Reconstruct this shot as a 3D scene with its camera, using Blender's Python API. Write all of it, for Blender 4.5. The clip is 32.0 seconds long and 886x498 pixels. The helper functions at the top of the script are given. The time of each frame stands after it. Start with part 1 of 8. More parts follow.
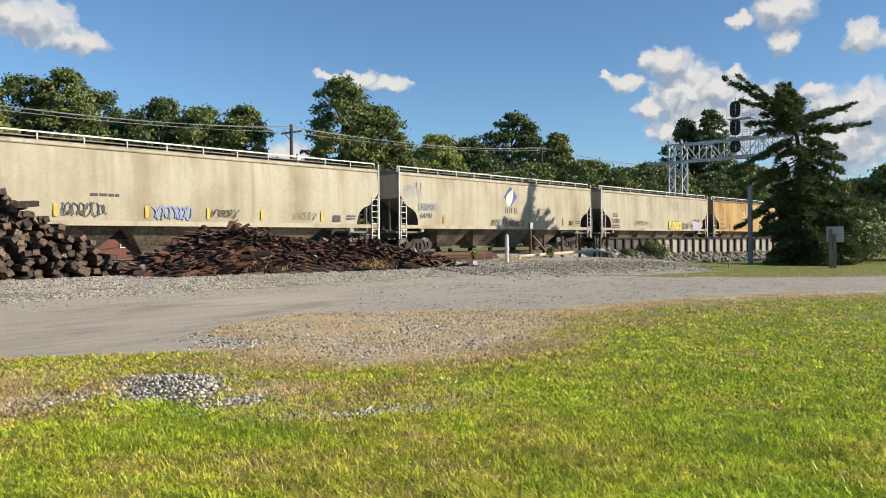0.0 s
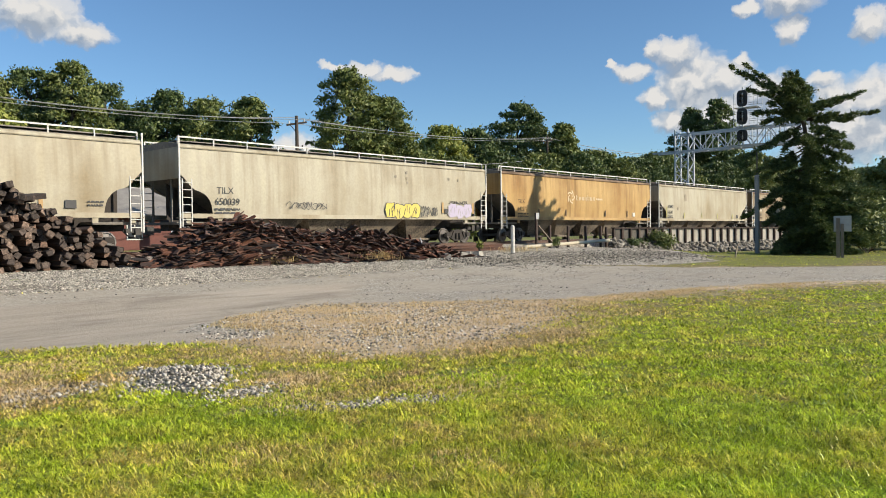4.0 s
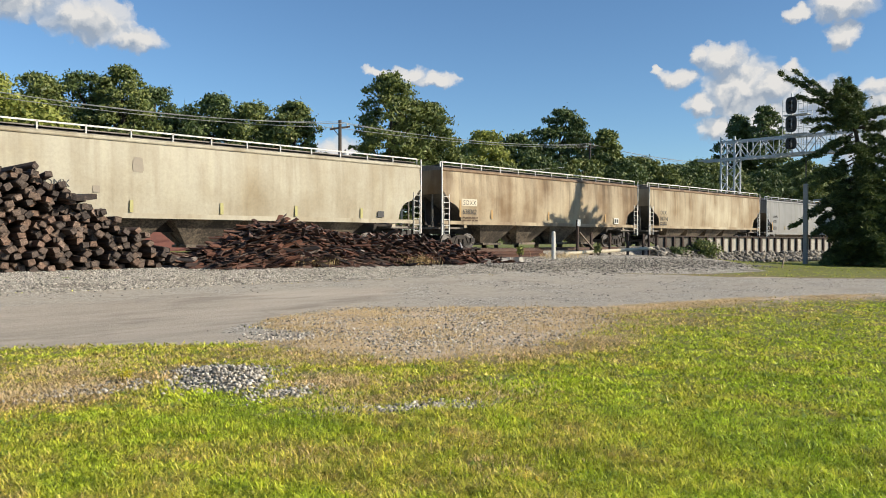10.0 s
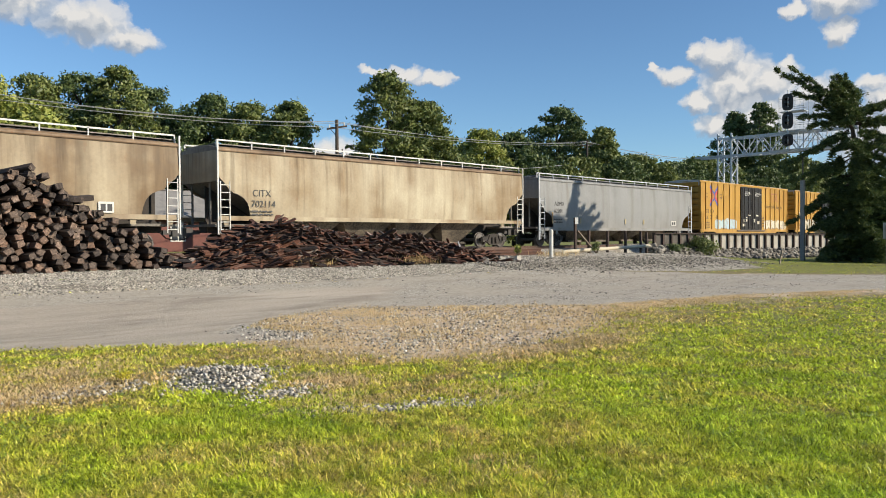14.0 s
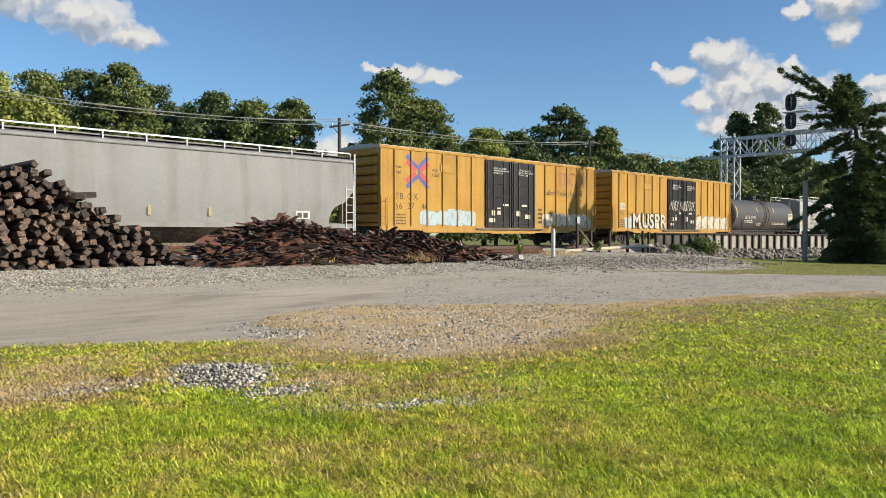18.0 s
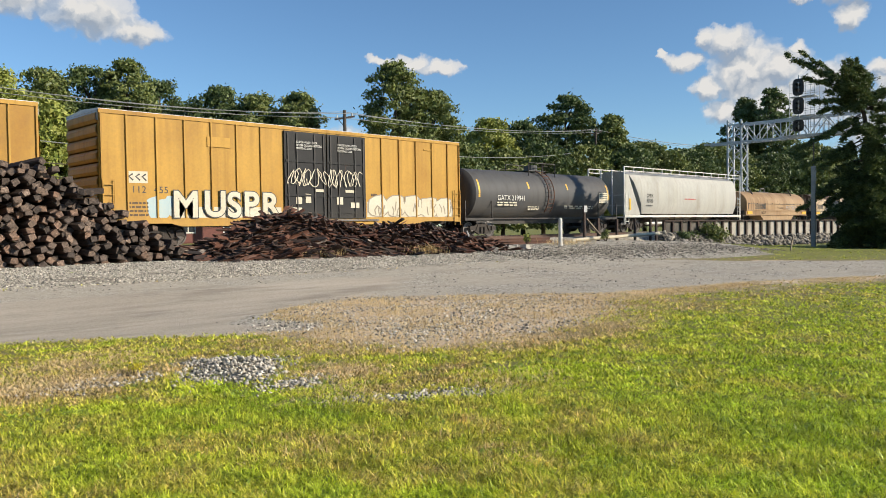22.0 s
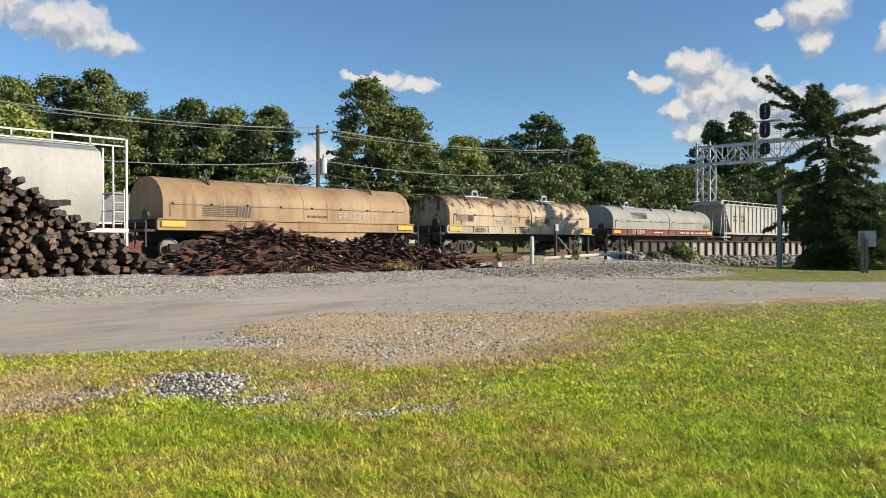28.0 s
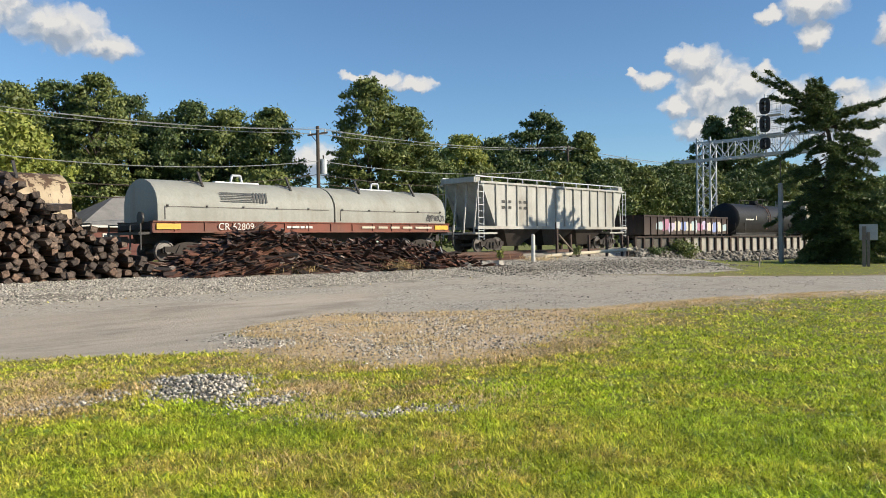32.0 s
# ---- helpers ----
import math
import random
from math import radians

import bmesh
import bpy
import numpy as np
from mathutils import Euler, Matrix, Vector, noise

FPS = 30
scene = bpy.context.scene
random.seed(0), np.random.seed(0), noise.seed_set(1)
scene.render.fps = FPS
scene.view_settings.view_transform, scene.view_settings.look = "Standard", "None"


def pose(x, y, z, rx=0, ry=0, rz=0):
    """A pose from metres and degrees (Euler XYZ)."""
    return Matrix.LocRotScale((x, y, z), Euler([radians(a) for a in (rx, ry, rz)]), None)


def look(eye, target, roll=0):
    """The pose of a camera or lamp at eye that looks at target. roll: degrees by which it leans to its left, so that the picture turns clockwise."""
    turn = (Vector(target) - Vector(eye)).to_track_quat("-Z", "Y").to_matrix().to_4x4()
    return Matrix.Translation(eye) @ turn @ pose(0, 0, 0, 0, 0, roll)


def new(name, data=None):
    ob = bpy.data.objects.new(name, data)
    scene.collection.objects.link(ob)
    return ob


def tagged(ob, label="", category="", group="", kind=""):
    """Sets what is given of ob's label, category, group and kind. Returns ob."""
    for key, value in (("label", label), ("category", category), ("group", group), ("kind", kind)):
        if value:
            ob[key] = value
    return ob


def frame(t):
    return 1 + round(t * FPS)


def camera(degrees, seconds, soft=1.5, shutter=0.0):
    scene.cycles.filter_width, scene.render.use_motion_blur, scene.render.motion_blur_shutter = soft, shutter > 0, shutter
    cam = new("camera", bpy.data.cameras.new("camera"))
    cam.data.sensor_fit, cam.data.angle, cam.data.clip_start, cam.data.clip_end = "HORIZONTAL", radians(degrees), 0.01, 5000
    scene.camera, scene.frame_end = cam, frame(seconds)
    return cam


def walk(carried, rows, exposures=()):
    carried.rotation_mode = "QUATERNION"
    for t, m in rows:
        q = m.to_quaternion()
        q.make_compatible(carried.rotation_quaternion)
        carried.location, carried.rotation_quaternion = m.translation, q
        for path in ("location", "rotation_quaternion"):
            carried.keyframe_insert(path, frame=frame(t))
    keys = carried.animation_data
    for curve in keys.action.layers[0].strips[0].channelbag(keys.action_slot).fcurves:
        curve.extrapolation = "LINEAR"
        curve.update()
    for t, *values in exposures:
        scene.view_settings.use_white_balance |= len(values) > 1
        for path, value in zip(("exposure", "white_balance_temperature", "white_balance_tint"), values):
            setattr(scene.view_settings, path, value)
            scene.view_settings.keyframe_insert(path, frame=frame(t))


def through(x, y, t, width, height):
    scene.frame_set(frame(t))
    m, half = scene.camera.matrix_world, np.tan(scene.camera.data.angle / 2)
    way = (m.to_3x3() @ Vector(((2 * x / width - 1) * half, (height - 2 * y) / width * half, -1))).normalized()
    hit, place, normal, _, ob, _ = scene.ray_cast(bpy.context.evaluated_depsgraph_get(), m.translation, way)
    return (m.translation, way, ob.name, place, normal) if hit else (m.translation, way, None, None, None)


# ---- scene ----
# camera: it stands still on the lawn and only turns
EYE = (0.0, 0.0, 1.6)
cam = camera(60.29, 32.0, soft=0.9)
PATH = [
    (0.0, 89.412, 0.558, -48.978), (0.5, 89.296, 0.543, -48.773), (1.0, 89.182, 0.405, -48.538),
    (1.5, 89.077, 0.396, -48.372), (2.0, 88.933, 0.422, -48.323), (2.5, 88.824, 0.578, -48.401),
    (3.0, 88.767, 0.695, -48.545), (3.5, 88.738, 0.775, -48.626), (5.5, 88.908, 0.541, -47.602),
    (6.0, 89.133, 0.403, -47.145), (6.5, 89.445, 0.305, -46.754), (7.0, 89.704, 0.243, -46.425),
    (7.5, 89.810, 0.118, -46.181), (8.0, 89.718, 0.084, -45.960), (8.5, 89.524, 0.046, -45.790),
    (9.0, 89.304, -0.052, -45.672), (9.5, 89.172, -0.066, -45.608), (10.0, 89.126, -0.075, -45.510),
    (10.5, 89.159, 0.007, -45.443), (11.0, 89.207, 0.053, -45.424), (11.5, 89.223, 0.164, -45.442),
    (12.0, 89.204, 0.218, -45.507), (12.5, 89.166, 0.292, -45.573), (13.0, 89.125, 0.320, -45.621),
    (13.5, 89.089, 0.323, -45.664), (14.0, 89.046, 0.330, -45.680), (14.5, 88.986, 0.349, -45.652),
    (16.5, 88.864, 0.127, -45.508), (17.0, 88.882, 0.085, -45.524), (17.5, 88.911, 0.041, -45.534),
    (18.0, 88.950, 0.026, -45.532), (18.5, 88.983, 0.013, -45.515), (19.0, 89.015, 0.074, -45.457),
    (19.5, 89.016, 0.102, -45.383), (20.0, 88.962, 0.178, -45.318), (20.5, 88.814, 0.339, -45.227),
    (21.0, 88.613, 0.552, -45.146), (21.5, 88.413, 0.772, -45.058), (22.0, 88.266, 0.862, -45.016),
    (22.5, 88.194, 0.836, -45.044), (23.0, 88.159, 0.721, -45.146), (23.5, 88.145, 0.602, -45.328),
    (24.0, 88.166, 0.517, -45.455), (24.5, 88.281, 0.459, -45.550), (25.0, 88.486, 0.485, -45.654),
    (25.5, 88.731, 0.600, -45.798), (27.5, 89.423, 0.284, -46.913), (28.0, 89.516, 0.116, -47.111),
    (28.5, 89.564, 0.043, -47.269), (29.0, 89.635, 0.050, -47.298), (29.5, 89.723, 0.106, -47.211),
    (30.0, 89.772, 0.261, -47.061), (30.5, 89.779, 0.441, -46.926), (31.0, 89.702, 0.639, -46.870),
    (31.5, 89.577, 0.745, -46.879), (32.0, 89.445, 0.870, -47.020),
]
walk(cam, [(t, pose(*EYE, rx, ry, rz)) for t, rx, ry, rz in PATH])

# light: a low evening sun behind the camera's right shoulder, and the sky
SUN_TO = Vector((0.43, -0.80, 0.42)).normalized()
sun_data = bpy.data.lights.new("sun", "SUN")
sun_data.energy, sun_data.angle, sun_data.color = 5.0, radians(0.53), (1.0, 0.90, 0.74)
sun = new("sun", sun_data)
sun.matrix_world = look(SUN_TO * 100, (0, 0, 0))
world = bpy.data.worlds.new("world")
scene.world = world
world.use_nodes = True
sky = world.node_tree.nodes.new("ShaderNodeTexSky")
sky.sky_type, sky.sun_disc = "NISHITA", False
sky.sun_elevation = math.asin(SUN_TO.z)
sky.sun_rotation = math.atan2(SUN_TO.x, SUN_TO.y)
sky.air_density, sky.dust_density, sky.ozone_density = 1.0, 0.15, 4.2
sky.altitude = 600.0
tint = world.node_tree.nodes.new("ShaderNodeVectorMath")
tint.operation = "MULTIPLY"
tint.inputs[1].default_value = (0.90, 1.0, 1.03)
world.node_tree.links.new(sky.outputs[0], tint.inputs[0])
world.node_tree.links.new(tint.outputs[0], world.node_tree.nodes["Background"].inputs[0])
world.node_tree.nodes["Background"].inputs[1].default_value = 0.102
scene.view_settings.exposure = 0.4

# ---- small tools ----
class G:
    """A mesh under construction: points and faces, with a material slot for each face."""

    def __init__(self):
        self.v, self.f, self.m = [], [], []

    def poly(self, pts, mi=0):
        n = len(self.v)
        self.v += [tuple(p) for p in pts]
        self.f.append(tuple(range(n, n + len(pts))))
        self.m.append(mi)
        return self

    def hexa(self, p, mi=0):
        """Eight corners: four below, four above, both turning the same way."""
        n = len(self.v)
        self.v += [tuple(q) for q in p]
        for f in ((3, 2, 1, 0), (4, 5, 6, 7), (0, 1, 5, 4), (1, 2, 6, 5), (2, 3, 7, 6), (3, 0, 4, 7)):
            self.f.append(tuple(n + i for i in f))
            self.m.append(mi)
        return self

    def box(self, x0, x1, y0, y1, z0, z1, mi=0):
        return self.hexa([(x0, y0, z0), (x1, y0, z0), (x1, y1, z0), (x0, y1, z0), (x0, y0, z1), (x1, y0, z1), (x1, y1, z1), (x0, y1, z1)], mi)

    def bar(self, a, b, w, h=None, mi=0):
        """A straight bar of rectangular section from a to b."""
        a, b = Vector(a), Vector(b)
        h = h or w
        d = (b - a).normalized()
        up = Vector((0, 0, 1)) if abs(d.z) < 0.9 else Vector((0, 1, 0))
        s = d.cross(up).normalized()
        u = s.cross(d).normalized()
        s, u = s * w / 2, u * h / 2
        return self.hexa([a - s - u, a + s - u, a + s + u, a - s + u, b - s - u, b + s - u, b + s + u, b - s + u], mi)

    def tube(self, a, b, r, seg=8, r2=None, mi=0, caps=True):
        a, b = Vector(a), Vector(b)
        r2 = r if r2 is None else r2
        d = (b - a).normalized()
        up = Vector((0, 0, 1)) if abs(d.z) < 0.9 else Vector((0, 1, 0))
        s = d.cross(up).normalized()
        u = s.cross(d).normalized()
        n = len(self.v)
        for c, q in ((a, r), (b, r2)):
            for k in range(seg):
                t = 2 * math.pi * k / seg
                self.v.append(tuple(c + (s * math.cos(t) + u * math.sin(t)) * q))
        for k in range(seg):
            j = (k + 1) % seg
            self.f.append((n + k, n + j, n + seg + j, n + seg + k))
            self.m.append(mi)
        if caps:
            self.f += [tuple(n + k for k in reversed(range(seg))), tuple(n + seg + k for k in range(seg))]
            self.m += [mi, mi]
        return self

    def path(self, pts, r, seg=6, mi=0):
        for a, b in zip(pts, pts[1:]):
            self.tube(a, b, r, seg, mi=mi)
        return self

    def grid(self, rows, mi=0, close=False):
        """Rows of points, joined by quads."""
        n, w = len(self.v), len(rows[0])
        for r in rows:
            self.v += [tuple(p) for p in r]
        for i in range(len(rows) - 1):
            for j in range(w if close else w - 1):
                k = (j + 1) % w
                self.f.append((n + i * w + j, n + i * w + k, n + (i + 1) * w + k, n + (i + 1) * w + j))
                self.m.append(mi)
        return self

    def prism(self, outline, axis, a, b, mi=0):
        """An outline of (p, q) pairs pushed along an axis from a to b."""
        put = {"x": lambda p, q, d: (d, p, q), "y": lambda p, q, d: (p, d, q), "z": lambda p, q, d: (p, q, d)}[axis]
        n, k = len(self.v), len(outline)
        self.v += [put(p, q, a) for p, q in outline] + [put(p, q, b) for p, q in outline]
        self.f += [tuple(range(n, n + k)), tuple(reversed(range(n + k, n + 2 * k)))]
        self.m += [mi, mi]
        for i in range(k):
            j = (i + 1) % k
            self.f.append((n + j, n + i, n + k + i, n + k + j))
            self.m.append(mi)
        return self

    def mesh(self, name, mats, smooth=False):
        me = bpy.data.meshes.new(name)
        me.from_pydata(self.v, [], self.f)
        for m in mats if isinstance(mats, (list, tuple)) else [mats]:
            me.materials.append(m)
        if any(self.m):
            me.polygons.foreach_set("material_index", self.m)
        bm = bmesh.new()
        bm.from_mesh(me)
        bmesh.ops.recalc_face_normals(bm, faces=bm.faces)
        bm.to_mesh(me)
        bm.free()
        if smooth:
            me.polygons.foreach_set("use_smooth", [True] * len(me.polygons))
            me.set_sharp_from_angle(angle=radians(40))
        me.update()
        return me


def part(name, g, mats, parent=None, label="", smooth=False, at=None):
    """One mesh object, of a G or of a mesh that is shared, under a thing or a part."""
    me = g.mesh(name, mats, smooth) if isinstance(g, G) else g
    ob = new(name, me)
    ob.parent = parent
    if at is not None:
        ob.matrix_basis = at
    if label:
        ob["label"] = label
    return ob


def thing(name, label, category, group="", at=None):
    ob = new(name)
    ob.empty_display_size = 0.2
    if at is not None:
        ob.matrix_basis = at
    return tagged(ob, label, category, group)


# ---- materials ----
def nodes_of(name):
    m = bpy.data.materials.new(name)
    m.use_nodes = True
    nt = m.node_tree
    return m, nt, nt.nodes["Principled BSDF"]


def add(nt, kind, ins=(), **props):
    n = nt.nodes.new("ShaderNode" + kind)
    for k, v in props.items():
        if k == "op":
            n.operation = v
        elif k == "blend":
            n.blend_type = v
        elif k == "dtype":
            n.data_type = v
        elif k == "dims":
            n.noise_dimensions = v
        elif k == "attr":
            n.attribute_name = v
    for key, v in ins:
        s = n.inputs[key]
        if hasattr(v, "is_output"):
            nt.links.new(v, s)
        else:
            s.default_value = v
    return n


def coords(nt, stretch=(1, 1, 1), vary=True):
    """Places on the thing in metres, shifted for each object by chance."""
    tc = add(nt, "TexCoord")
    v = tc.outputs["Object"]
    if vary:
        oi = add(nt, "ObjectInfo")
        sh = add(nt, "Math", [(0, oi.outputs["Random"]), (1, 53.0)], op="MULTIPLY")
        v = add(nt, "VectorMath", [(0, v), (1, sh.outputs[0])], op="ADD").outputs[0]
    return add(nt, "VectorMath", [(0, v), (1, stretch)], op="MULTIPLY").outputs[0]


def ramp(nt, fac, *stops):
    n = nt.nodes.new("ShaderNodeValToRGB")
    cr = n.color_ramp
    while len(cr.elements) < len(stops):
        cr.elements.new(0.5)
    for e, (p, c) in zip(cr.elements, stops):
        e.position, e.color = p, (*c, 1) if len(c) == 3 else c
    nt.links.new(fac, n.inputs[0])
    return n.outputs[0]


def mixc(nt, fac, a, b, blend="MIX"):
    n = add(nt, "Mix", dtype="RGBA", blend=blend)
    for s, v in ((n.inputs[0], fac), (n.inputs[6], a), (n.inputs[7], b)):
        if hasattr(v, "is_output"):
            nt.links.new(v, s)
        else:
            s.default_value = v if isinstance(v, float) else (*v, 1)
    return n.outputs[2]


def tex(nt, vec, scale, detail=4.0, rough=0.6, distort=0.0):
    return add(nt, "TexNoise", [("Vector", vec), ("Scale", scale), ("Detail", detail), ("Roughness", rough), ("Distortion", distort)]).outputs["Fac"]


def bump(nt, bsdf, height, strength=0.3, dist=0.02):
    b = add(nt, "Bump", [("Strength", strength), ("Distance", dist), ("Height", height)])
    nt.links.new(b.outputs[0], bsdf.inputs["Normal"])


def plain(name, c, c2=None, scale=6.0, rough=0.6, metal=0.0, relief=0.2, dist=0.01, stretch=(1, 1, 1), spread=0.25):
    """A surface of two tones mixed by noise at two scales, with fine relief."""
    m, nt, b = nodes_of(name)
    c2 = c2 or tuple(x * 0.7 for x in c)
    v = coords(nt, stretch)
    big, fine = tex(nt, v, scale * 0.25, 3), tex(nt, v, scale * 4, 5, 0.7)
    f = add(nt, "Math", [(0, big), (1, fine)], op="ADD")
    f = add(nt, "Math", [(0, f.outputs[0]), (1, 0.5)], op="MULTIPLY")
    nt.links.new(ramp(nt, f.outputs[0], (0.5 - spread / 2, c), (0.5 + spread / 2, c2)), b.inputs["Base Color"])
    b.inputs["Roughness"].default_value, b.inputs["Metallic"].default_value = rough, metal
    bump(nt, b, fine, relief, dist)
    return m


def car_paint(name, base, stain, stain_amount=0.5, rust=0.15, top_dirt=0.4, dust=(0.30, 0.25, 0.19), spots=0.0):
    """Weathered car paint: runs of dirt down the side, blotches, rust specks, grime along the foot."""
    m, nt, b = nodes_of(name)
    base, stain = tuple(0.62 * a for a in base), tuple(0.54 * a for a in stain)
    v = coords(nt)
    runs = tex(nt, add(nt, "VectorMath", [(0, v), (1, (0.75, 0.75, 0.10))], op="MULTIPLY").outputs[0], 1.0, 4, 0.50)
    big = tex(nt, v, 0.42, 4, 0.55)
    f = add(nt, "Math", [(0, runs), (1, big)], op="ADD").outputs[0]
    k = 0.62 - 0.2 * stain_amount
    c = ramp(nt, add(nt, "Math", [(0, f), (1, 0.5)], op="MULTIPLY").outputs[0], (k - 0.10, base), (k + 0.02, tuple(a * 0.6 + s * 0.4 for a, s in zip(base, stain))), (k + 0.16, stain))
    narrow = tex(nt, add(nt, "VectorMath", [(0, v), (1, (2.9, 2.9, 0.12))], op="MULTIPLY").outputs[0], 1.0, 4, 0.58)
    lo = 1.0 - 0.55 * stain_amount
    where = ramp(nt, tex(nt, add(nt, "VectorMath", [(0, v), (1, (0.9, 0.9, 0.25))], op="MULTIPLY").outputs[0], 1.0, 4, 0.6), (0.40, (0.12,) * 3), (0.64, (1.0,) * 3))
    c = mixc(nt, where, c, ramp(nt, narrow, (0.40, (1.06, 1.05, 1.02)), (0.52, (0.97, 0.96, 0.95)), (0.68, (lo, lo * 0.95, lo * 0.88))), "MULTIPLY")
    tcz = add(nt, "SeparateXYZ", [(0, add(nt, "TexCoord").outputs["Object"])]).outputs[2]
    under = add(nt, "MapRange", [(0, tcz), (1, 2.6), (2, 4.5), (3, 0.0), (4, 1.0)]).outputs[0]
    under = add(nt, "Math", [(0, under), (1, ramp(nt, narrow, (0.38, (0, 0, 0)), (0.66, (1, 1, 1))))], op="MULTIPLY").outputs[0]
    c = mixc(nt, add(nt, "Math", [(0, under), (1, 0.55 * stain_amount)], op="MULTIPLY").outputs[0], c, tuple(0.45 * q for q in stain))
    fine = tex(nt, v, 9.0, 6, 0.7)
    c = mixc(nt, 1.0, c, ramp(nt, fine, (0.3, (0.86, 0.86, 0.86)), (0.7, (1.06, 1.06, 1.06))), "MULTIPLY")
    rv = tex(nt, add(nt, "VectorMath", [(0, v), (1, (1.0, 1.0, 0.35))], op="MULTIPLY").outputs[0], 2.6, 7, 0.72)
    rf = ramp(nt, rv, (0.64 - 0.16 * rust, (0, 0, 0)), (0.70 - 0.14 * rust, (1, 1, 1)))
    rf = add(nt, "Math", [(0, rf), (1, min(1.0, rust * 2.2))], op="MULTIPLY").outputs[0]
    c = mixc(nt, rf, c, (0.20, 0.085, 0.035))
    tc = add(nt, "TexCoord")
    z = add(nt, "SeparateXYZ", [(0, tc.outputs["Object"])]).outputs[2]
    foot = add(nt, "MapRange", [(0, z), (1, 2.0), (2, 1.2), (3, 0.0), (4, 1.0)]).outputs[0]
    foot = add(nt, "Math", [(0, foot), (1, runs)], op="MULTIPLY").outputs[0]
    c = mixc(nt, add(nt, "Math", [(0, foot), (1, 0.55 * top_dirt)], op="MULTIPLY").outputs[0], c, dust)
    if spots:
        sv = tex(nt, v, 2.1, 5, 0.62)
        run = tex(nt, add(nt, "VectorMath", [(0, v), (1, (2.6, 2.6, 0.5))], op="MULTIPLY").outputs[0], 1.0, 5, 0.7)
        high = add(nt, "MapRange", [(0, z), (1, 2.2), (2, 3.3), (3, -0.10), (4, 0.05)]).outputs[0]
        sv = add(nt, "Math", [(0, add(nt, "Math", [(0, sv), (1, run)], op="MAXIMUM").outputs[0]), (1, high)], op="ADD").outputs[0]
        c = mixc(nt, ramp(nt, sv, (0.605 - 0.05 * spots, (0, 0, 0)), (0.645 - 0.05 * spots, (0.9,) * 3)), c, (0.075, 0.040, 0.024))
    nt.links.new(c, b.inputs["Base Color"])
    nt.links.new(ramp(nt, fine, (0.3, (0.45,) * 3), (0.8, (0.75,) * 3)), b.inputs["Roughness"])
    b.inputs["Specular IOR Level"].default_value = 0.25
    bump(nt, b, tex(nt, v, 1.3, 3), 0.25, 0.03)
    return m

BLACK = plain("black_iron", (0.018, 0.017, 0.016), (0.045, 0.036, 0.030), 3, 0.6)
STEEL = plain("worn_steel", (0.16, 0.15, 0.14), (0.07, 0.055, 0.045), 5, 0.5, 0.4)
GALV = plain("galvanised_steel", (0.55, 0.56, 0.56), (0.38, 0.39, 0.40), 3, 0.45, 0.25)
RUST = plain("rusty_iron", (0.115, 0.050, 0.028), (0.055, 0.028, 0.020), 5, 0.85, 0.0, 0.6)
GRIME_AND_SHADE = plain("truck_grime_and_bay_shade", (0.045, 0.034, 0.026), (0.016, 0.013, 0.011), 4, 0.8, 0.0, 0.5)
RAIL = plain("rail_steel", (0.12, 0.065, 0.04), (0.07, 0.04, 0.03), 5, 0.7)
TREAD = plain("polished_tread", (0.45, 0.44, 0.43), (0.32, 0.31, 0.30), 6, 0.3, 0.9)
WHITE = plain("white_paint", (0.62, 0.61, 0.57), (0.50, 0.47, 0.41), 4, 0.55)
YELLOW = plain("yellow_paint", (0.72, 0.42, 0.03), (0.55, 0.30, 0.03), 4, 0.5)
BLUEP = plain("blue_paint", (0.06, 0.09, 0.32), (0.05, 0.07, 0.24), 4, 0.5)
REDP = plain("red_paint", (0.50, 0.05, 0.04), (0.38, 0.05, 0.04), 4, 0.5)
INK = plain("black_lettering", (0.03, 0.03, 0.03), (0.06, 0.055, 0.05), 4, 0.6)
BROWNINK = plain("brown_lettering", (0.065, 0.035, 0.015), (0.09, 0.05, 0.02), 4, 0.6)
CREAM = car_paint("cream_hopper_paint", (0.70, 0.63, 0.47), (0.48, 0.37, 0.21), 0.38, 0.06, 0.5)
CREAM_B = car_paint("pale_hopper_paint", (0.68, 0.62, 0.47), (0.48, 0.38, 0.23), 0.38, 0.05, 0.5)
TAN = car_paint("dirty_tan_hopper_paint", (0.74, 0.62, 0.42), (0.36, 0.24, 0.13), 0.85, 0.12, 0.7)
TAN_B = car_paint("stained_cream_hopper_paint", (0.74, 0.64, 0.45), (0.40, 0.27, 0.14), 0.75, 0.14, 0.6)
ORANGE = car_paint("faded_orange_hopper_paint", (0.78, 0.52, 0.21), (0.52, 0.28, 0.09), 0.62, 0.12, 0.5)
GRAYP = car_paint("grey_hopper_paint", (0.40, 0.40, 0.39), (0.30, 0.29, 0.27), 0.3, 0.05, 0.35)
BOXY = car_paint("yellow_boxcar_paint", (0.72, 0.41, 0.075), (0.56, 0.28, 0.05), 0.35, 0.05, 0.3)
BOXDOOR = car_paint("black_door_paint", (0.020, 0.020, 0.022), (0.05, 0.046, 0.04), 0.3, 0.08, 0.2)
BOXROOF = plain("zinc_roof", (0.50, 0.50, 0.49), (0.35, 0.34, 0.32), 3, 0.5, 0.2)
TANKP = car_paint("charcoal_tank_paint", (0.125, 0.124, 0.126), (0.16, 0.15, 0.14), 0.4, 0.03, 0.3)
TANKB = car_paint("black_tank_paint", (0.022, 0.022, 0.024), (0.04, 0.038, 0.036), 0.3, 0.03, 0.2)
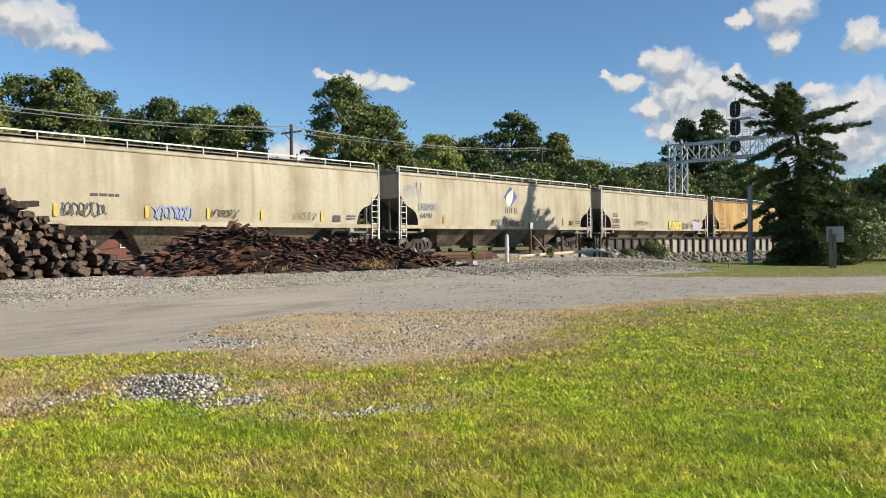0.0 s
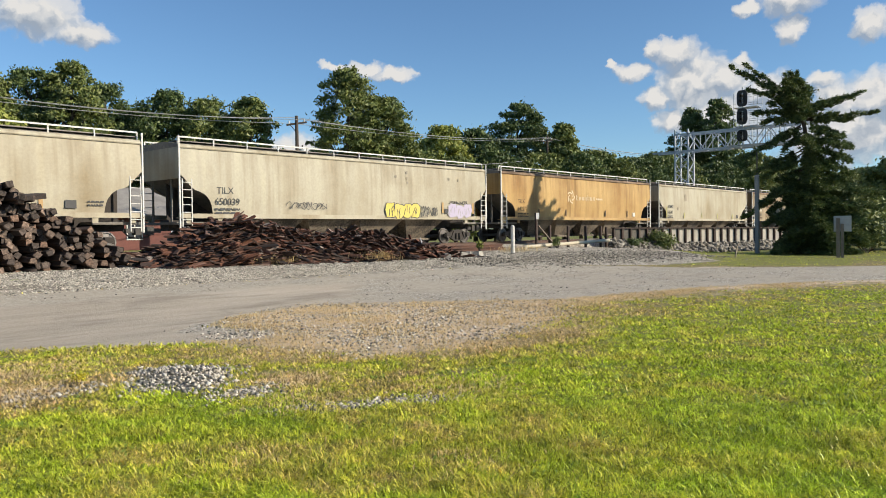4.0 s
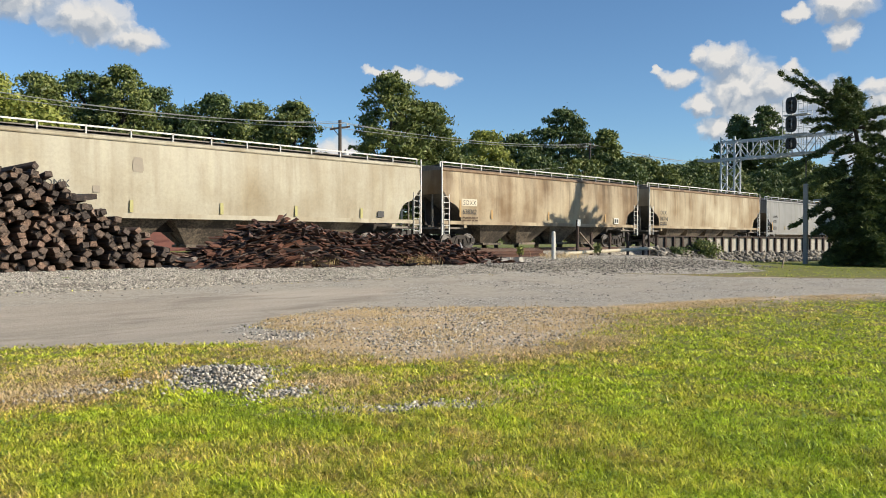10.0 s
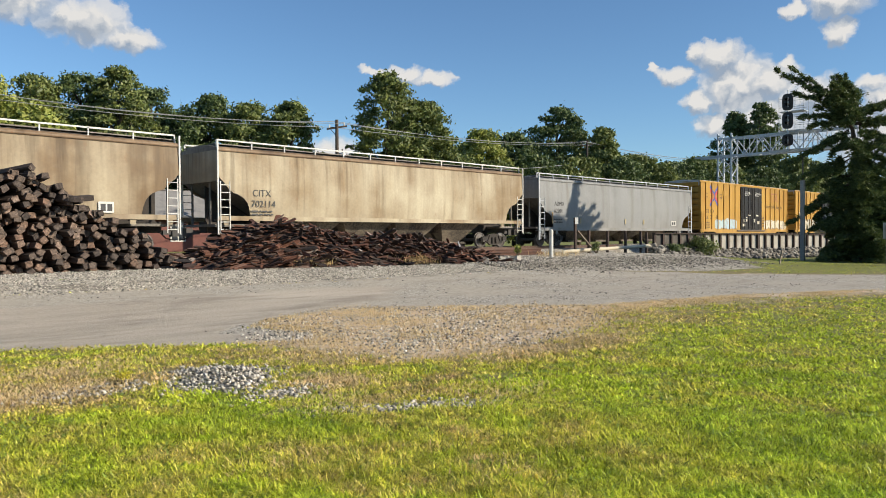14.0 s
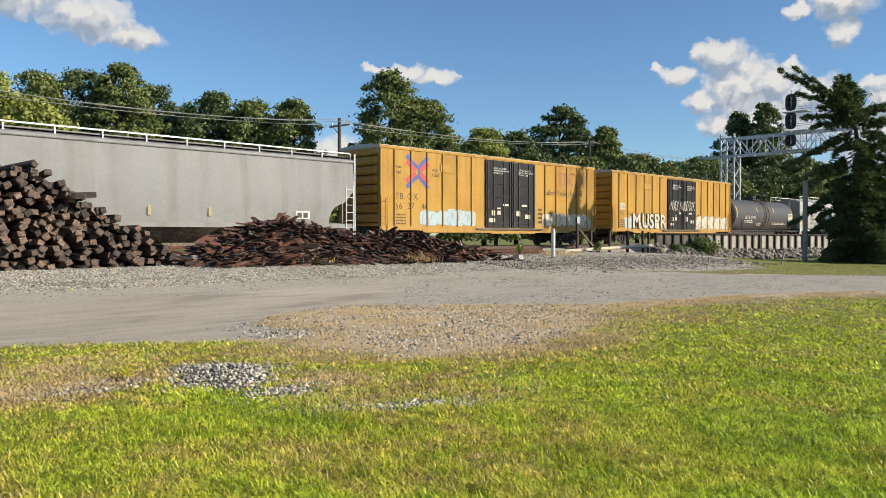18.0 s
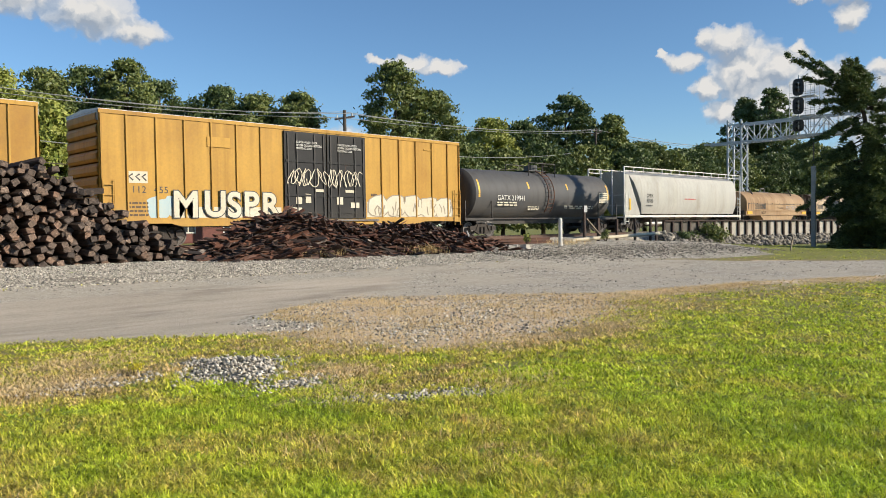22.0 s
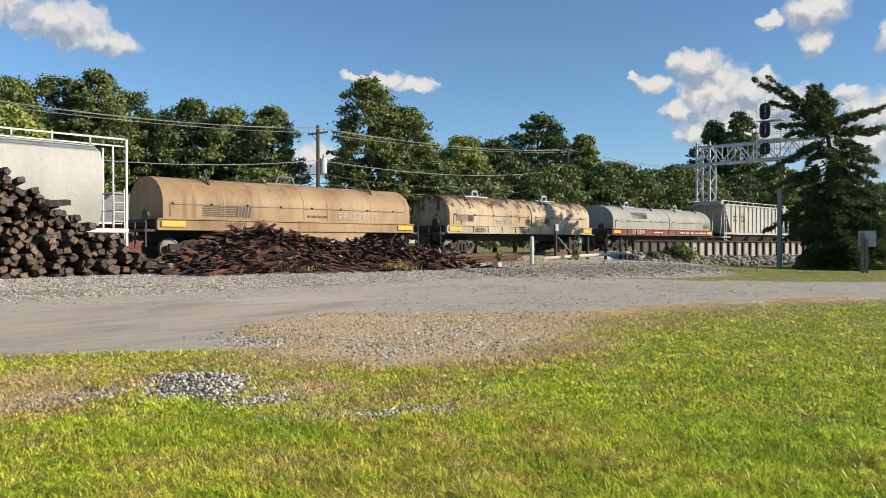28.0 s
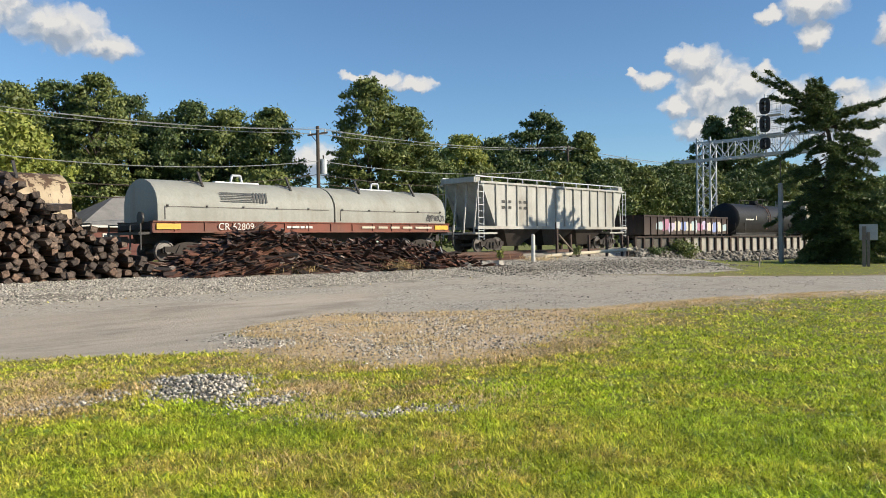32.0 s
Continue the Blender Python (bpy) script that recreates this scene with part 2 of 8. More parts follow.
WHITEP = car_paint("white_hopper_paint", (0.66, 0.645, 0.59), (0.50, 0.47, 0.39), 0.2, 0.04, 0.4)
COILTAN = car_paint("tan_hood_paint", (0.60, 0.41, 0.23), (0.42, 0.24, 0.11), 0.6, 0.12, 0.4)
COILRUST = car_paint("rusted_cream_hood_paint", (0.76, 0.60, 0.39), (0.44, 0.27, 0.14), 0.6, 0.18, 0.5, spots=1.4)
COILGRAY = car_paint("pale_grey_hood_paint", (0.50, 0.50, 0.44), (0.38, 0.36, 0.29), 0.2, 0.05, 0.3)
OXIDE = car_paint("oxide_red_frame_paint", (0.32, 0.085, 0.05), (0.18, 0.07, 0.05), 0.5, 0.2, 0.4)
NSGRAY = car_paint("dull_grey_hopper_paint", (0.70, 0.69, 0.63), (0.50, 0.46, 0.38), 0.35, 0.1, 0.4)
GOND = car_paint("brown_gondola_paint", (0.09, 0.06, 0.05), (0.05, 0.035, 0.03), 0.5, 0.3, 0.4)

# ---- ground: one sheet to the horizon, rising gently to the trackbed ----
TRACK_Y, RAIL_Z = 29.74, 0.95
WALL_A, WALL_B = (47.3, 26.1), (65.0, 20.2)


def step(t):
    t = np.clip(t, 0.0, 1.0)
    return t * t * (3 - 2 * t)


def heights(x, y):
    """The ground's height: the lawn is level, the yard climbs to the track, the bed is a flat-topped bank."""
    z = 0.6 * step((y - 12.5) / 11.0) * (1 - 1.2 * step((x - 38) / 16))
    z = z - 0.1 * step((y - 34) / 5)
    bed = 1 - step((np.abs(y - TRACK_Y) - 1.9) / 1.1)
    z = z * (1 - bed) + 0.78 * bed
    u = (x - WALL_A[0]) / (WALL_B[0] - WALL_A[0])
    up = (u > 0) & (u < 1.9) & (y > WALL_A[1] + u * (WALL_B[1] - WALL_A[1]) + 0.1) & (y < 31)
    return np.where(up, np.maximum(z, 0.95), z)


def height(x, y):
    return float(heights(np.float64(x), np.float64(y)))


def inside(poly, x, y):
    """How far inside a closed outline each place lies, in metres; negative outside."""
    best, odd = np.full(np.shape(x), 1e9), np.zeros(np.shape(x), bool)
    for (ax, ay), (bx, by) in zip(poly, poly[1:] + poly[:1]):
        if ay != by:
            odd ^= ((ay > y) != (by > y)) & (x < (bx - ax) * (y - ay) / (by - ay) + ax)
        dx, dy = bx - ax, by - ay
        t = np.clip(((x - ax) * dx + (y - ay) * dy) / (dx * dx + dy * dy), 0, 1)
        best = np.minimum(best, np.hypot(x - ax - t * dx, y - ay - t * dy))
    return np.where(odd, best, -best)


ROAD = [(-40, 12.5), (3.4, 12.3), (5.3, 10.9), (7.0, 9.6), (7.6, 10.4), (7.3, 11.9), (8.2, 12.8), (10.6, 13.6), (12.5, 12.0), (14.9, 9.7), (19.7, 8.6), (24.5, 6.2), (40, -8),
        (70, -40), (78, -36), (47, -4), (33.4, 8.4), (31.4, 11.3), (29.0, 15.0), (25.6, 16.9), (21.5, 17.8), (13.9, 18.0), (5.2, 18.7), (-40, 19.5)]
ASPHALT = [(-40, 12.2), (3.4, 12.1), (5.3, 10.7), (7.0, 9.4), (7.3, 10.4), (6.4, 11.6), (7.4, 12.5), (9.5, 13.5), (11.0, 13.4), (15.1, 16.4), (12.4, 17.0), (9.6, 16.7), (4.7, 16.9), (-40, 17.2)]
PATCH = [(6.3, 10.4), (6.3, 8.7), (6.7, 7.4), (7.9, 6.7), (9.9, 7.0), (12.3, 7.8), (14.7, 9.5), (12.5, 12.0), (10.5, 13.5), (8.3, 12.6)]
YARD = [(-60, 18.6), (5.2, 18.6), (13.9, 17.9), (21.5, 17.7), (27.0, 16.3), (31.0, 14.6), (36.0, 14.2), (40.5, 17.6), (45.5, 21.8), (47.0, 26.5), (64.5, 20.6), (120, 22.0), (400, 22.0), (400, 34.5), (-60, 34.5)]
HEAP = [(3.8, 7.5), (4.2, 8.6), (4.7, 8.6), (5.1, 8.0), (4.6, 7.2), (4.2, 7.0)]


def lattice(x, y, scale, seed):
    """Smooth value noise between 0 and 1."""
    x, y = x * scale, y * scale
    i, j = np.floor(x), np.floor(y)
    u, v = step(x - i), step(y - j)

    def at(a, b):
        h = np.sin(a * 127.1 + b * 311.7 + seed * 74.7) * 43758.5453
        return h - np.floor(h)

    return (at(i, j) * (1 - u) + at(i + 1, j) * u) * (1 - v) + (at(i, j + 1) * (1 - u) + at(i + 1, j + 1) * u) * v


DRY = [(2.6, 8.6, 1.4, 0.7, 0.34), (6.4, 8.1, 1.2, 0.9, 0.26), (9.5, 6.4, 2.2, 0.7, 0.18), (5.2, 6.7, 0.5, 0.4, 0.25), (4.6, 5.6, 0.7, 0.3, 0.12), (6.0, 5.9, 1.2, 0.4, 0.14), (9.3, 7.4, 1.8, 1.0, 0.14), (12.5, 7.3, 2.4, 0.9, 0.13)]


def dryness(X, Y):
    """How parched the lawn is: patches by chance, the verge along the road, a few worn spots; greener away from the yard."""
    n = 0.24 * lattice(X + 0.5 * np.sin(1.3 * Y), Y, 0.5, 1) + 0.30 * lattice(X, Y + 0.3 * np.sin(2.1 * X), 1.6, 2) + 0.26 * lattice(X, Y, 4.7, 3) + 0.20 * lattice(X, Y, 12.0, 6)
    edge = np.maximum(-inside(ROAD, X, Y), 0)
    D = 0.41 + 0.95 * (n - 0.5) + (0.20 * np.exp(-(edge / 0.9) ** 2) + 0.25 * np.exp(-(edge / 3.0) ** 2)) * step((X - 6) / 3)
    for x, y, a, b, k in DRY:
        D = D + k * np.exp(-((X - x) / a) ** 2 - ((Y - y) / b) ** 2)
    return np.clip(D - 0.13 * step((X - Y - 1) / 9), 0, 1)


def lay_ground():
    fx = np.concatenate([np.arange(0.0, 30.0, 0.16), np.arange(30.0, 95.0, 0.5)])
    fy = np.concatenate([np.arange(0.0, 20.0, 0.16), np.arange(20.0, 36.0, 0.25)])
    xs = np.concatenate([[-4000, -1500, -500, -200, -80, -40, -20, -10, -5, -2], fx, [100, 120, 160, 240, 400, 800, 1600, 4000]])
    ys = np.concatenate([[-4000, -1500, -500, -200, -80, -40, -20, -10, -5, -2], fy, [38, 42, 50, 70, 100, 200, 500, 1500, 4000]])
    X, Y = np.meshgrid(xs, ys)
    Z = heights(X, Y)
    w = X.shape[1]
    i, j = np.meshgrid(np.arange(X.shape[0] - 1), np.arange(w - 1), indexing="ij")
    a = (i * w + j).ravel()
    quads = np.stack([a, a + 1, a + w + 1, a + w], 1)
    cx, cy = X.ravel()[quads].mean(1), Y.ravel()[quads].mean(1)
    road_d, yard_d = inside(ROAD, X, Y), inside(YARD, X, Y)
    mask = np.zeros((X.size, 4), np.float32)
    soft = 1.0 + 3.0 * step((X.ravel() - 8.5) / 3.5)
    mask[:, 0] = np.clip(0.5 + inside(ASPHALT, X, Y).ravel() / soft, 0, 1)
    mask[:, 1] = np.clip(0.5 + np.maximum(np.maximum(road_d, yard_d), inside(HEAP, X, Y)).ravel() / 1.2, 0, 1)
    mask[:, 2] = np.clip(0.5 + road_d.ravel() / 1.2, 0, 1)
    mask[:, 3] = np.clip(0.5 + inside(PATCH, X, Y).ravel() / 2.0, 0, 1)
    verge = np.where((X > 9) & (X < 32) & (Y < 13), 0.68 + 0.20 * road_d, 0.0).ravel()
    mask[:, 3] = np.maximum(mask[:, 3], np.clip(verge, 0, 0.66))
    dry = dryness(X, Y).ravel().astype(np.float32)
    on_road, on_yard = inside(ROAD, cx, cy) > 0, inside(YARD, cx, cy) > 0
    pick = {"road": on_road, "gravel_bed": on_yard & ~on_road, "ground": ~on_road & ~on_yard}
    text = {"road": ("worn asphalt and gravel service road with dusty wheel tracks", "road"),
            "gravel_bed": ("grey crushed stone yard and trackbed beside the rails", "gravel"),
            "ground": ("mown lawn, green with straw-coloured dry patches", "lawn")}
    for name, sel in pick.items():
        used, inv = np.unique(quads[sel], return_inverse=True)
        me = bpy.data.meshes.new(name)
        me.from_pydata(np.stack([X.ravel()[used], Y.ravel()[used], Z.ravel()[used]], 1).tolist(), [], inv.reshape(-1, 4).tolist())
        at = me.color_attributes.new("cover", "FLOAT_COLOR", "POINT")
        at.data.foreach_set("color", mask[used].ravel())
        me.attributes.new("dry", "FLOAT", "POINT").data.foreach_set("value", dry[used])
        me.polygons.foreach_set("use_smooth", [True] * len(me.polygons))
        me.materials.append(GROUND)
        tagged(new(name, me), *text[name], kind="structure")


def ground_material():
    m, nt, b = nodes_of("ground_cover")
    pos = add(nt, "TexCoord").outputs["Object"]
    cover = add(nt, "Attribute", attr="cover")
    sep = add(nt, "SeparateColor", [(0, cover.outputs["Color"])])
    rough_edge = tex(nt, pos, 1.6, 6, 0.7)
    fine, mid, big = tex(nt, pos, 60, 4, 0.7), tex(nt, pos, 7, 5, 0.65), tex(nt, pos, 0.45, 4)

    def edge(out, soft=0.10, sway=0.5):
        s = add(nt, "Math", [(0, rough_edge), (1, -0.5)], op="ADD").outputs[0]
        s = add(nt, "Math", [(0, s), (1, sway)], op="MULTIPLY").outputs[0]
        s = add(nt, "Math", [(0, s), (1, out)], op="ADD").outputs[0]
        return add(nt, "MapRange", [(0, s), (1, 0.5 - soft), (2, 0.5 + soft), (3, 0.0), (4, 1.0)]).outputs[0]

    soil = ramp(nt, mid, (0.35, (0.07, 0.055, 0.025)), (0.65, (0.19, 0.155, 0.07)))
    straw = ramp(nt, fine, (0.3, (0.12, 0.095, 0.035)), (0.7, (0.32, 0.25, 0.10)))
    grass = ramp(nt, fine, (0.3, (0.08, 0.088, 0.016)), (0.7, (0.27, 0.265, 0.042)))
    parched = add(nt, "Attribute", attr="dry").outputs["Fac"]
    dry = ramp(nt, add(nt, "Math", [(0, parched), (1, mid)], op="ADD").outputs[0], (0.94, (0, 0, 0)), (1.2, (1, 1, 1)))
    lawn = mixc(nt, dry, grass, straw)
    lawn = mixc(nt, ramp(nt, mid, (0.70, (0, 0, 0)), (0.84, (1, 1, 1))), lawn, soil)
    vor = add(nt, "TexVoronoi", [("Vector", pos), ("Scale", 26.0)])
    stones = ramp(nt, add(nt, "SeparateColor", [(0, vor.outputs["Color"])]).outputs[0], (0.0, (0.22, 0.20, 0.165)), (0.5, (0.53, 0.48, 0.39)), (1.0, (0.80, 0.73, 0.60)))
    gap = ramp(nt, vor.outputs["Distance"], (0.35, (1, 1, 1)), (0.75, (0.35, 0.33, 0.3)))
    stones = mixc(nt, 1.0, stones, gap, "MULTIPLY")
    dust = ramp(nt, mid, (0.3, (0.33, 0.285, 0.22)), (0.7, (0.49, 0.43, 0.335)))
    road = mixc(nt, ramp(nt, add(nt, "Math", [(0, big), (1, fine)], op="ADD").outputs[0], (0.94, (0, 0, 0)), (1.12, (1, 1, 1))), stones, dust)
    along = tex(nt, add(nt, "VectorMath", [(0, pos), (1, (0.22, 0.9, 1.0))], op="MULTIPLY").outputs[0], 1.0, 5, 0.6)
    asphalt = ramp(nt, add(nt, "Math", [(0, along), (1, add(nt, "Math", [(0, fine), (1, 0.3)], op="MULTIPLY").outputs[0])], op="ADD").outputs[0],
                   (0.40, (0.37, 0.31, 0.235)), (0.68, (0.48, 0.41, 0.315)), (0.92, (0.57, 0.495, 0.385)))
    worn = tex(nt, add(nt, "VectorMath", [(0, pos), (1, (0.35, 1.1, 1.0))], op="MULTIPLY").outputs[0], 0.8, 7, 0.66)
    asphalt = mixc(nt, ramp(nt, worn, (0.52, (0, 0, 0)), (0.62, (0.55,) * 3), (0.74, (0.8,) * 3)), asphalt, (0.27, 0.225, 0.17))
    gritty = tex(nt, pos, 22, 4, 0.75)
    asphalt = mixc(nt, 1.0, asphalt, ramp(nt, gritty, (0.30, (0.74,) * 3), (0.5, (1.0,) * 3), (0.75, (1.12,) * 3)), "MULTIPLY")
    road = mixc(nt, ramp(nt, worn, (0.54, (0, 0, 0)), (0.66, (0.45,) * 3)), road, (0.26, 0.22, 0.165))
    dirt = tex(nt, pos, 0.55, 7, 0.68)
    yard = mixc(nt, ramp(nt, dirt, (0.50, (0, 0, 0)), (0.62, (0.7,) * 3)), stones, (0.13, 0.105, 0.075))
    gravel = mixc(nt, edge(sep.outputs[2]), yard, road)
    dead = mixc(nt, ramp(nt, add(nt, "Math", [(0, mid), (1, rough_edge)], op="ADD").outputs[0], (0.88, (0, 0, 0)), (1.06, (1, 1, 1))), stones, ramp(nt, fine, (0.3, (0.42, 0.315, 0.21)), (0.7, (0.78, 0.62, 0.44))))
    lawn = mixc(nt, edge(cover.outputs["Alpha"], 0.15, 1.1), lawn, dead)
    c = mixc(nt, edge(sep.outputs[1]), lawn, gravel)
    c = mixc(nt, edge(sep.outputs[0], 0.08, 0.35), c, asphalt)
    nt.links.new(c, b.inputs["Base Color"])
    b.inputs["Roughness"].default_value = 0.95
    h = add(nt, "Math", [(0, vor.outputs["Distance"]), (1, -0.6)], op="MULTIPLY").outputs[0]
    h = mixc(nt, edge(sep.outputs[0]), h, fine)
    bump(nt, b, h, 0.7, 0.03)
    return m


GROUND = ground_material()
lay_ground()

# ---- clouds: a far backdrop, clear where there is no cloud ----
CLOUDS = [(16.0, 15.6, 4.0, 2.0), (20.6, 14.5, 3.6, 1.7), (23.6, 13.5, 2.3, 1.0), (43.0, 12.0, 1.6, 0.75), (45.0, 11.5, 2.1, 0.6), (40.6, 12.1, 1.5, 0.35), (37.8, 6.0, 2.6, 1.5),
          (65.6, 12.3, 2.0, 1.4), (64.3, 12.9, 1.0, 0.9), (66.7, 10.2, 3.0, 2.7), (62.5, 11.3, 1.6, 0.8), (61.1, 11.7, 0.6, 0.5), (64.1, 9.3, 1.2, 0.9), (65.4, 7.7, 1.7, 1.2),
          (68.9, 10.3, 2.4, 1.6), (70.0, 11.3, 0.9, 0.8), (71.8, 9.2, 1.9, 1.7), (69.0, 7.7, 3.9, 2.5), (73.0, 15.2, 2.5, 1.2), (73.2, 13.3, 1.2, 1.2), (70.3, 14.9, 0.9, 0.6),
          (75.1, 9.7, 1.2, 0.8), (75.8, 8.4, 1.7, 1.6), (78.0, 8.2, 2.4, 2.3), (76.0, 6.2, 5.0, 2.8), (78.0, 13.0, 1.4, 1.2), (80.2, 12.4, 1.8, 1.3)]


def cloud_material():
    m, nt, b = nodes_of("clouds")
    uv = add(nt, "TexCoord").outputs["UV"]
    warp = add(nt, "TexNoise", [("Vector", uv), ("Scale", 0.6), ("Detail", 9.0), ("Roughness", 0.58)])
    w = add(nt, "VectorMath", [(0, warp.outputs["Color"]), (1, (0.5, 0.5, 0.5))], op="SUBTRACT").outputs[0]
    w = add(nt, "VectorMath", [(0, w), (1, (2.6, 2.0, 0.0))], op="MULTIPLY").outputs[0]
    p = add(nt, "VectorMath", [(0, uv), (1, w)], op="ADD").outputs[0]
    puff = add(nt, "TexVoronoi", [("Vector", p), ("Scale", 1.5)])
    puff.feature = "SMOOTH_F1"
    puffs = add(nt, "Math", [(0, 0.42), (1, puff.outputs["Distance"])], op="SUBTRACT").outputs[0]
    puffs = add(nt, "Math", [(0, puffs), (1, 0.34)], op="MULTIPLY").outputs[0]

    def thickness(p):
        dens = None
        for u, v, ru, rv in CLOUDS:
            q = add(nt, "VectorMath", [(0, p), (1, (u, v, 0))], op="SUBTRACT").outputs[0]
            q = add(nt, "VectorMath", [(0, q), (1, (1 / ru, 1 / rv, 0))], op="MULTIPLY").outputs[0]
            q = add(nt, "VectorMath", [(0, q)], op="LENGTH").outputs["Value"]
            q = add(nt, "Math", [(0, 1.0), (1, q)], op="SUBTRACT").outputs[0]
            dens = q if dens is None else add(nt, "Math", [(0, dens), (1, q), (2, 0.15)], op="SMOOTH_MAX").outputs[0]
        return dens

    dens = add(nt, "Math", [(0, thickness(p)), (1, puffs)], op="ADD").outputs[0]
    above = thickness(add(nt, "VectorMath", [(0, p), (1, (0.25, 0.75, 0.0))], op="ADD").outputs[0])
    alpha = ramp(nt, dens, (0.0, (0, 0, 0)), (0.10, (0.25,) * 3), (0.26, (0.74,) * 3), (0.55, (1, 1, 1)))
    sh = add(nt, "VectorMath", [(0, p), (1, (0.15, -0.45, 0.0))], op="ADD").outputs[0]
    n1 = tex(nt, p, 0.7, 7, 0.55)
    n2 = tex(nt, sh, 0.7, 7, 0.55)
    d = add(nt, "Math", [(0, n1), (1, n2)], op="SUBTRACT").outputs[0]
    d = add(nt, "Math", [(0, d), (1, 1.3)], op="MULTIPLY").outputs[0]
    thick = add(nt, "Math", [(0, add(nt, "Math", [(0, dens), (1, above)], op="SUBTRACT").outputs[0]), (1, 0.95)], op="MULTIPLY").outputs[0]
    puffs = add(nt, "Math", [(0, puffs), (1, 1.5)], op="MULTIPLY").outputs[0]
    d = add(nt, "Math", [(0, d), (1, puffs)], op="ADD").outputs[0]
    lit = add(nt, "Math", [(0, add(nt, "Math", [(0, d), (1, thick)], op="ADD").outputs[0]), (1, 0.50)], op="ADD").outputs[0]
    col = ramp(nt, lit, (0.10, (0.40, 0.47, 0.57)), (0.45, (0.62, 0.66, 0.71)), (0.85, (0.92, 0.90, 0.87)))
    em = add(nt, "Emission", [("Color", col), ("Strength", 0.64)])
    tr = add(nt, "BsdfTransparent")
    mx = add(nt, "MixShader", [(0, alpha), (1, tr.outputs[0]), (2, em.outputs[0])])
    nt.links.new(mx.outputs[0], nt.nodes["Material Output"].inputs["Surface"])
    nt.nodes.remove(b)
    return m


def hang_clouds():
    R = 2600.0
    hs, es = np.linspace(-20, 125, 59), np.linspace(1, 26, 12)
    me = bpy.data.meshes.new("backdrop")
    v = [(R * math.sin(radians(h)), R * math.cos(radians(h)), 1.6 + R * math.tan(radians(e))) for e in es for h in hs]
    k = len(hs)
    f = [(i * k + j, i * k + j + 1, (i + 1) * k + j + 1, (i + 1) * k + j) for i in range(len(es) - 1) for j in range(k - 1)]
    me.from_pydata(v, [], f)
    uv = me.uv_layers.new(name="sky")
    for loop in me.loops:
        i, j = divmod(loop.vertex_index, k)
        uv.data[loop.index].uv = (hs[j], es[i])
    me.materials.append(cloud_material())
    ob = tagged(new("backdrop", me), "white summer clouds over a blue evening sky", "sky", kind="structure")
    ob.visible_shadow = False


hang_clouds()

# ---- the train ----
SPEED = 8.563


def lettering(text, size, mat, parent, x, z, y, spread=1.0, name="lettering", label=""):
    """Painted writing on a side that faces -y: its lower left corner at x, z."""
    cu = bpy.data.curves.new(name, "FONT")
    cu.body, cu.size, cu.extrude = text, size, 0.002
    cu.space_character = spread
    ob = new(name, cu)
    me = bpy.data.meshes.new_from_object(ob.evaluated_get(bpy.context.evaluated_depsgraph_get()))
    bpy.data.objects.remove(ob)
    bpy.data.curves.remove(cu)
    me.materials.clear()
    me.materials.append(mat)
    return part(name, me, None, parent, label, at=pose(x, y, z, 90))


def wheel_mesh():
    g = G()
    for s in (-1, 1):
        y = 0.755 * s
        prof = [(0.10, y - 0.05 * s), (0.36, y - 0.02 * s), (0.38, y - 0.07 * s), (0.445, y - 0.07 * s), (0.445, y - 0.045 * s), (0.425, y - 0.04 * s), (0.42, y + 0.06 * s), (0.36, y + 0.065 * s), (0.34, y + 0.03 * s), (0.12, y + 0.05 * s), (0.10, y + 0.09 * s)]
        rows = [[(r * math.cos(t), yy, r * math.sin(t)) for r, yy in prof] for t in [2 * math.pi * k / 24 for k in range(25)]]
        g.grid(rows)
    g.tube((0, -1.02, 0), (0, 1.02, 0), 0.085, 12)
    for s in (-1, 1):
        g.tube((0, 1.02 * s, 0), (0, 1.10 * s, 0), 0.12, 10)
        for k in range(3):
            t = 2 * math.pi * k / 3
            g.box(0.06 * math.cos(t) - 0.015, 0.06 * math.cos(t) + 0.015, 1.10 * s - 0.015, 1.10 * s + 0.015, 0.06 * math.sin(t) - 0.015, 0.06 * math.sin(t) + 0.015)
    return g.mesh("wheelset", STEEL, True)


def truck_mesh():
    """Cast side frames, spring groups and bolster of a two-axle truck; its middle stands on the rail's top."""
    g = G()
    for s in (-1, 1):
        y0, y1 = 0.93 * s, 1.06 * s
        g.prism([(-1.12, 0.55), (-1.12, 0.36), (-0.70, 0.36), (-0.46, 0.24), (-0.30, 0.14), (0.30, 0.14), (0.46, 0.24), (0.70, 0.36), (1.12, 0.36), (1.12, 0.55), (0.72, 0.58), (0.42, 0.74), (0.0, 0.80), (-0.42, 0.74), (-0.72, 0.58)], "y", y0, y1)
        for x in (-0.15, 0.15):
            for k in range(5):
                g.tube((x, 1.08 * s, 0.24 + 0.07 * k), (x, 1.08 * s, 0.28 + 0.07 * k), 0.085, 10)
        for x in (-0.89, 0.89):
            g.box(x - 0.17, x + 0.17, min(0.98 * s, 1.13 * s), max(0.98 * s, 1.13 * s), 0.40, 0.62)
        g.bar((-0.55, 1.08 * s, 0.36), (-0.38, 1.08 * s, 0.68), 0.06, 0.05)
        g.bar((0.55, 1.08 * s, 0.36), (0.38, 1.08 * s, 0.68), 0.06, 0.05)
    g.box(-0.2, 0.2, -1.0, 1.0, 0.5, 0.76)
    g.box(-0.28, 0.28, -0.35, 0.35, 0.76, 0.95)
    return g.mesh("truck", GRIME_AND_SHADE)


WHEELS, TRUCK = wheel_mesh(), truck_mesh()
spinning = []


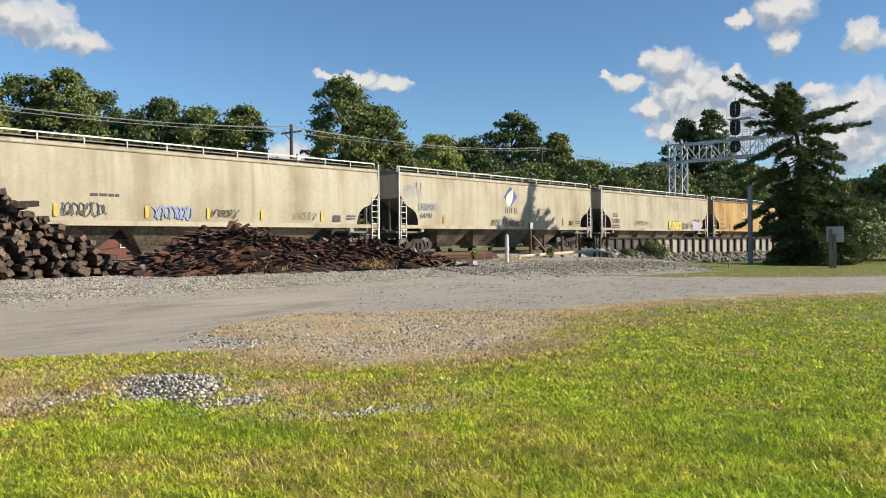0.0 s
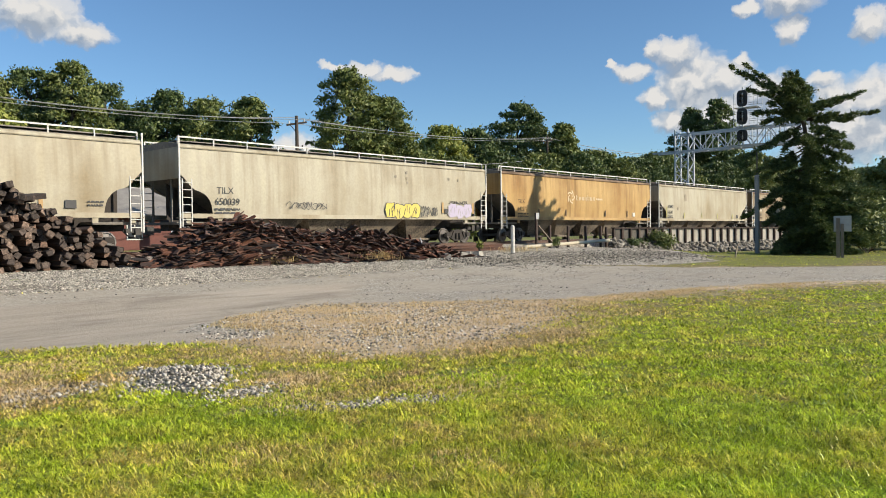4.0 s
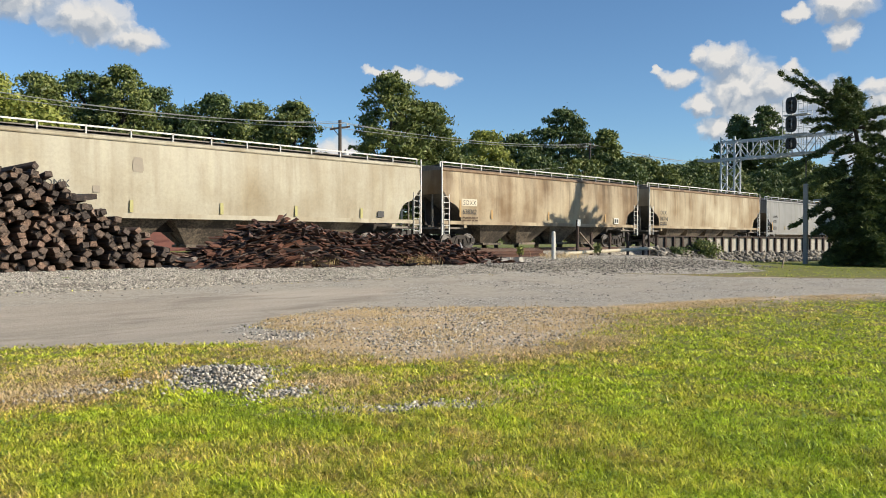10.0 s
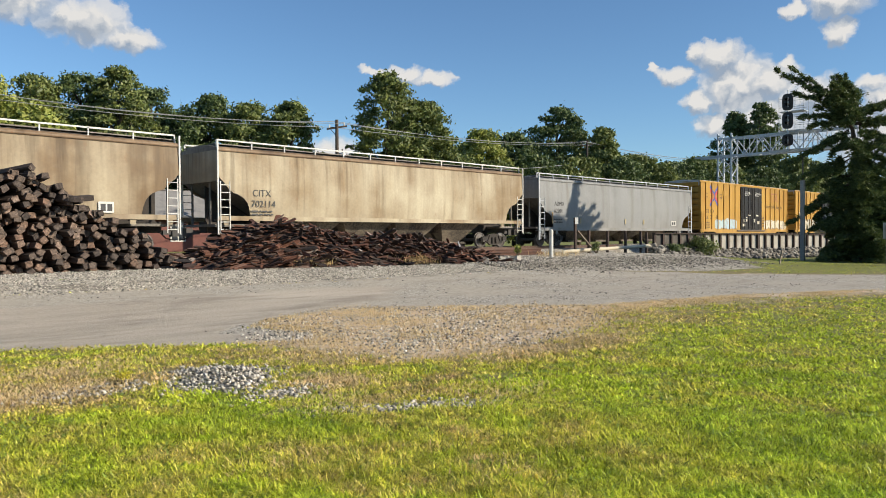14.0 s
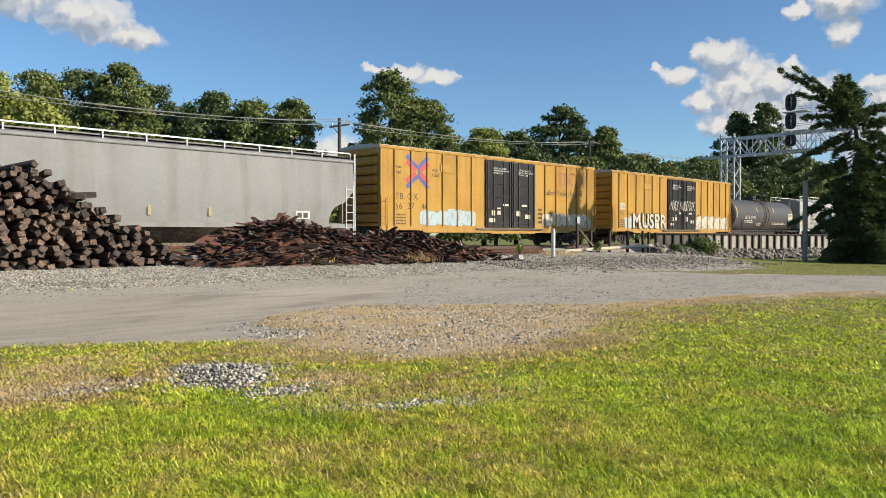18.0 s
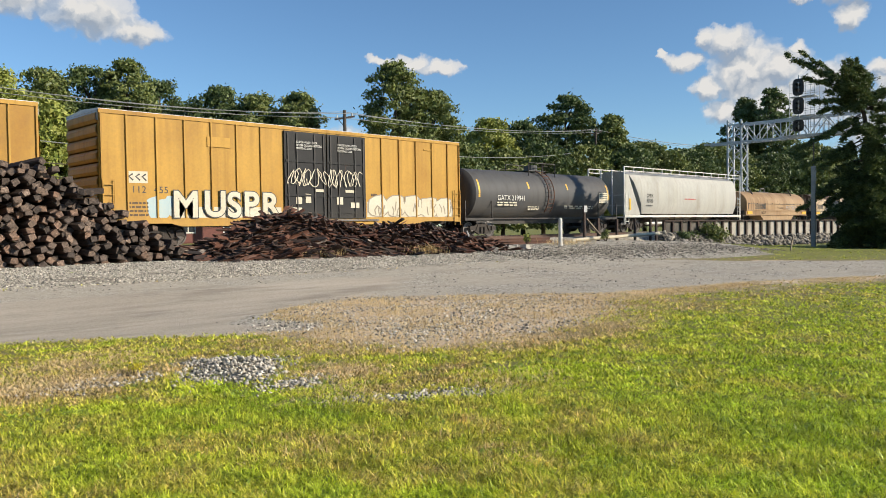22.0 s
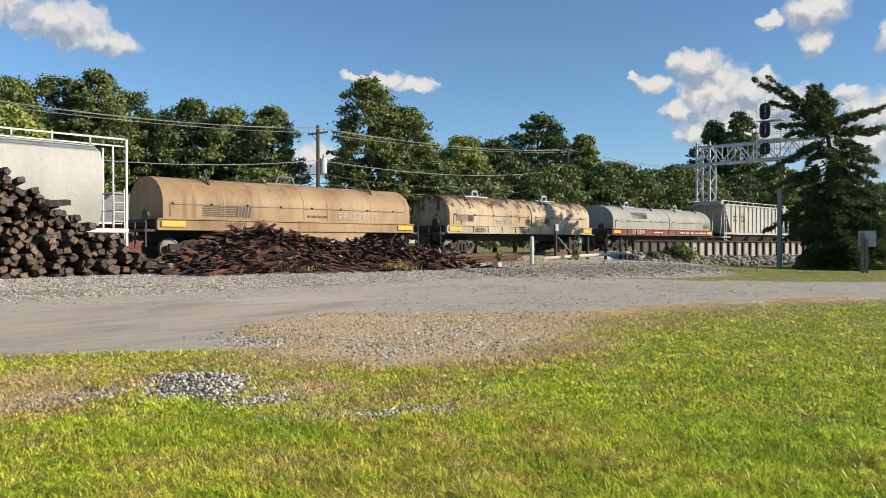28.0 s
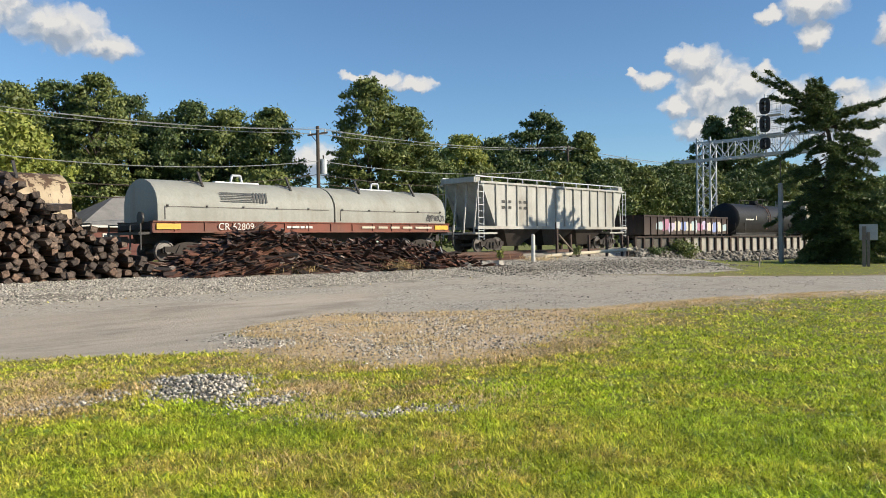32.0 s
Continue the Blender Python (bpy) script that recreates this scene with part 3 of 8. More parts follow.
def trucks(car, centres):
    for c in centres:
        t = part("truck", TRUCK, None, car, at=pose(c, 0, 0))
        for d in (-0.89, 0.89):
            w = part("wheelset", WHEELS, None, t, at=pose(d, 0, 0.43))
            spinning.append((w, d, car))


def couplers(car, length):
    for s, x in ((-1, 0.0), (1, length)):
        g = G().box(min(x, x + 0.62 * s), max(x, x + 0.62 * s), -0.09, 0.09, 0.78, 0.96)
        g.box(x + 0.5 * s - 0.14, x + 0.5 * s + 0.14, -0.16, 0.16, 0.70, 1.04)
        g.path([(x + 0.05 * s, 0.35, 0.9), (x + 0.35 * s, 0.38, 0.62), (x + 0.72 * s, 0.3, 0.55)], 0.03)
        part("coupler", g, BLACK, car)


def ladder(g, x, y, z0, z1, width=0.42, rungs=6, r=0.014):
    for q in (x, x + width):
        g.bar((q, y, z0), (q, y, z1), 0.036, 0.03)
    for k in range(rungs):
        z = z0 + (z1 - z0) * (k + 0.5) / rungs
        g.bar((x, y, z), (x + width, y, z), 2 * r)
    return g


def handrail(g, x0, x1, y, z, posts, low=None):
    """A raised running-board edge: two long bars on short posts."""
    g.bar((x0, y, z), (x1, y, z), 0.05, 0.06)
    if low:
        g.bar((x0, y, low), (x1, y, low), 0.05, 0.05)
    for k in range(posts):
        x = x0 + (x1 - x0) * k / (posts - 1)
        g.bar((x, y, (low or z - 0.35) - 0.05), (x, y, z), 0.05, 0.05)


def car_at(name, label, category, start):
    car = thing(name, label, category, "cars of the passing freight train")
    train.append((car, start))
    return car


train = []


CUT_X = (0.0, 0.12, 0.30, 0.50, 0.70, 0.90, 1.10, 1.25, 1.38, 1.46, 1.50, 1.52)
CUT_Z = (1.62, 1.54, 1.36, 1.12, 0.98, 0.92, 0.84, 0.72, 0.55, 0.36, 0.15, 0.0)


def hopper(label, start, length, body, trim, sill=1.38, eave=4.22, bays=4, edge=None):
    """A long covered hopper with smooth sides: arched openings at the foot of each end, bays below, running boards on the roof."""
    car = car_at("covered_hopper_car", label, "freight car", start)
    L, W = length, 1.56
    g = G()
    cols = [0.0, 0.12, 0.3, 0.5, 0.7, 0.9, 1.1, 1.25, 1.38, 1.46, 1.5, 1.52] + [1.52 + (L - 3.04) * k / 14 for k in range(1, 14)] + [L - 1.52, L - 1.5, L - 1.46, L - 1.38, L - 1.25, L - 1.1, L - 0.9, L - 0.7, L - 0.5, L - 0.3, L - 0.12, L]
    for s in (-1, 1):
        rows = []
        for x in cols:
            d = min(x, L - x)
            low = sill + 0.14 + float(np.interp(d, CUT_X, CUT_Z))
            rows.append([(x, s * (W - 0.03 + 0.07 * math.sin(math.pi * min(1, (low + (eave - low) * k / 8 - sill) / (eave - sill)))), low + (eave - low) * k / 8) for k in range(9)])
        g.grid(rows)
    part("side_sheet", g, body, car, smooth=True)
    for q in (-1, 1):
        g = G().prism([(q * (W - 0.10), eave - 0.04), (q * (W + 0.02), eave - 0.04), (q * (W + 0.035), eave), (q * (W + 0.02), eave + 0.06), (q * (W - 0.04), eave + 0.125), (q * (W - 0.10), eave + 0.13)], "x", 0, L)
        part("roof_edge", g, edge or body, car)
    g = G()
    rise = [(-W, eave), (-W + 0.03, eave + 0.07), (-W + 0.08, eave + 0.12), (-1.1, eave + 0.18), (-0.5, eave + 0.28), (0.5, eave + 0.28), (1.1, eave + 0.18), (W - 0.08, eave + 0.12), (W - 0.03, eave + 0.07), (W, eave)]
    g.grid([[(x, y, z) for y, z in rise] for x in (0, L)])
    for x in (0, L):
        g.poly([(x, y, z) for y, z in rise])
    part("roof", g, trim, car, smooth=False)
    for x, s in ((0.0, 1), (L, -1)):
        g = G()
        g.hexa([(x, -W + 0.03, 2.95), (x + 0.03 * s, -W + 0.03, 2.95), (x + 0.03 * s, W - 0.03, 2.95), (x, W - 0.03, 2.95), (x, -W + 0.03, eave), (x + 0.03 * s, -W + 0.03, eave), (x + 0.03 * s, W - 0.03, eave), (x, W - 0.03, eave)])
        part("end_sheet", g, body, car)
        g = G()
        g.hexa([(x + 0.05 * s, -W + 0.06, 3.0), (x + 2.9 * s, -W + 0.06, 1.3), (x + 2.95 * s, -W + 0.06, 1.35), (x + 0.1 * s, -W + 0.06, 3.05), (x + 0.05 * s, W - 0.06, 3.0), (x + 2.9 * s, W - 0.06, 1.3), (x + 2.95 * s, W - 0.06, 1.35), (x + 0.1 * s, W - 0.06, 3.05)])
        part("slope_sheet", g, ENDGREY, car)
        part("end_web", G().prism([(x + 0.3 * s, 1.2), (x + 2.9 * s, 1.2), (x + 2.9 * s, 1.32), (x + 0.3 * s, 2.84)], "y", -0.03, 0.03), GRIME_AND_SHADE, car)
        for y in (-0.75, 0.75):
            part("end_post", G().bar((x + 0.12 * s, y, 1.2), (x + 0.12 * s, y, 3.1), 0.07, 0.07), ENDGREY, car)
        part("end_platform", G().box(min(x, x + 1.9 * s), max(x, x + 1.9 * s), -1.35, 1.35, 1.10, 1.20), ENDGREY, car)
    for s in (-1, 1):
        g = G().box(0, L, min(s * (W - 0.06), s * (W + 0.02)), max(s * (W - 0.06), s * (W + 0.02)), sill, sill + 0.16)
        g.box(0, L, min(s * (W - 0.25), s * (W + 0.05)), max(s * (W - 0.25), s * (W + 0.05)), sill - 0.03, sill)
        for x in (0.3, 1.75, L - 1.75 - 0.22, L - 0.52):
            g.box(x, x + 0.22, min(s * (W - 0.04), s * W), max(s * (W - 0.04), s * W), sill - 0.22, sill)
        part("side_sill", g, body, car)
    g = G().box(0.2, L - 0.2, -0.35, 0.35, 0.85, 1.3)
    part("centre_sill", g, GRIME_AND_SHADE, car)
    x0, span = 3.35, (L - 6.7) / bays
    for k in range(bays):
        a = x0 + span * k
        g = G()
        for s in (-1, 1):
            ya, yb = (W - 0.32) * s, 0.42 * s
            g.hexa([(a + span * 0.30, 0.1 * s, 0.34), (a + span * 0.70, 0.1 * s, 0.34), (a + span * 0.70, yb, 0.34), (a + span * 0.30, yb, 0.34), (a + 0.05, 0.1 * s, sill), (a + span - 0.05, 0.1 * s, sill), (a + span - 0.05, ya, sill), (a + 0.05, ya, sill)])
            g.box(a + span * 0.26, a + span * 0.74, min(0.1 * s, 0.75 * s), max(0.1 * s, 0.52 * s), 0.22, 0.34)
        part("discharge_bay", g, BAY_DIRT_SHADE, car)
    g = G()
    for s in (-1, 1):
        handrail(g, 0.1, L - 0.1, 1.35 * s, eave + 0.43, 13)
    part("running_board_rail", g, WHITE if body is not GRAYP else GALV, car)
    g = G()
    for s in (-1, 1):
        g.box(0.05, L - 0.05, min(0.75 * s, 1.3 * s), max(0.75 * s, 1.3 * s), eave + 0.25, eave + 0.28)
    part("running_board", g, STEEL, car)
    g = G().box(1.2, L - 1.2, -0.36, 0.36, eave + 0.28, eave + 0.42)
    part("roof_hatch", g, trim, car)
    for x in (0.12, L - 0.54):
        for s in (-1, 1):
            part("side_ladder", ladder(G(), x, s * (W + 0.05), sill - 0.55, 2.95, rungs=7), WHITE if body is not GRAYP else GALV, car)
    for x in (0.02, L - 0.02):
        for s in (-1, 1):
            part("corner_post", G().bar((x, s * (W + 0.02), sill - 0.6), (x, s * (W + 0.02), eave + 0.40), 0.06, 0.06), WHITE if body is not GRAYP else GALV, car)
    trucks(car, (2.05, L - 2.05))
    couplers(car, L)
    return car


# car ends are beige; the shade between cars is mixed into this darker tone
ENDGREY = plain("shaded_end_sheet", (0.22, 0.20, 0.17), (0.10, 0.085, 0.07), 2, 0.8)
# dirt on the bays, with the shade under the body coloured in
BAY_DIRT_SHADE = plain("bay_paint_dirt_and_shade", (0.20, 0.16, 0.115), (0.045, 0.036, 0.028), 2.5, 0.8, 0.0, 0.3, spread=0.14)


def boxcar(label, start, length=18.72):
    car = car_at("boxcar", label, "freight car", start)
    L, W, bot, top = length, 1.55, 0.78, 5.08
    g = G()
    g.box(0, L, -W, W, bot + 0.32, top - 0.05)
    part("body", g, BOXY, car)
    for s in (-1, 1):
        g = G()
        g.box(0, L, min(s * W, s * (W + 0.04)), max(s * W, s * (W + 0.04)), top - 0.16, top - 0.02)
        part("top_chord", g, BOXY, car)
        g = G()
        g.prism([(0.0, bot + 0.34), (L, bot + 0.34), (L, bot + 0.12), (L - 2.6, bot + 0.12), (L - 3.1, bot), (3.1, bot), (2.6, bot + 0.12), (0, bot + 0.12)], "y", s * (W - 0.02), s * (W + 0.035))
        part("side_sill", g, BOXY, car)
        xs = [0.03, 0.95] + [0.95 + 1.13 * k for k in range(1, 7)] + [L - 0.95 - 1.13 * k for k in range(6, 0, -1)] + [L - 0.95, L - 0.09]
        for x in xs:
            if not (7.65 < x + 0.03 < 12.35):
                part("side_post", G().box(x, x + 0.06, min(s * W, s * (W + 0.07)), max(s * W, s * (W + 0.07)), bot + 0.34, top - 0.16), BOXY, car)
        for k, x in enumerate((7.75, 10.02)):
            d = part("plug_door", G().box(x, x + 2.2, min(s * W, s * (W + 0.09)), max(s * W, s * (W + 0.09)), bot + 0.28, top - 0.22), BOXDOOR, car)
            y = s * (W + 0.12)
            for q in (0.16, 0.62, 1.55, 2.05):
                part("lock_rod", G().bar((x + q, y, bot + 0.35), (x + q, y, top - 0.3), 0.045, 0.05), BLACK, d)
            for z in (bot + 0.55, bot + 1.30, bot + 2.05, bot + 2.8):
                part("cross_bar", G().bar((x + 0.04, y - 0.01 * s, z), (x + 2.16, y - 0.01 * s, z), 0.04, 0.09), BOXDOOR, d)
        part("door_track", G().box(7.0, 13.0, min(s * W, s * (W + 0.12)), max(s * W, s * (W + 0.12)), bot + 0.16, bot + 0.24), STEEL, car)
    part("roof", G().prism([(-W - 0.03, top - 0.06), (W + 0.03, top - 0.06), (W + 0.03, top), (0, top + 0.10), (-W - 0.03, top)], "x", -0.02, L + 0.02), BOXROOF, car)
    for x, s in ((0.0, -1), (L, 1)):
        rib = [(x, bot + 0.45)]
        for z in [bot + 0.5 + 0.47 * k for k in range(8)]:
            rib += [(x, z), (x + 0.07 * s, z + 0.12), (x + 0.07 * s, z + 0.30), (x, z + 0.42)]
        part("corrugated_end", G().grid([[(q, y, z) for q, z in rib] for y in (-W + 0.1, W - 0.1)]), BOXY, car)
        part("end_panel", G().box(min(x, x + 0.03 * s), max(x, x + 0.03 * s), -W + 0.05, W - 0.05, top - 0.42, top - 0.08), BOXROOF, car)
    for x in (0.06, L - 0.48):
        for s in (-1, 1):
            part("corner_ladder", ladder(G(), x, s * (W + 0.10), bot - 0.1, bot + 1.75, rungs=5), BOXY, car)
    part("sill_step", G().box(8.2, 12.2, -W - 0.1, -W + 0.02, bot - 0.05, bot + 0.02), BOXY, car)
    part("centre_sill", G().box(0.1, L - 0.1, -0.4, 0.4, 0.75, 1.1), GRIME_AND_SHADE, car)
    trucks(car, (2.3, L - 2.3))
    couplers(car, L)
    return car


def barrel(g, x0, x1, cy, cz, r, seg=28, dish=0.35, squash=1.0, mi=0):
    """A lying tank with dished heads."""
    prof = [(x0 - dish, 0.02), (x0 - dish * 0.93, r * 0.38), (x0 - dish * 0.70, r * 0.72), (x0 - dish * 0.36, r * 0.92), (x0, r), (x1, r), (x1 + dish * 0.36, r * 0.92), (x1 + dish * 0.70, r * 0.72), (x1 + dish * 0.93, r * 0.38), (x1 + dish, 0.02)]
    g.grid([[(x, cy + q * math.cos(2 * math.pi * k / seg), cz + q * math.sin(2 * math.pi * k / seg) * squash) for k in range(seg)] for x, q in prof], mi, close=True)


def tank_car(label, start, length, paint, bands=True):
    car = car_at("tank_car", label, "freight car", start)
    L, R, cz = length, 1.46, 2.42
    g = G()
    barrel(g, 0.55, L - 0.55, 0, cz, R)
    part("tank", g, paint, car, smooth=True)
    g = G().tube((L / 2, 0, cz + R - 0.1), (L / 2, 0, cz + R + 0.42), 0.42, 16)
    g.box(L / 2 - 0.8, L / 2 + 0.8, -0.55, 0.55, cz + R + 0.05, cz + R + 0.10)
    part("manway_dome", g, paint, car)
    for y in (-0.9, 0.9):
        g = G()
        for x in (L / 2 - 1.3, L / 2, L / 2 + 1.3):
            g.bar((x, y, cz + 1.15), (x, y, cz + R + 0.5), 0.04)
        g.bar((L / 2 - 1.3, y, cz + R + 0.5), (L / 2 + 1.3, y, cz + R + 0.5), 0.04)
        part("dome_railing", g, BLACK, car)
    for s in (-1, 1):
        lad = G()
        for dx in (-0.28, 0.28):
            pts = [(L / 2 + dx, s * (R + 0.16) * math.cos(t), cz + (R + 0.16) * math.sin(t)) for t in [radians(a) for a in range(-40, 75, 12)]]
            for a, b in zip(pts, pts[1:]):
                lad.bar(a, b, 0.05, 0.05)
        for a in range(-36, 72, 9):
            t = radians(a)
            p = (s * (R + 0.16) * math.cos(t), cz + (R + 0.16) * math.sin(t))
            lad.bar((L / 2 - 0.28, *p), (L / 2 + 0.28, *p), 0.035)
        part("side_ladder", lad, RUST, car)
    g = G()
    for x in (-0.35, L - 1.9):
        g.box(x, x + 2.25, -1.45, 1.45, 0.92, 1.06)
        for s in (-1, 1):
            g.bar((x + 0.05, 1.42 * s, 1.06), (x + 0.05, 1.42 * s, 2.0), 0.05)
            g.bar((x + 2.2, 1.42 * s, 1.06), (x + 2.2, 1.42 * s, 2.0), 0.05)
    g.box(0.0, L, -0.25, 0.25, 0.72, 1.05)
    for s in (-1, 1):
        g.bar((0, 1.4 * s, 1.02), (L, 1.4 * s, 1.02), 0.06, 0.08)
    part("stub_sill", g, BLACK, car)
    if bands:
        for x in (0.75, L * 0.36, L * 0.63, L - 0.8):
            big = x < 1 or x > L - 1
            for s in (-1, 1):
                rows = []
                for a in (14, 18, 22, 26, 30) if not big else (-8, 4, 14, 24, 32):
                    t = radians(a)
                    rows.append([(x, s * (R + 0.006) * math.cos(t), cz + (R + 0.006) * math.sin(t)), (x + 0.13, s * (R + 0.006) * math.cos(t), cz + (R + 0.006) * math.sin(t))])
                part("reflective_strip", G().grid(rows), YELLOW, car)
    trucks(car, (1.45, L - 1.45))
    couplers(car, L)
    return car


def pressure_hopper(label, start, length=18.45):
    """A hopper with a rounded body tapering to its ends in sloped sheets, framed by white corner posts."""
    car = car_at("pressure_hopper_car", label, "freight car", start)
    L = length
    g = G()
    sec = [(-1.30, 1.30), (-1.52, 1.9), (-1.56, 2.7), (-1.50, 3.5), (-1.28, 4.02), (-0.7, 4.30), (0.7, 4.30), (1.28, 4.02), (1.50, 3.5), (1.56, 2.7), (1.52, 1.9), (1.30, 1.30)]
    rows = [[(0.85 + 1.75 * ((4.3 - z) / 3.0), y * 0.97, z) for y, z in sec]]
    rows += [[(max(x, 1.0 + 1.75 * ((4.3 - z) / 3.0)) if x < L / 2 else min(x, L - 0.95 - 0.1 * ((4.3 - z) / 3.0)), y, z) for y, z in sec] for x in (1.4, 3.3, 6.0, 9.2, L - 6, L - 3.3, L - 1.4)]
    rows += [[(L - 0.9 - 0.1 * ((4.3 - z) / 3.0), y * 0.98, z) for y, z in sec]]
    g.grid(rows)
    g.poly(rows[0]).poly(list(reversed(rows[-1])))
    part("body", g, WHITEP, car, smooth=True)
    for s in (-1, 1):
        plate = G().prism([(0.10, 1.22), (2.05, 1.22), (1.95, 1.45), (0.52, 4.02), (0.10, 4.02)], "y", min(1.46 * s, 1.50 * s), max(1.46 * s, 1.50 * s))
        part("corner_plate", plate, WHITEP, car)
        g = G().box(0.0, L, min(1.40 * s, 1.54 * s), max(1.40 * s, 1.54 * s), 1.05, 1.2)
        part("side_sill", g, WHITE, car)
        g = G()
        handrail(g, 0.05, L - 0.05, 1.42 * s, 4.55, 15, 4.28)
        part("running_board_rail", g, WHITE, car)
        for x in (0.04, L - 0.04):
            part("corner_post", G().bar((x, 1.46 * s, 0.55), (x, 1.46 * s, 4.55), 0.08, 0.08), WHITE, car)
            q = x + 0.1 if x < 1 else x - 0.5
            part("side_ladder", ladder(G(), q, 1.5 * s, 0.6, 2.7, 0.4, 6), WHITE, car)
    for x, s in ((0, 1), (L, -1)):
        for y in (-0.45, 0.45):
            part("end_post", G().bar((x + 0.1 * s, y, 1.2), (x + 0.1 * s, y, 4.4), 0.06, 0.06), GALV, car)
        part("end_platform", G().box(min(x, x + 2.4 * s), max(x, x + 2.4 * s), -1.4, 1.4, 1.02, 1.1), GALV, car)
        for z in (1.9, 2.6):
            part("end_rail", G().bar((x + 0.1 * s, -1.4, z), (x + 0.1 * s, 1.4, z), 0.045), GALV, car)
    for k in range(3):
        a = 4.2 + 3.4 * k
        g = G().hexa([(a + 1.1, -0.5, 0.38), (a + 2.2, -0.5, 0.38), (a + 2.2, 0.5, 0.38), (a + 1.1, 0.5, 0.38), (a, -1.28, 1.32), (a + 3.3, -1.28, 1.32), (a + 3.3, 1.28, 1.32), (a, 1.28, 1.32)])
        part("discharge_bay", g, BAY_DIRT_SHADE, car)
    part("pipe", G().tube((3.2, -1.25, 0.62), (L - 3.2, -1.25, 0.62), 0.10, 10), WHITE, car)
    part("centre_sill", G().box(0.1, L - 0.1, -0.3, 0.3, 0.75, 1.1), GRIME_AND_SHADE, car)
    trucks(car, (1.9, L - 1.9))
    couplers(car, L)
    return car


def hood(g, x0, x1, half, z0, z1, seg=14, mi=0):
    """A trough-shaped cover: upright foot, round top, closed ends with rounded edges."""
    foot = z0 + (z1 - z0) * 0.36
    sec = [(-half, z0), (-half, foot)] + [(-half * math.cos(math.pi * k / seg), foot + (z1 - foot) * math.sin(math.pi * k / seg)) for k in range(1, seg)] + [(half, foot), (half, z0)]
    rows = []
    for x in (x0, x0 + 0.16, x1 - 0.16, x1):
        rows.append([(x, y, z) for y, z in sec])
    g.grid(rows)
    return rows[0], rows[-1]


def coil_car(label, start, length, paint, frame_paint, halves, deep=False, ribs=True):
    car = car_at("coil_car", label, "freight car", start)
    L, W = length, 1.46
    top = 3.36
    cuts = [0.25, L - 0.25] if halves == 1 else [0.25, L * 0.535, L - 0.25]
    for a, b in zip(cuts, cuts[1:]):
        g = G()
        ends = hood(g, a, b - (0.10 if b < L - 1 else 0), W, 1.62, top)
        hd = part("hood", g, paint, car, smooth=True)
        for ring, away in ((ends[0], 1), (ends[1], -1)):
            ring = [(x + 0.004 * away, y, z) for x, y, z in ring]
            part("hood_end", G().poly(list(reversed(ring)) if away > 0 else ring), paint, hd)
        n = 3 if halves == 1 else 2
        for k in range(n):
            x = a + (b - a) * ((k + 0.5) / n)
            if halves == 1 and k == 1:
                continue
            part("latch_bar", G().bar((x, -1.0, top - 0.30), (x, -0.62, top + 0.34), 0.09, 0.07), BLACK, hd)
            part("latch_strut", G().bar((x - 0.55, -0.55, top + 0.02), (x, -0.95, top - 0.16), 0.08, 0.05), BLACK, hd)
        foot = 1.62 + (top - 1.62) * 0.36
        n = round((b - a) / 1.3)
        for k in range(1, n if ribs else 0):
            x = a + (b - a) * k / n
            sec = [(-W - 0.014, 1.64), (-W - 0.014, foot)] + [(-(W + 0.014) * math.cos(math.pi * q / 14), foot + (top + 0.014 - foot) * math.sin(math.pi * q / 14)) for q in range(1, 14)] + [(W + 0.014, foot), (W + 0.014, 1.64)]
            part("hood_rib", G().grid([[(x + e, y, z) for y, z in sec] for e in (-0.035, 0.035)]), paint, hd, smooth=True)
        g = G()
        m = (a + b) / 2
        w = 0.55 if halves == 1 else 0.3
        g.path([(m - w, 0, top - 0.03), (m - w * 0.7, 0, top + 0.34), (m + w * 0.7, 0, top + 0.34), (m + w, 0, top - 0.03)], 0.06, 6)
        g.box(m - 1.1, m + 1.1, -0.12, 0.12, top - 0.02, top + 0.05)
        part("lifting_bracket", g, STEEL if halves == 1 else GALV, hd)
        g = G()
        for s in (-1, 1):
            z = 2.20
            y = s * (W + 0.012)
            g.bar((a + 0.3, y, z), (b - 0.4, y, z), 0.03, 0.03)
            k = a + 0.4
            while k < b - 0.4:
                g.tube((k, y, z), (k, y + 0.03 * s, z + 0.06), 0.05, 6)
                k += 1.7
            g.bar((a + 0.3, y, z), (a + 0.3, y, 1.7), 0.03, 0.03)
        part("hood_latches", g, STEEL, hd)
    for s in (-1, 1):
        g = G().box(0, L, min(1.34 * s, 1.50 * s), max(1.34 * s, 1.50 * s), 1.20, 1.62)
        g.box(0, L, min(1.2 * s, 1.56 * s), max(1.2 * s, 1.56 * s), 1.58, 1.63)
        g.box(0, L, min(1.2 * s, 1.56 * s), max(1.2 * s, 1.56 * s), 1.16, 1.21)
        k = 0.9
        while k < L and not deep:
            g.box(k, k + 0.08, min(1.50 * s, 1.55 * s), max(1.50 * s, 1.55 * s), 1.2, 1.6)
            k += 1.3
        part("side_sill", g, frame_paint, car)
        for x in (0.15, L - 1.15):
            part("reflective_strip", G().box(x, x + 1.0, min(1.50 * s, 1.566 * s), max(1.50 * s, 1.566 * s), 1.30, 1.52), YELLOW, car)
    if deep:
        g = G().prism([(3.0, 1.25), (L - 3.0, 1.25), (L - 4.2, 0.45), (4.2, 0.45)], "y", -1.46, 1.46)
        part("drop_centre_sill", g, frame_paint, car)
    part("deck", G().box(0, L, -1.34, 1.34, 1.3, 1.6), GRIME_AND_SHADE, car)
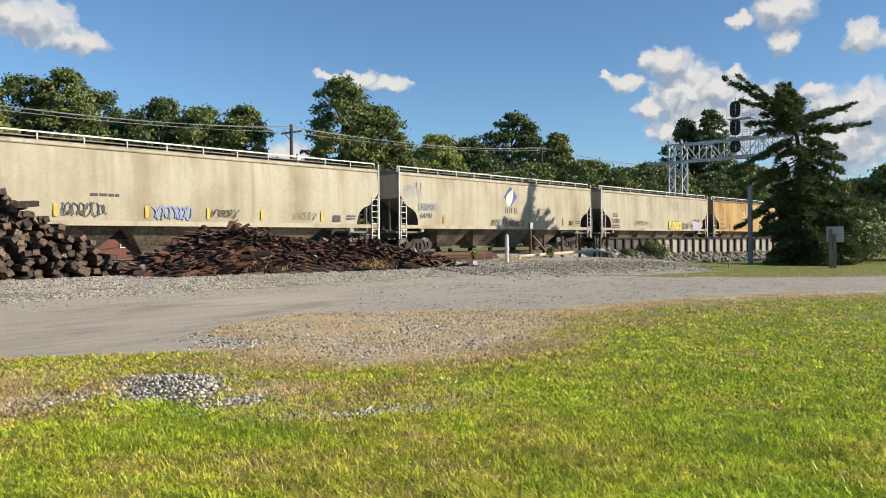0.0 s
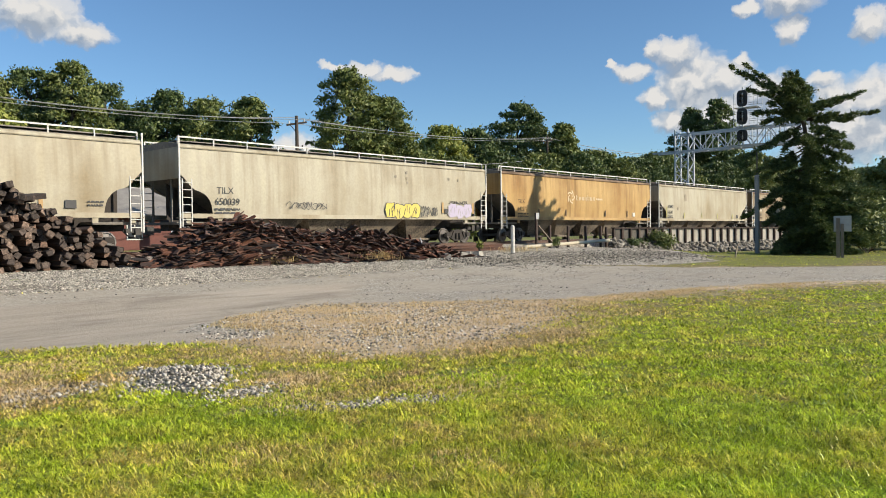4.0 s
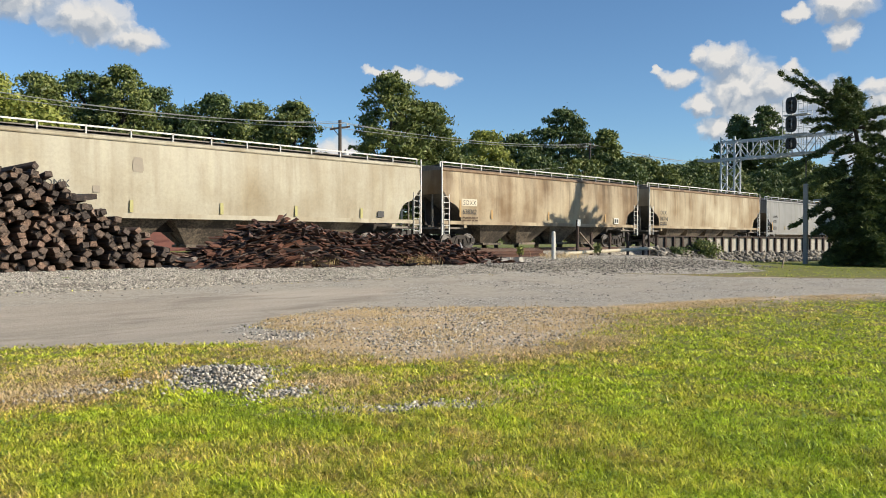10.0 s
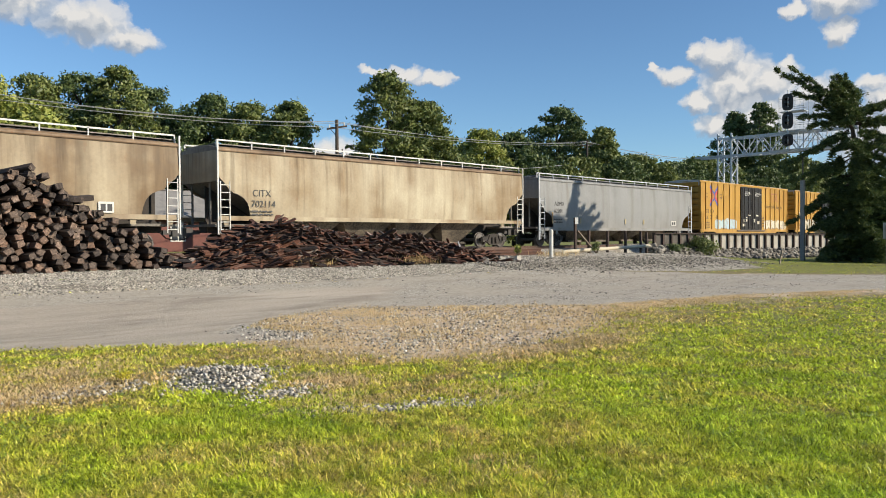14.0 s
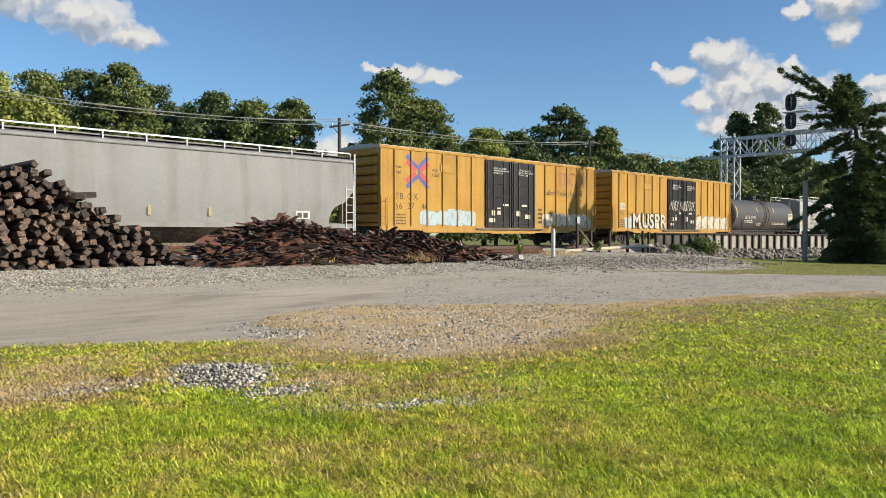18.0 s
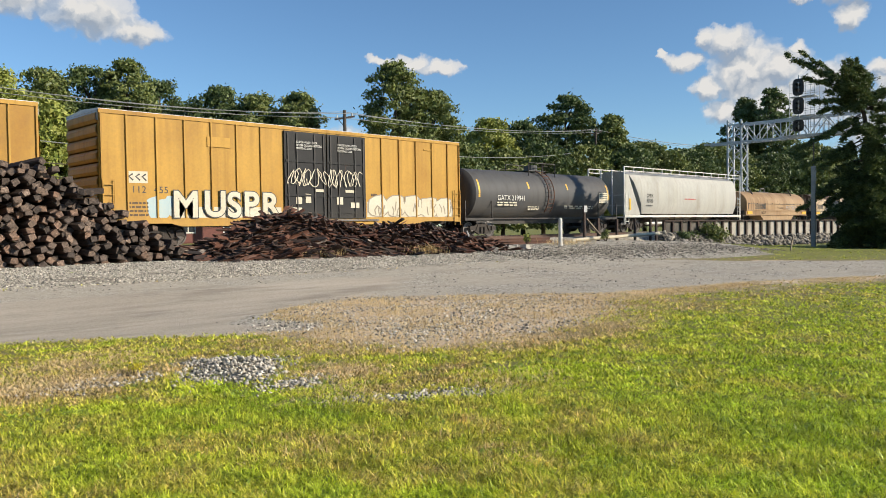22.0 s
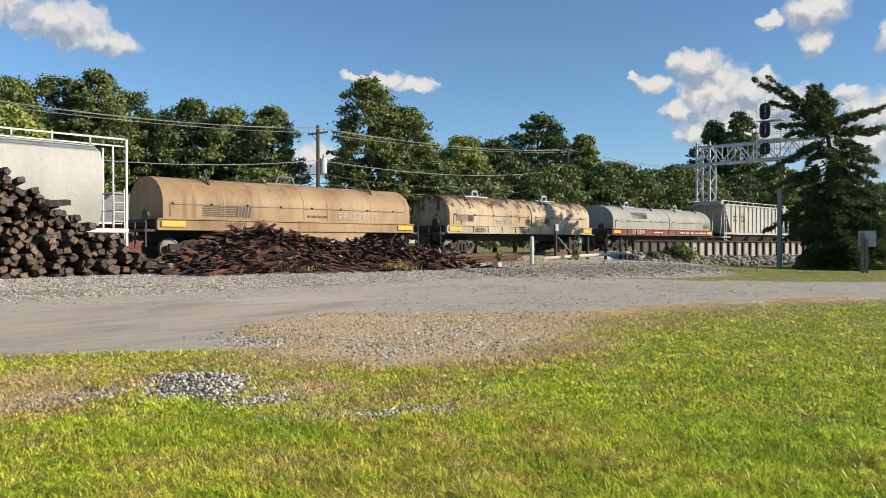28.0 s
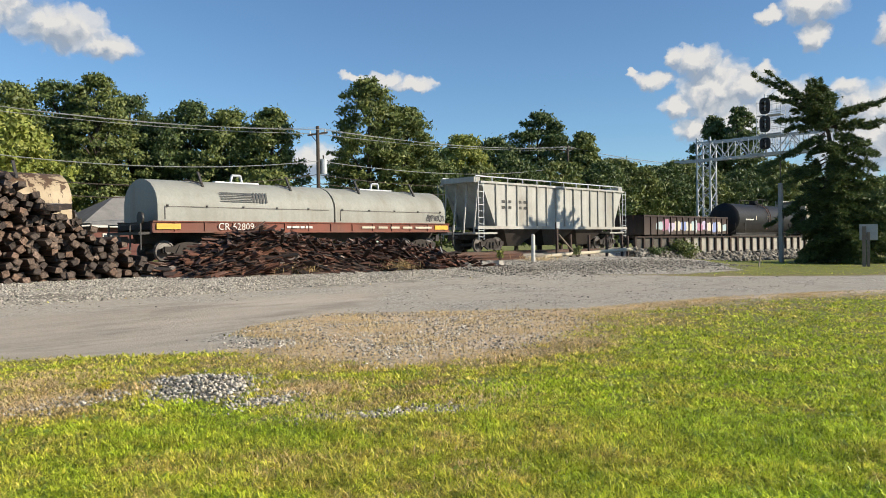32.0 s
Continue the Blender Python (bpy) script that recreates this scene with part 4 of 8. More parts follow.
    for x, s in ((0, -1), (L, 1)):
        part("end_platform", G().box(min(x, x + 0.5 * s), max(x, x + 0.5 * s), -1.4, 1.4, 1.1, 1.2), BLACK, car)
        for y in (-1.4, -0.5, 0.5, 1.4):
            part("end_post", G().bar((x + 0.42 * s, y, 0.5), (x + 0.42 * s, y, 1.5), 0.05), BLACK, car)
        part("end_rail", G().bar((x + 0.42 * s, -1.4, 1.5), (x + 0.42 * s, 1.4, 1.5), 0.05), BLACK, car)
        part("brake_wheel", G().tube((x + 0.05 * s, -0.7, 1.75), (x + 0.12 * s, -0.7, 1.75), 0.26, 14), BLACK, car)
    part("centre_sill", G().box(0.1, L - 0.1, -0.35, 0.35, 0.75, 1.3), GRIME_AND_SHADE, car)
    trucks(car, (1.75, L - 1.75))
    couplers(car, L)
    return car


def ribbed_hopper(label, start, length=16.75):
    car = car_at("ribbed_hopper_car", label, "freight car", start)
    L, W, sill, eave = length, 1.5, 1.46, 4.05
    g = G()
    for s in (-1, 1):
        g.poly([(1.75, s * W, sill), (L - 1.75, s * W, sill), (L - 0.45, s * W, eave), (0.45, s * W, eave)])
    for x, k in ((0.45, 1), (L - 0.45, -1)):
        g.poly([(x, -W, eave), (x, W, eave), (x + 1.9 * k, W, sill), (x + 1.9 * k, -W, sill)])
    g.poly([(0.45, -W, eave), (L - 0.45, -W, eave), (L - 0.45, 0, eave + 0.22), (0.45, 0, eave + 0.22)])
    g.poly([(0.45, W, eave), (L - 0.45, W, eave), (L - 0.45, 0, eave + 0.22), (0.45, 0, eave + 0.22)])
    part("body", g, NSGRAY, car)
    for s in (-1, 1):
        n = 13
        for k in range(n + 1):
            x = 1.75 + (L - 3.5) * k / n
            part("side_post", G().box(x - 0.05, x + 0.05, min(s * W, s * (W + 0.10)), max(s * W, s * (W + 0.10)), sill, eave), NSGRAY, car)
        g = G().box(0.0, L, min(s * (W - 0.1), s * (W + 0.12)), max(s * (W - 0.1), s * (W + 0.12)), sill - 0.12, sill + 0.06)
        part("side_sill", g, NSGRAY, car)
        part("top_chord", G().box(0.3, L - 0.3, min(s * (W - 0.05), s * (W + 0.12)), max(s * (W - 0.05), s * (W + 0.12)), eave - 0.06, eave + 0.06), NSGRAY, car)
        for x in (0.1, L - 0.55):
            part("side_ladder", ladder(G(), x, s * (W + 0.08), 0.7, eave, 0.45, 9), GALV, car)
    g = G()
    for s in (-1, 1):
        handrail(g, 0.2, L - 0.2, 1.3 * s, eave + 0.36, 12)
    part("running_board_rail", g, GALV, car)
    for x, s in ((0, 1), (L, -1)):
        for y in (-1.2, -0.4, 0.4, 1.2):
            part("end_post", G().bar((x + 0.1 * s, y, 1.1), (x + 0.5 * s, y, eave), 0.08, 0.08), NSGRAY, car)
        part("end_platform", G().box(min(x, x + 2.0 * s), max(x, x + 2.0 * s), -1.4, 1.4, 1.05, 1.15), NSGRAY, car)
        part("roof_step", G().box(min(x + .05 * s, x + .6 * s), max(x + .05 * s, x + .6 * s), -1.3, 1.3, eave, eave + 0.3), NSGRAY, car)
    for k in range(3):
        a = 2.6 + (L - 5.2) / 3 * k
        span = (L - 5.2) / 3
        g = G().hexa([(a + span * 0.35, -0.6, 0.32), (a + span * 0.65, -0.6, 0.32), (a + span * 0.65, 0.6, 0.32), (a + span * 0.35, 0.6, 0.32), (a, -1.4, sill - 0.05), (a + span, -1.4, sill - 0.05), (a + span, 1.4, sill - 0.05), (a, 1.4, sill - 0.05)])
        # near-black colour stands in for the shade these bays lie in
        part("discharge_bay", g, GRIME_AND_SHADE, car)
    part("centre_sill", G().box(0.1, L - 0.1, -0.35, 0.35, 0.75, 1.2), GRIME_AND_SHADE, car)
    trucks(car, (1.85, L - 1.85))
    couplers(car, L)
    return car


def gondola(label, start, length=15.5):
    car = car_at("gondola_car", label, "freight car", start)
    L, W, bot, top = length, 1.5, 0.95, 2.45
    g = G()
    for s in (-1, 1):
        g.box(0, L, min(s * (W - 0.04), s * W), max(s * (W - 0.04), s * W), bot, top)
    for x in (0, L - 0.05):
        g.box(x, x + 0.05, -W + 0.05, W - 0.05, bot, top)
    g.box(0.05, L - 0.05, -W + 0.05, W - 0.05, bot, bot + 0.1)
    part("body", g, GOND, car)
    for s in (-1, 1):
        part("top_chord", G().box(0, L, min(s * (W - 0.08), s * (W + 0.1)), max(s * (W - 0.08), s * (W + 0.1)), top - 0.12, top), GOND, car)
        for k in range(15):
            x = 0.05 + (L - 0.2) * k / 14
            part("side_post", G().box(x, x + 0.1, min(s * W, s * (W + 0.09)), max(s * W, s * (W + 0.09)), bot, top - 0.12), GOND, car)
    part("load", G().prism([(1.0, top - 0.5), (3, top - 0.1), (6, top + 0.02), (9, top - 0.1), (L - 1, top - 0.45), (L - 1, bot + 0.11), (1.0, bot + 0.11)], "y", -1.2, 1.2), BLACK, car)
    part("centre_sill", G().box(0.1, L - 0.1, -0.35, 0.35, 0.7, 0.95), GRIME_AND_SHADE, car)
    trucks(car, (1.85, L - 1.85))
    couplers(car, L)
    return car


RIMDIRT = car_paint("rust_stained_roof_edge", (0.44, 0.30, 0.18), (0.20, 0.12, 0.07), 0.6, 0.2, 0.3)
ROOFTAN = plain("grimy_roof", (0.26, 0.22, 0.17), (0.13, 0.11, 0.09), 2, 0.8)


def make_train():
    HB = 19.85
    hopper("cream covered hopper car with black graffiti tags", 28.85 - 21.3, HB, CREAM, ROOFTAN)
    hopper("cream covered hopper car with a blue leaf emblem", 28.85, HB, CREAM, ROOFTAN)
    hopper("cream covered hopper car with yellow and purple graffiti", 50.2, HB, CREAM_B, ROOFTAN)
    hopper("faded orange covered hopper car with white lettering", 71.5, HB, ORANGE, ROOFTAN, edge=RIMDIRT)
    hopper("pale cream covered hopper car with black lettering", 92.85, HB, CREAM_B, ROOFTAN)
    hopper("dirty tan streaked covered hopper car", 114.2, HB, TAN, ROOFTAN, edge=RIMDIRT)
    hopper("stained cream covered hopper car with black lettering", 135.65, HB, TAN_B, ROOFTAN, edge=RIMDIRT)
    hopper("smooth grey covered hopper car with black lettering", 157.05, HB, GRAYP, GRAYP, sill=1.0, eave=4.05)
    boxcar("yellow boxcar with black plug doors and a crossed-arrow emblem", 178.43)
    boxcar("yellow boxcar with black plug doors and white graffiti", 199.15)
    tank_car("charcoal tank car with yellow reflective strips", 218.75, 14.3, TANKP)
    pressure_hopper("white pressure hopper car in a framework of posts", 234.3)
    coil_car("tan coil car under one long weathered hood", 253.9, 14.0, COILTAN, COILTAN, 1, True)
    coil_car("rust-streaked cream coil car under two hoods", 270.5, 14.7, COILRUST, CREAM_B, 2)
    coil_car("pale grey coil car with an oxide-red frame", 287.9, 16.9, COILGRAY, OXIDE, 2, ribs=False)
    ribbed_hopper("dull grey covered hopper car with upright ribs", 307.15)
    gondola("brown gondola car with pastel graffiti", 326.5)
    tank_car("glossy black tank car with white lettering", 344.5, 15.5, TANKB, False)
    hopper("cream covered hopper car", 363.0, HB, CREAM, ROOFTAN)


make_train()

# ---- paint on the cars: lettering, emblems, reflective strips, graffiti ----
def spray(name, c, c2=None):
    return plain(name, c, c2, 2.5, 0.6, spread=0.5)


SP_WHITE, SP_BLACK = spray("white_spray", (0.60, 0.56, 0.46), (0.44, 0.37, 0.24)), spray("black_spray", (0.025, 0.025, 0.028), (0.06, 0.055, 0.05))
SP_YELLOW, SP_BLUE = spray("yellow_spray", (0.58, 0.47, 0.05), (0.52, 0.43, 0.14)), spray("blue_spray", (0.16, 0.22, 0.46), (0.25, 0.29, 0.45))
SP_LILAC, SP_SKY = spray("lilac_spray", (0.37, 0.32, 0.48), (0.46, 0.41, 0.46)), spray("pale_blue_spray", (0.26, 0.42, 0.50), (0.42, 0.45, 0.40))
SP_PINK, SP_DUST = spray("pink_spray", (0.42, 0.16, 0.24), (0.30, 0.14, 0.2)), spray("dull_blue_lettering", (0.28, 0.29, 0.33), (0.36, 0.32, 0.27))
SP_ORANGE = spray("orange_mark", (0.42, 0.25, 0.08), (0.34, 0.22, 0.10))
STAIN = spray("scraped_paint", (0.20, 0.17, 0.13), (0.30, 0.25, 0.18))


def flat(car, name, x0, x1, z0, z1, mat, y, t=0.003, label=""):
    return part(name, G().box(x0, x1, y - t, y, z0, z1), mat, car, label)


def bars(car, x0, x1, z0, z1, mat, y, rows=2, seed=0):
    """Lines of writing too small to read."""
    rng = random.Random(seed)
    g = G()
    h = (z1 - z0) / rows
    for k in range(rows):
        x, z = x0, z1 - h * (k + 0.75)
        while x < x1:
            w = rng.uniform(0.08, 0.3) * (x1 - x0)
            g.box(x, min(x1, x + w), y - 0.003, y, z, z + h * 0.5)
            x += w + 0.05 * (x1 - x0)
    return part("small_lettering", g, mat, car)


def ribbon(g, pts, w, y):
    """A painted stroke: one bent strip through the points."""
    rows = []
    for k, p in enumerate(pts):
        a, b = pts[max(0, k - 1)], pts[min(len(pts) - 1, k + 1)]
        dx, dz = b[0] - a[0], b[1] - a[1]
        n = math.hypot(dx, dz) or 1e-6
        px, pz = -dz / n * w / 2, dx / n * w / 2
        rows.append([(p[0] + px, y - 0.0004 * k, p[1] + pz), (p[0] - px, y - 0.0004 * k, p[1] - pz)])
    g.grid(rows)


def scrawl(car, x0, x1, z0, z1, mat, y, seed, w=0.035, strokes=7):
    """A sprayed tag: a run of looping strokes."""
    rng = random.Random(seed)
    step_x = (x1 - x0) / strokes
    for k in range(strokes):
        a, b = x0 + step_x * k, x0 + step_x * (k + 1.25)
        pts = []
        p, q, r = rng.uniform(0, 6.28), rng.choice((1, 1.5, 2, 2.5)), rng.uniform(0.6, 1.0)
        for i in range(15):
            t = i / 14
            pts.append((a + (b - a) * (t + 0.28 * math.sin(p + t * 6.28 * q)), (z0 + z1) / 2 + (z1 - z0) / 2 * r * math.sin(p * 1.3 + t * 6.28 * q * 0.8 + k)))
        g = G()
        ribbon(g, pts, w, y - 0.0005 * k)
        part("graffiti_stroke", g, mat, car, "looping sprayed graffiti stroke")


def blob(cx, cz, rx, rz, rng, n=14):
    out = []
    p = [rng.uniform(0.82, 1.1) for _ in range(n)]
    for k in range(n):
        t = 2 * math.pi * k / n
        out.append((cx + rx * p[k] * math.copysign(abs(math.cos(t)) ** 0.65, math.cos(t)), cz + rz * p[k] * math.copysign(abs(math.sin(t)) ** 0.65, math.sin(t))))
    return out


def bubbles(car, x0, x1, z0, z1, count, fill, edge, y, seed, inner=True):
    """Fat rounded graffiti shapes with dark edges."""
    rng = random.Random(seed)
    w = (x1 - x0) / count
    for k in range(count):
        cx, cz = x0 + w * (k + 0.5), (z0 + z1) / 2 + rng.uniform(-0.06, 0.06) * (z1 - z0)
        o = blob(cx, cz, w * 0.62, (z1 - z0) * 0.52, rng)
        letter = part("graffiti_letter", G().poly([(a, y - 0.001 - 0.0006 * k, b) for a, b in o]), edge, car)
        part("graffiti_fill", G().poly([(cx + (a - cx) * 0.90, y - 0.004 - 0.0006 * k, cz + (b - cz) * 0.92) for a, b in o]), fill, letter, "fat rounded graffiti shape")
        if inner:
            for q in range(rng.choice((3, 4))):
                dx, dz = rng.uniform(-0.42, 0.42) * w, rng.uniform(-0.25, 0.25) * (z1 - z0)
                pts = [(cx + dx, cz + dz - 0.22 * (z1 - z0)), (cx + dx + rng.uniform(-.08, .08) * w, cz + dz), (cx + dx + rng.uniform(-.2, .2) * w, cz + dz + 0.2 * (z1 - z0))]
                dash = G()
                ribbon(dash, pts, 0.065 * w, y - 0.012 - 0.0005 * q)
                part("graffiti_line", dash, edge, letter)


def fat_letters(text, size, mat, parent, x, z, y, bold, pitch, label=""):
    """Sprayed capitals, each a part of its own, set at an even pitch."""
    for k, ch in enumerate(text):
        cu = bpy.data.curves.new("graffiti_letter", "FONT")
        cu.body, cu.size, cu.extrude, cu.offset = ch, size, 0.002, bold
        ob = new("graffiti_letter", cu)
        me = bpy.data.meshes.new_from_object(ob.evaluated_get(bpy.context.evaluated_depsgraph_get()))
        bpy.data.objects.remove(ob)
        bpy.data.curves.remove(cu)
        me.materials.clear()
        me.materials.append(mat)
        part("graffiti_letter", me, None, parent, label, at=pose(x + pitch[k], y - 0.0004 * k, z + 0.03 * (k % 2), 90))


def patch(car, x0, x1, z0, z1, mat, y, seed, lobes=6):
    """An uneven sprayed or scraped patch."""
    rng = random.Random(seed)
    for k in range(lobes):
        cx = x0 + (x1 - x0) * (k + 0.5) / lobes
        g = G().poly([(a, y - 0.0008 * (k % 3), b) for a, b in blob(cx, (z0 + z1) / 2 + rng.uniform(-.1, .1) * (z1 - z0), (x1 - x0) / lobes * 0.8, (z1 - z0) / 2 * rng.uniform(0.75, 1.05), rng)])
        part("graffiti_patch" if mat is not STAIN else "scraped_patch", g, mat, car)


def striped_emblem(car, x0, x1, z0, z1, mat, at=None):
    """Seven long stripes running into two block shapes."""
    g = G()
    n, h = 6, (z1 - z0)
    xm = x0 + (x1 - x0) * 0.62
    for k in range(n):
        z = z0 + h * (k + 0.15) / n
        g.box(x0, xm + 0.04 * k * h, -0.004, 0.0, z, z + h * 0.075)
    w = x1 - xm
    for k in (0, 1):
        a = xm + w * (0.04 + 0.5 * k)
        b = a + w * 0.44
        for q in (0, 1, 2) if k == 0 else (0, 1):
            c = a + (b - a) * q / 2.6
            g.poly([(c, -0.003, z0), (c + 0.2 * h, -0.003, z0), (c + 0.32 * h, -0.003, z1), (c + 0.12 * h, -0.003, z1)])
    return part("emblem", g, mat, car, "striped emblem", at=at)


def strips(car, xs, z, y, mat=None, h=0.44):
    for x in xs:
        flat(car, "reflective_strip", x - 0.07, x + 0.07, z - h / 2, z + h / 2, mat or YELLOW, y)


def paint_train():
    a, b, c, d, e, f, g_, h, b1, b2, tk, w, k1, k2, k3, nn, gd, t2, last = [q for q, _ in train]
    Y = -1.612
    scrawl(a, 4.0, 5.6, 1.65, 2.25, SP_BLACK, Y, 1, 0.04)
    scrawl(a, 7.5, 9.1, 1.6, 2.2, SP_BLUE, Y, 2, 0.06)
    scrawl(a, 10.1, 11.4, 1.72, 2.1, SP_BLACK, Y, 3, 0.03)
    scrawl(a, 14.3, 15.7, 1.7, 2.1, STAIN, Y, 4, 0.03)
    strips(a, (3.86, 7.28, 9.97, 12.64, 16.05), 1.9, Y)
    flat(a, "consist_plate", 16.75, 17.2, 1.65, 1.95, SP_BLACK, Y)
    bars(a, 17.6, 18.2, 1.75, 2.0, INK, Y, 2, 5)
    bars(a, 5.1, 6.2, 2.4, 2.6, INK, Y, 1, 6)
    # leaf emblem: a blue lozenge with a pale leaf
    cx, cz = 9.98, 3.38
    em = part("emblem", G().poly([(cx - 0.70, Y, cz - 0.02), (cx - 0.02, Y, cz - 0.62), (cx + 0.70, Y, cz + 0.02), (cx + 0.02, Y, cz + 0.62)]), BLUEP, b, "blue lozenge emblem with a pale leaf")
    part("leaf", G().poly([(cx - 0.38, Y - 0.003, cz - 0.62), (cx - 0.55, Y - 0.003, cz - 0.25), (cx - 0.42, Y - 0.003, cz + 0.08), (cx - 0.10, Y - 0.003, cz + 0.30), (cx + 0.22, Y - 0.003, cz + 0.48), (cx + 0.28, Y - 0.003, cz + 0.10), (cx + 0.14, Y - 0.003, cz - 0.30), (cx - 0.10, Y - 0.003, cz - 0.58)]), WHITE, em)
    gg = G()
    ribbon(gg, [(cx - 0.36, cz - 0.56), (cx - 0.15, cz - 0.15), (cx + 0.15, cz + 0.30)], 0.045, Y - 0.005)
    part("leaf_vein", gg, spray("leaf_green", (0.35, 0.5, 0.25)), em)
    for x0 in (9.36, 9.82, 10.30):
        for dx in (0.02, 0.22):
            flat(b, "wordmark_bar", x0 + dx, x0 + dx + 0.07, 2.34, 2.72, INK, Y)
    scrawl(b, 7.95, 9.5, 1.5, 2.0, SP_BLACK, Y, 11, 0.035, 6)
    scrawl(b, 9.7, 11.3, 1.5, 1.95, SP_BLACK, Y, 12, 0.03, 8)
    strips(b, (9.97, 16.08, 3.6), 1.9, Y, SP_ORANGE)
    lettering("64191", 0.40, INK, b, 1.62, 1.92, Y)
    flat(b, "grey_panel", 1.5, 3.05, 2.32, 2.74, spray("grey_patch_paint", (0.26, 0.26, 0.26)), Y + 0.003)
    lettering("ADMX", 0.40, INK, b, 1.62, 2.38, Y)
    flat(b, "consist_plate", 16.9, 17.3, 1.68, 1.98, SP_BLACK, Y)
    bars(b, 17.7, 18.3, 1.75, 2.0, INK, Y, 2, 13)
    patch(b, 11.8, 13.0, 2.5, 2.62, STAIN, Y, 14, 5)
    patch(b, 13.5, 14.2, 2.3, 2.75, STAIN, Y, 15, 2)
    scrawl(b, 0.25, 1.7, 2.5, 3.9, SP_DUST, Y + 0.02, 16, 0.05, 6)
    scrawl(b, 0.3, 1.6, 2.6, 3.7, SP_DUST, Y + 0.016, 17, 0.035, 5)
    # cream car with graffiti
    lettering("TILX", 0.40, INK, c, 1.68, 2.38, Y)
    lettering("650039", 0.40, INK, c, 1.60, 1.92, Y)
    bars(c, 1.6, 2.8, 1.5, 1.82, INK, Y, 2, 21)
    bubbles(c, 11.5, 14.0, 1.38, 2.2, 4, SP_YELLOW, SP_BLACK, Y, 22)
    scrawl(c, 14.1, 15.4, 1.45, 2.1, SP_BLACK, Y, 23, 0.035)
    bubbles(c, 16.4, 18.4, 1.45, 2.25, 3, SP_LILAC, SP_DUST, Y, 24)
    scrawl(c, 16.4, 18.0, 2.2, 2.42, SP_BLACK, Y, 25, 0.03)
    scrawl(c, 5.3, 7.6, 1.75, 2.15, SP_BLACK, Y, 26, 0.028, 9)
    strips(c, (18.55, 15.9), 2.0, Y, SP_ORANGE, 0.6)
    flat(c, "consist_plate", 16.05, 16.35, 1.68, 1.95, SP_BLACK, Y - 0.004)
    for x, z in ((12.2, 3.5), (13.0, 3.75), (13.0, 3.45), (13.05, 3.2), (17.2, 3.5), (16.4, 3.55)):
        flat(c, "scraped_patch", x, x + 0.12, z, z + 0.14, STAIN, Y + 0.004)
    # orange car
    lettering("TILX", 0.36, BROWNINK, d, 1.72, 2.40, Y)
    lettering("642271", 0.36, BROWNINK, d, 1.68, 1.94, Y)
    bars(d, 1.7, 2.9, 1.5, 1.82, BROWNINK, Y, 2, 31)
    ring = G()
    for k in range(5):
        t0 = 1.256 * k
        pts = [(7.94 + (0.20 + 0.05 * i) * math.cos(t0 + 0.28 * i), 2.94 + (0.20 + 0.05 * i) * math.sin(t0 + 0.28 * i)) for i in range(6)]
        ribbon(ring, pts, 0.10, Y)
    FADED = spray("faded_cream", (0.62, 0.52, 0.36), (0.50, 0.38, 0.22))
    part("emblem", ring, FADED, d, "pale swirl emblem")
    for k in range(7):
        x, tall = 8.62 + 0.37 * k, 0.36 if k in (0, 4) else 0.25
        flat(d, "wordmark_bar", x, x + 0.07, 2.74, 2.74 + tall, FADED, Y)
        flat(d, "wordmark_bar", x + 0.16, x + 0.23, 2.74, 2.99, FADED, Y)
    bars(d, 11.25, 12.2, 2.74, 2.98, FADED, Y, 1, 33)
    strips(d, (4.04, 7.27, 12.61, 15.92), 1.85, Y, BROWNINK)
    flat(d, "consist_plate", 16.8, 17.2, 1.65, 1.95, WHITE, Y)
    # pale car
    lettering("ADMX", 0.38, INK, e, 1.62, 2.40, Y)
    lettering("64538", 0.38, INK, e, 1.60, 1.94, Y)
    bars(e, 1.62, 2.6, 1.55, 1.82, INK, Y, 2, 41)
    strips(e, (1.42,), 2.1, Y, spray("faded_yellow", (0.45, 0.42, 0.12)), 0.8)
    strips(e, (4.9, 8.6, 12.2, 15.9), 1.8, Y, spray("faded_olive", (0.42, 0.38, 0.14)), 0.45)
    flat(e, "consist_plate", 16.9, 17.3, 1.62, 1.92, SP_BLACK, Y)
    flat(e, "consist_plate", 3.5, 3.75, 2.25, 2.5, STAIN, Y)
    patch(e, 5.0, 5.3, 2.9, 3.7, STAIN, Y + 0.004, 42, 1)
    # tan cars
    flat(f, "consist_plate", 16.7, 17.26, 1.58, 1.98, WHITE, Y)
    for q in (16.78, 17.02):
        flat(f, "consist_plate", q, q + 0.18, 1.64, 1.90, SP_BLACK, Y - 0.004)
    strips(f, (4.0, 9.3, 15.6), 1.95, Y, SP_ORANGE, 0.5)
    flat(f, "white_panel", 1.55, 2.75, 2.36, 2.74, SP_WHITE, Y + 0.003)
    lettering("SOXX", 0.36, INK, f, 1.62, 2.42, Y, 1.15)
    lettering("638362", 0.38, INK, f, 1.58, 1.92, Y)
    bars(f, 1.58, 2.8, 1.5, 1.8, BROWNINK, Y, 2, 51)
    strips(f, (1.40,), 2.2, Y, SP_ORANGE, 0.9)
    lettering("CITX", 0.40, INK, g_, 1.60, 2.38, Y)
    lettering("702114", 0.40, INK, g_, 1.54, 1.93, Y)
    bars(g_, 1.55, 2.6, 1.55, 1.82, INK, Y, 2, 52)
    # grey car
    lettering("ADMX", 0.36, INK, h, 1.55, 2.52, Y)
    lettering("62201", 0.36, INK, h, 1.52, 2.08, Y)
    bars(h, 1.5, 2.4, 1.4, 1.75, INK, Y, 2, 61)
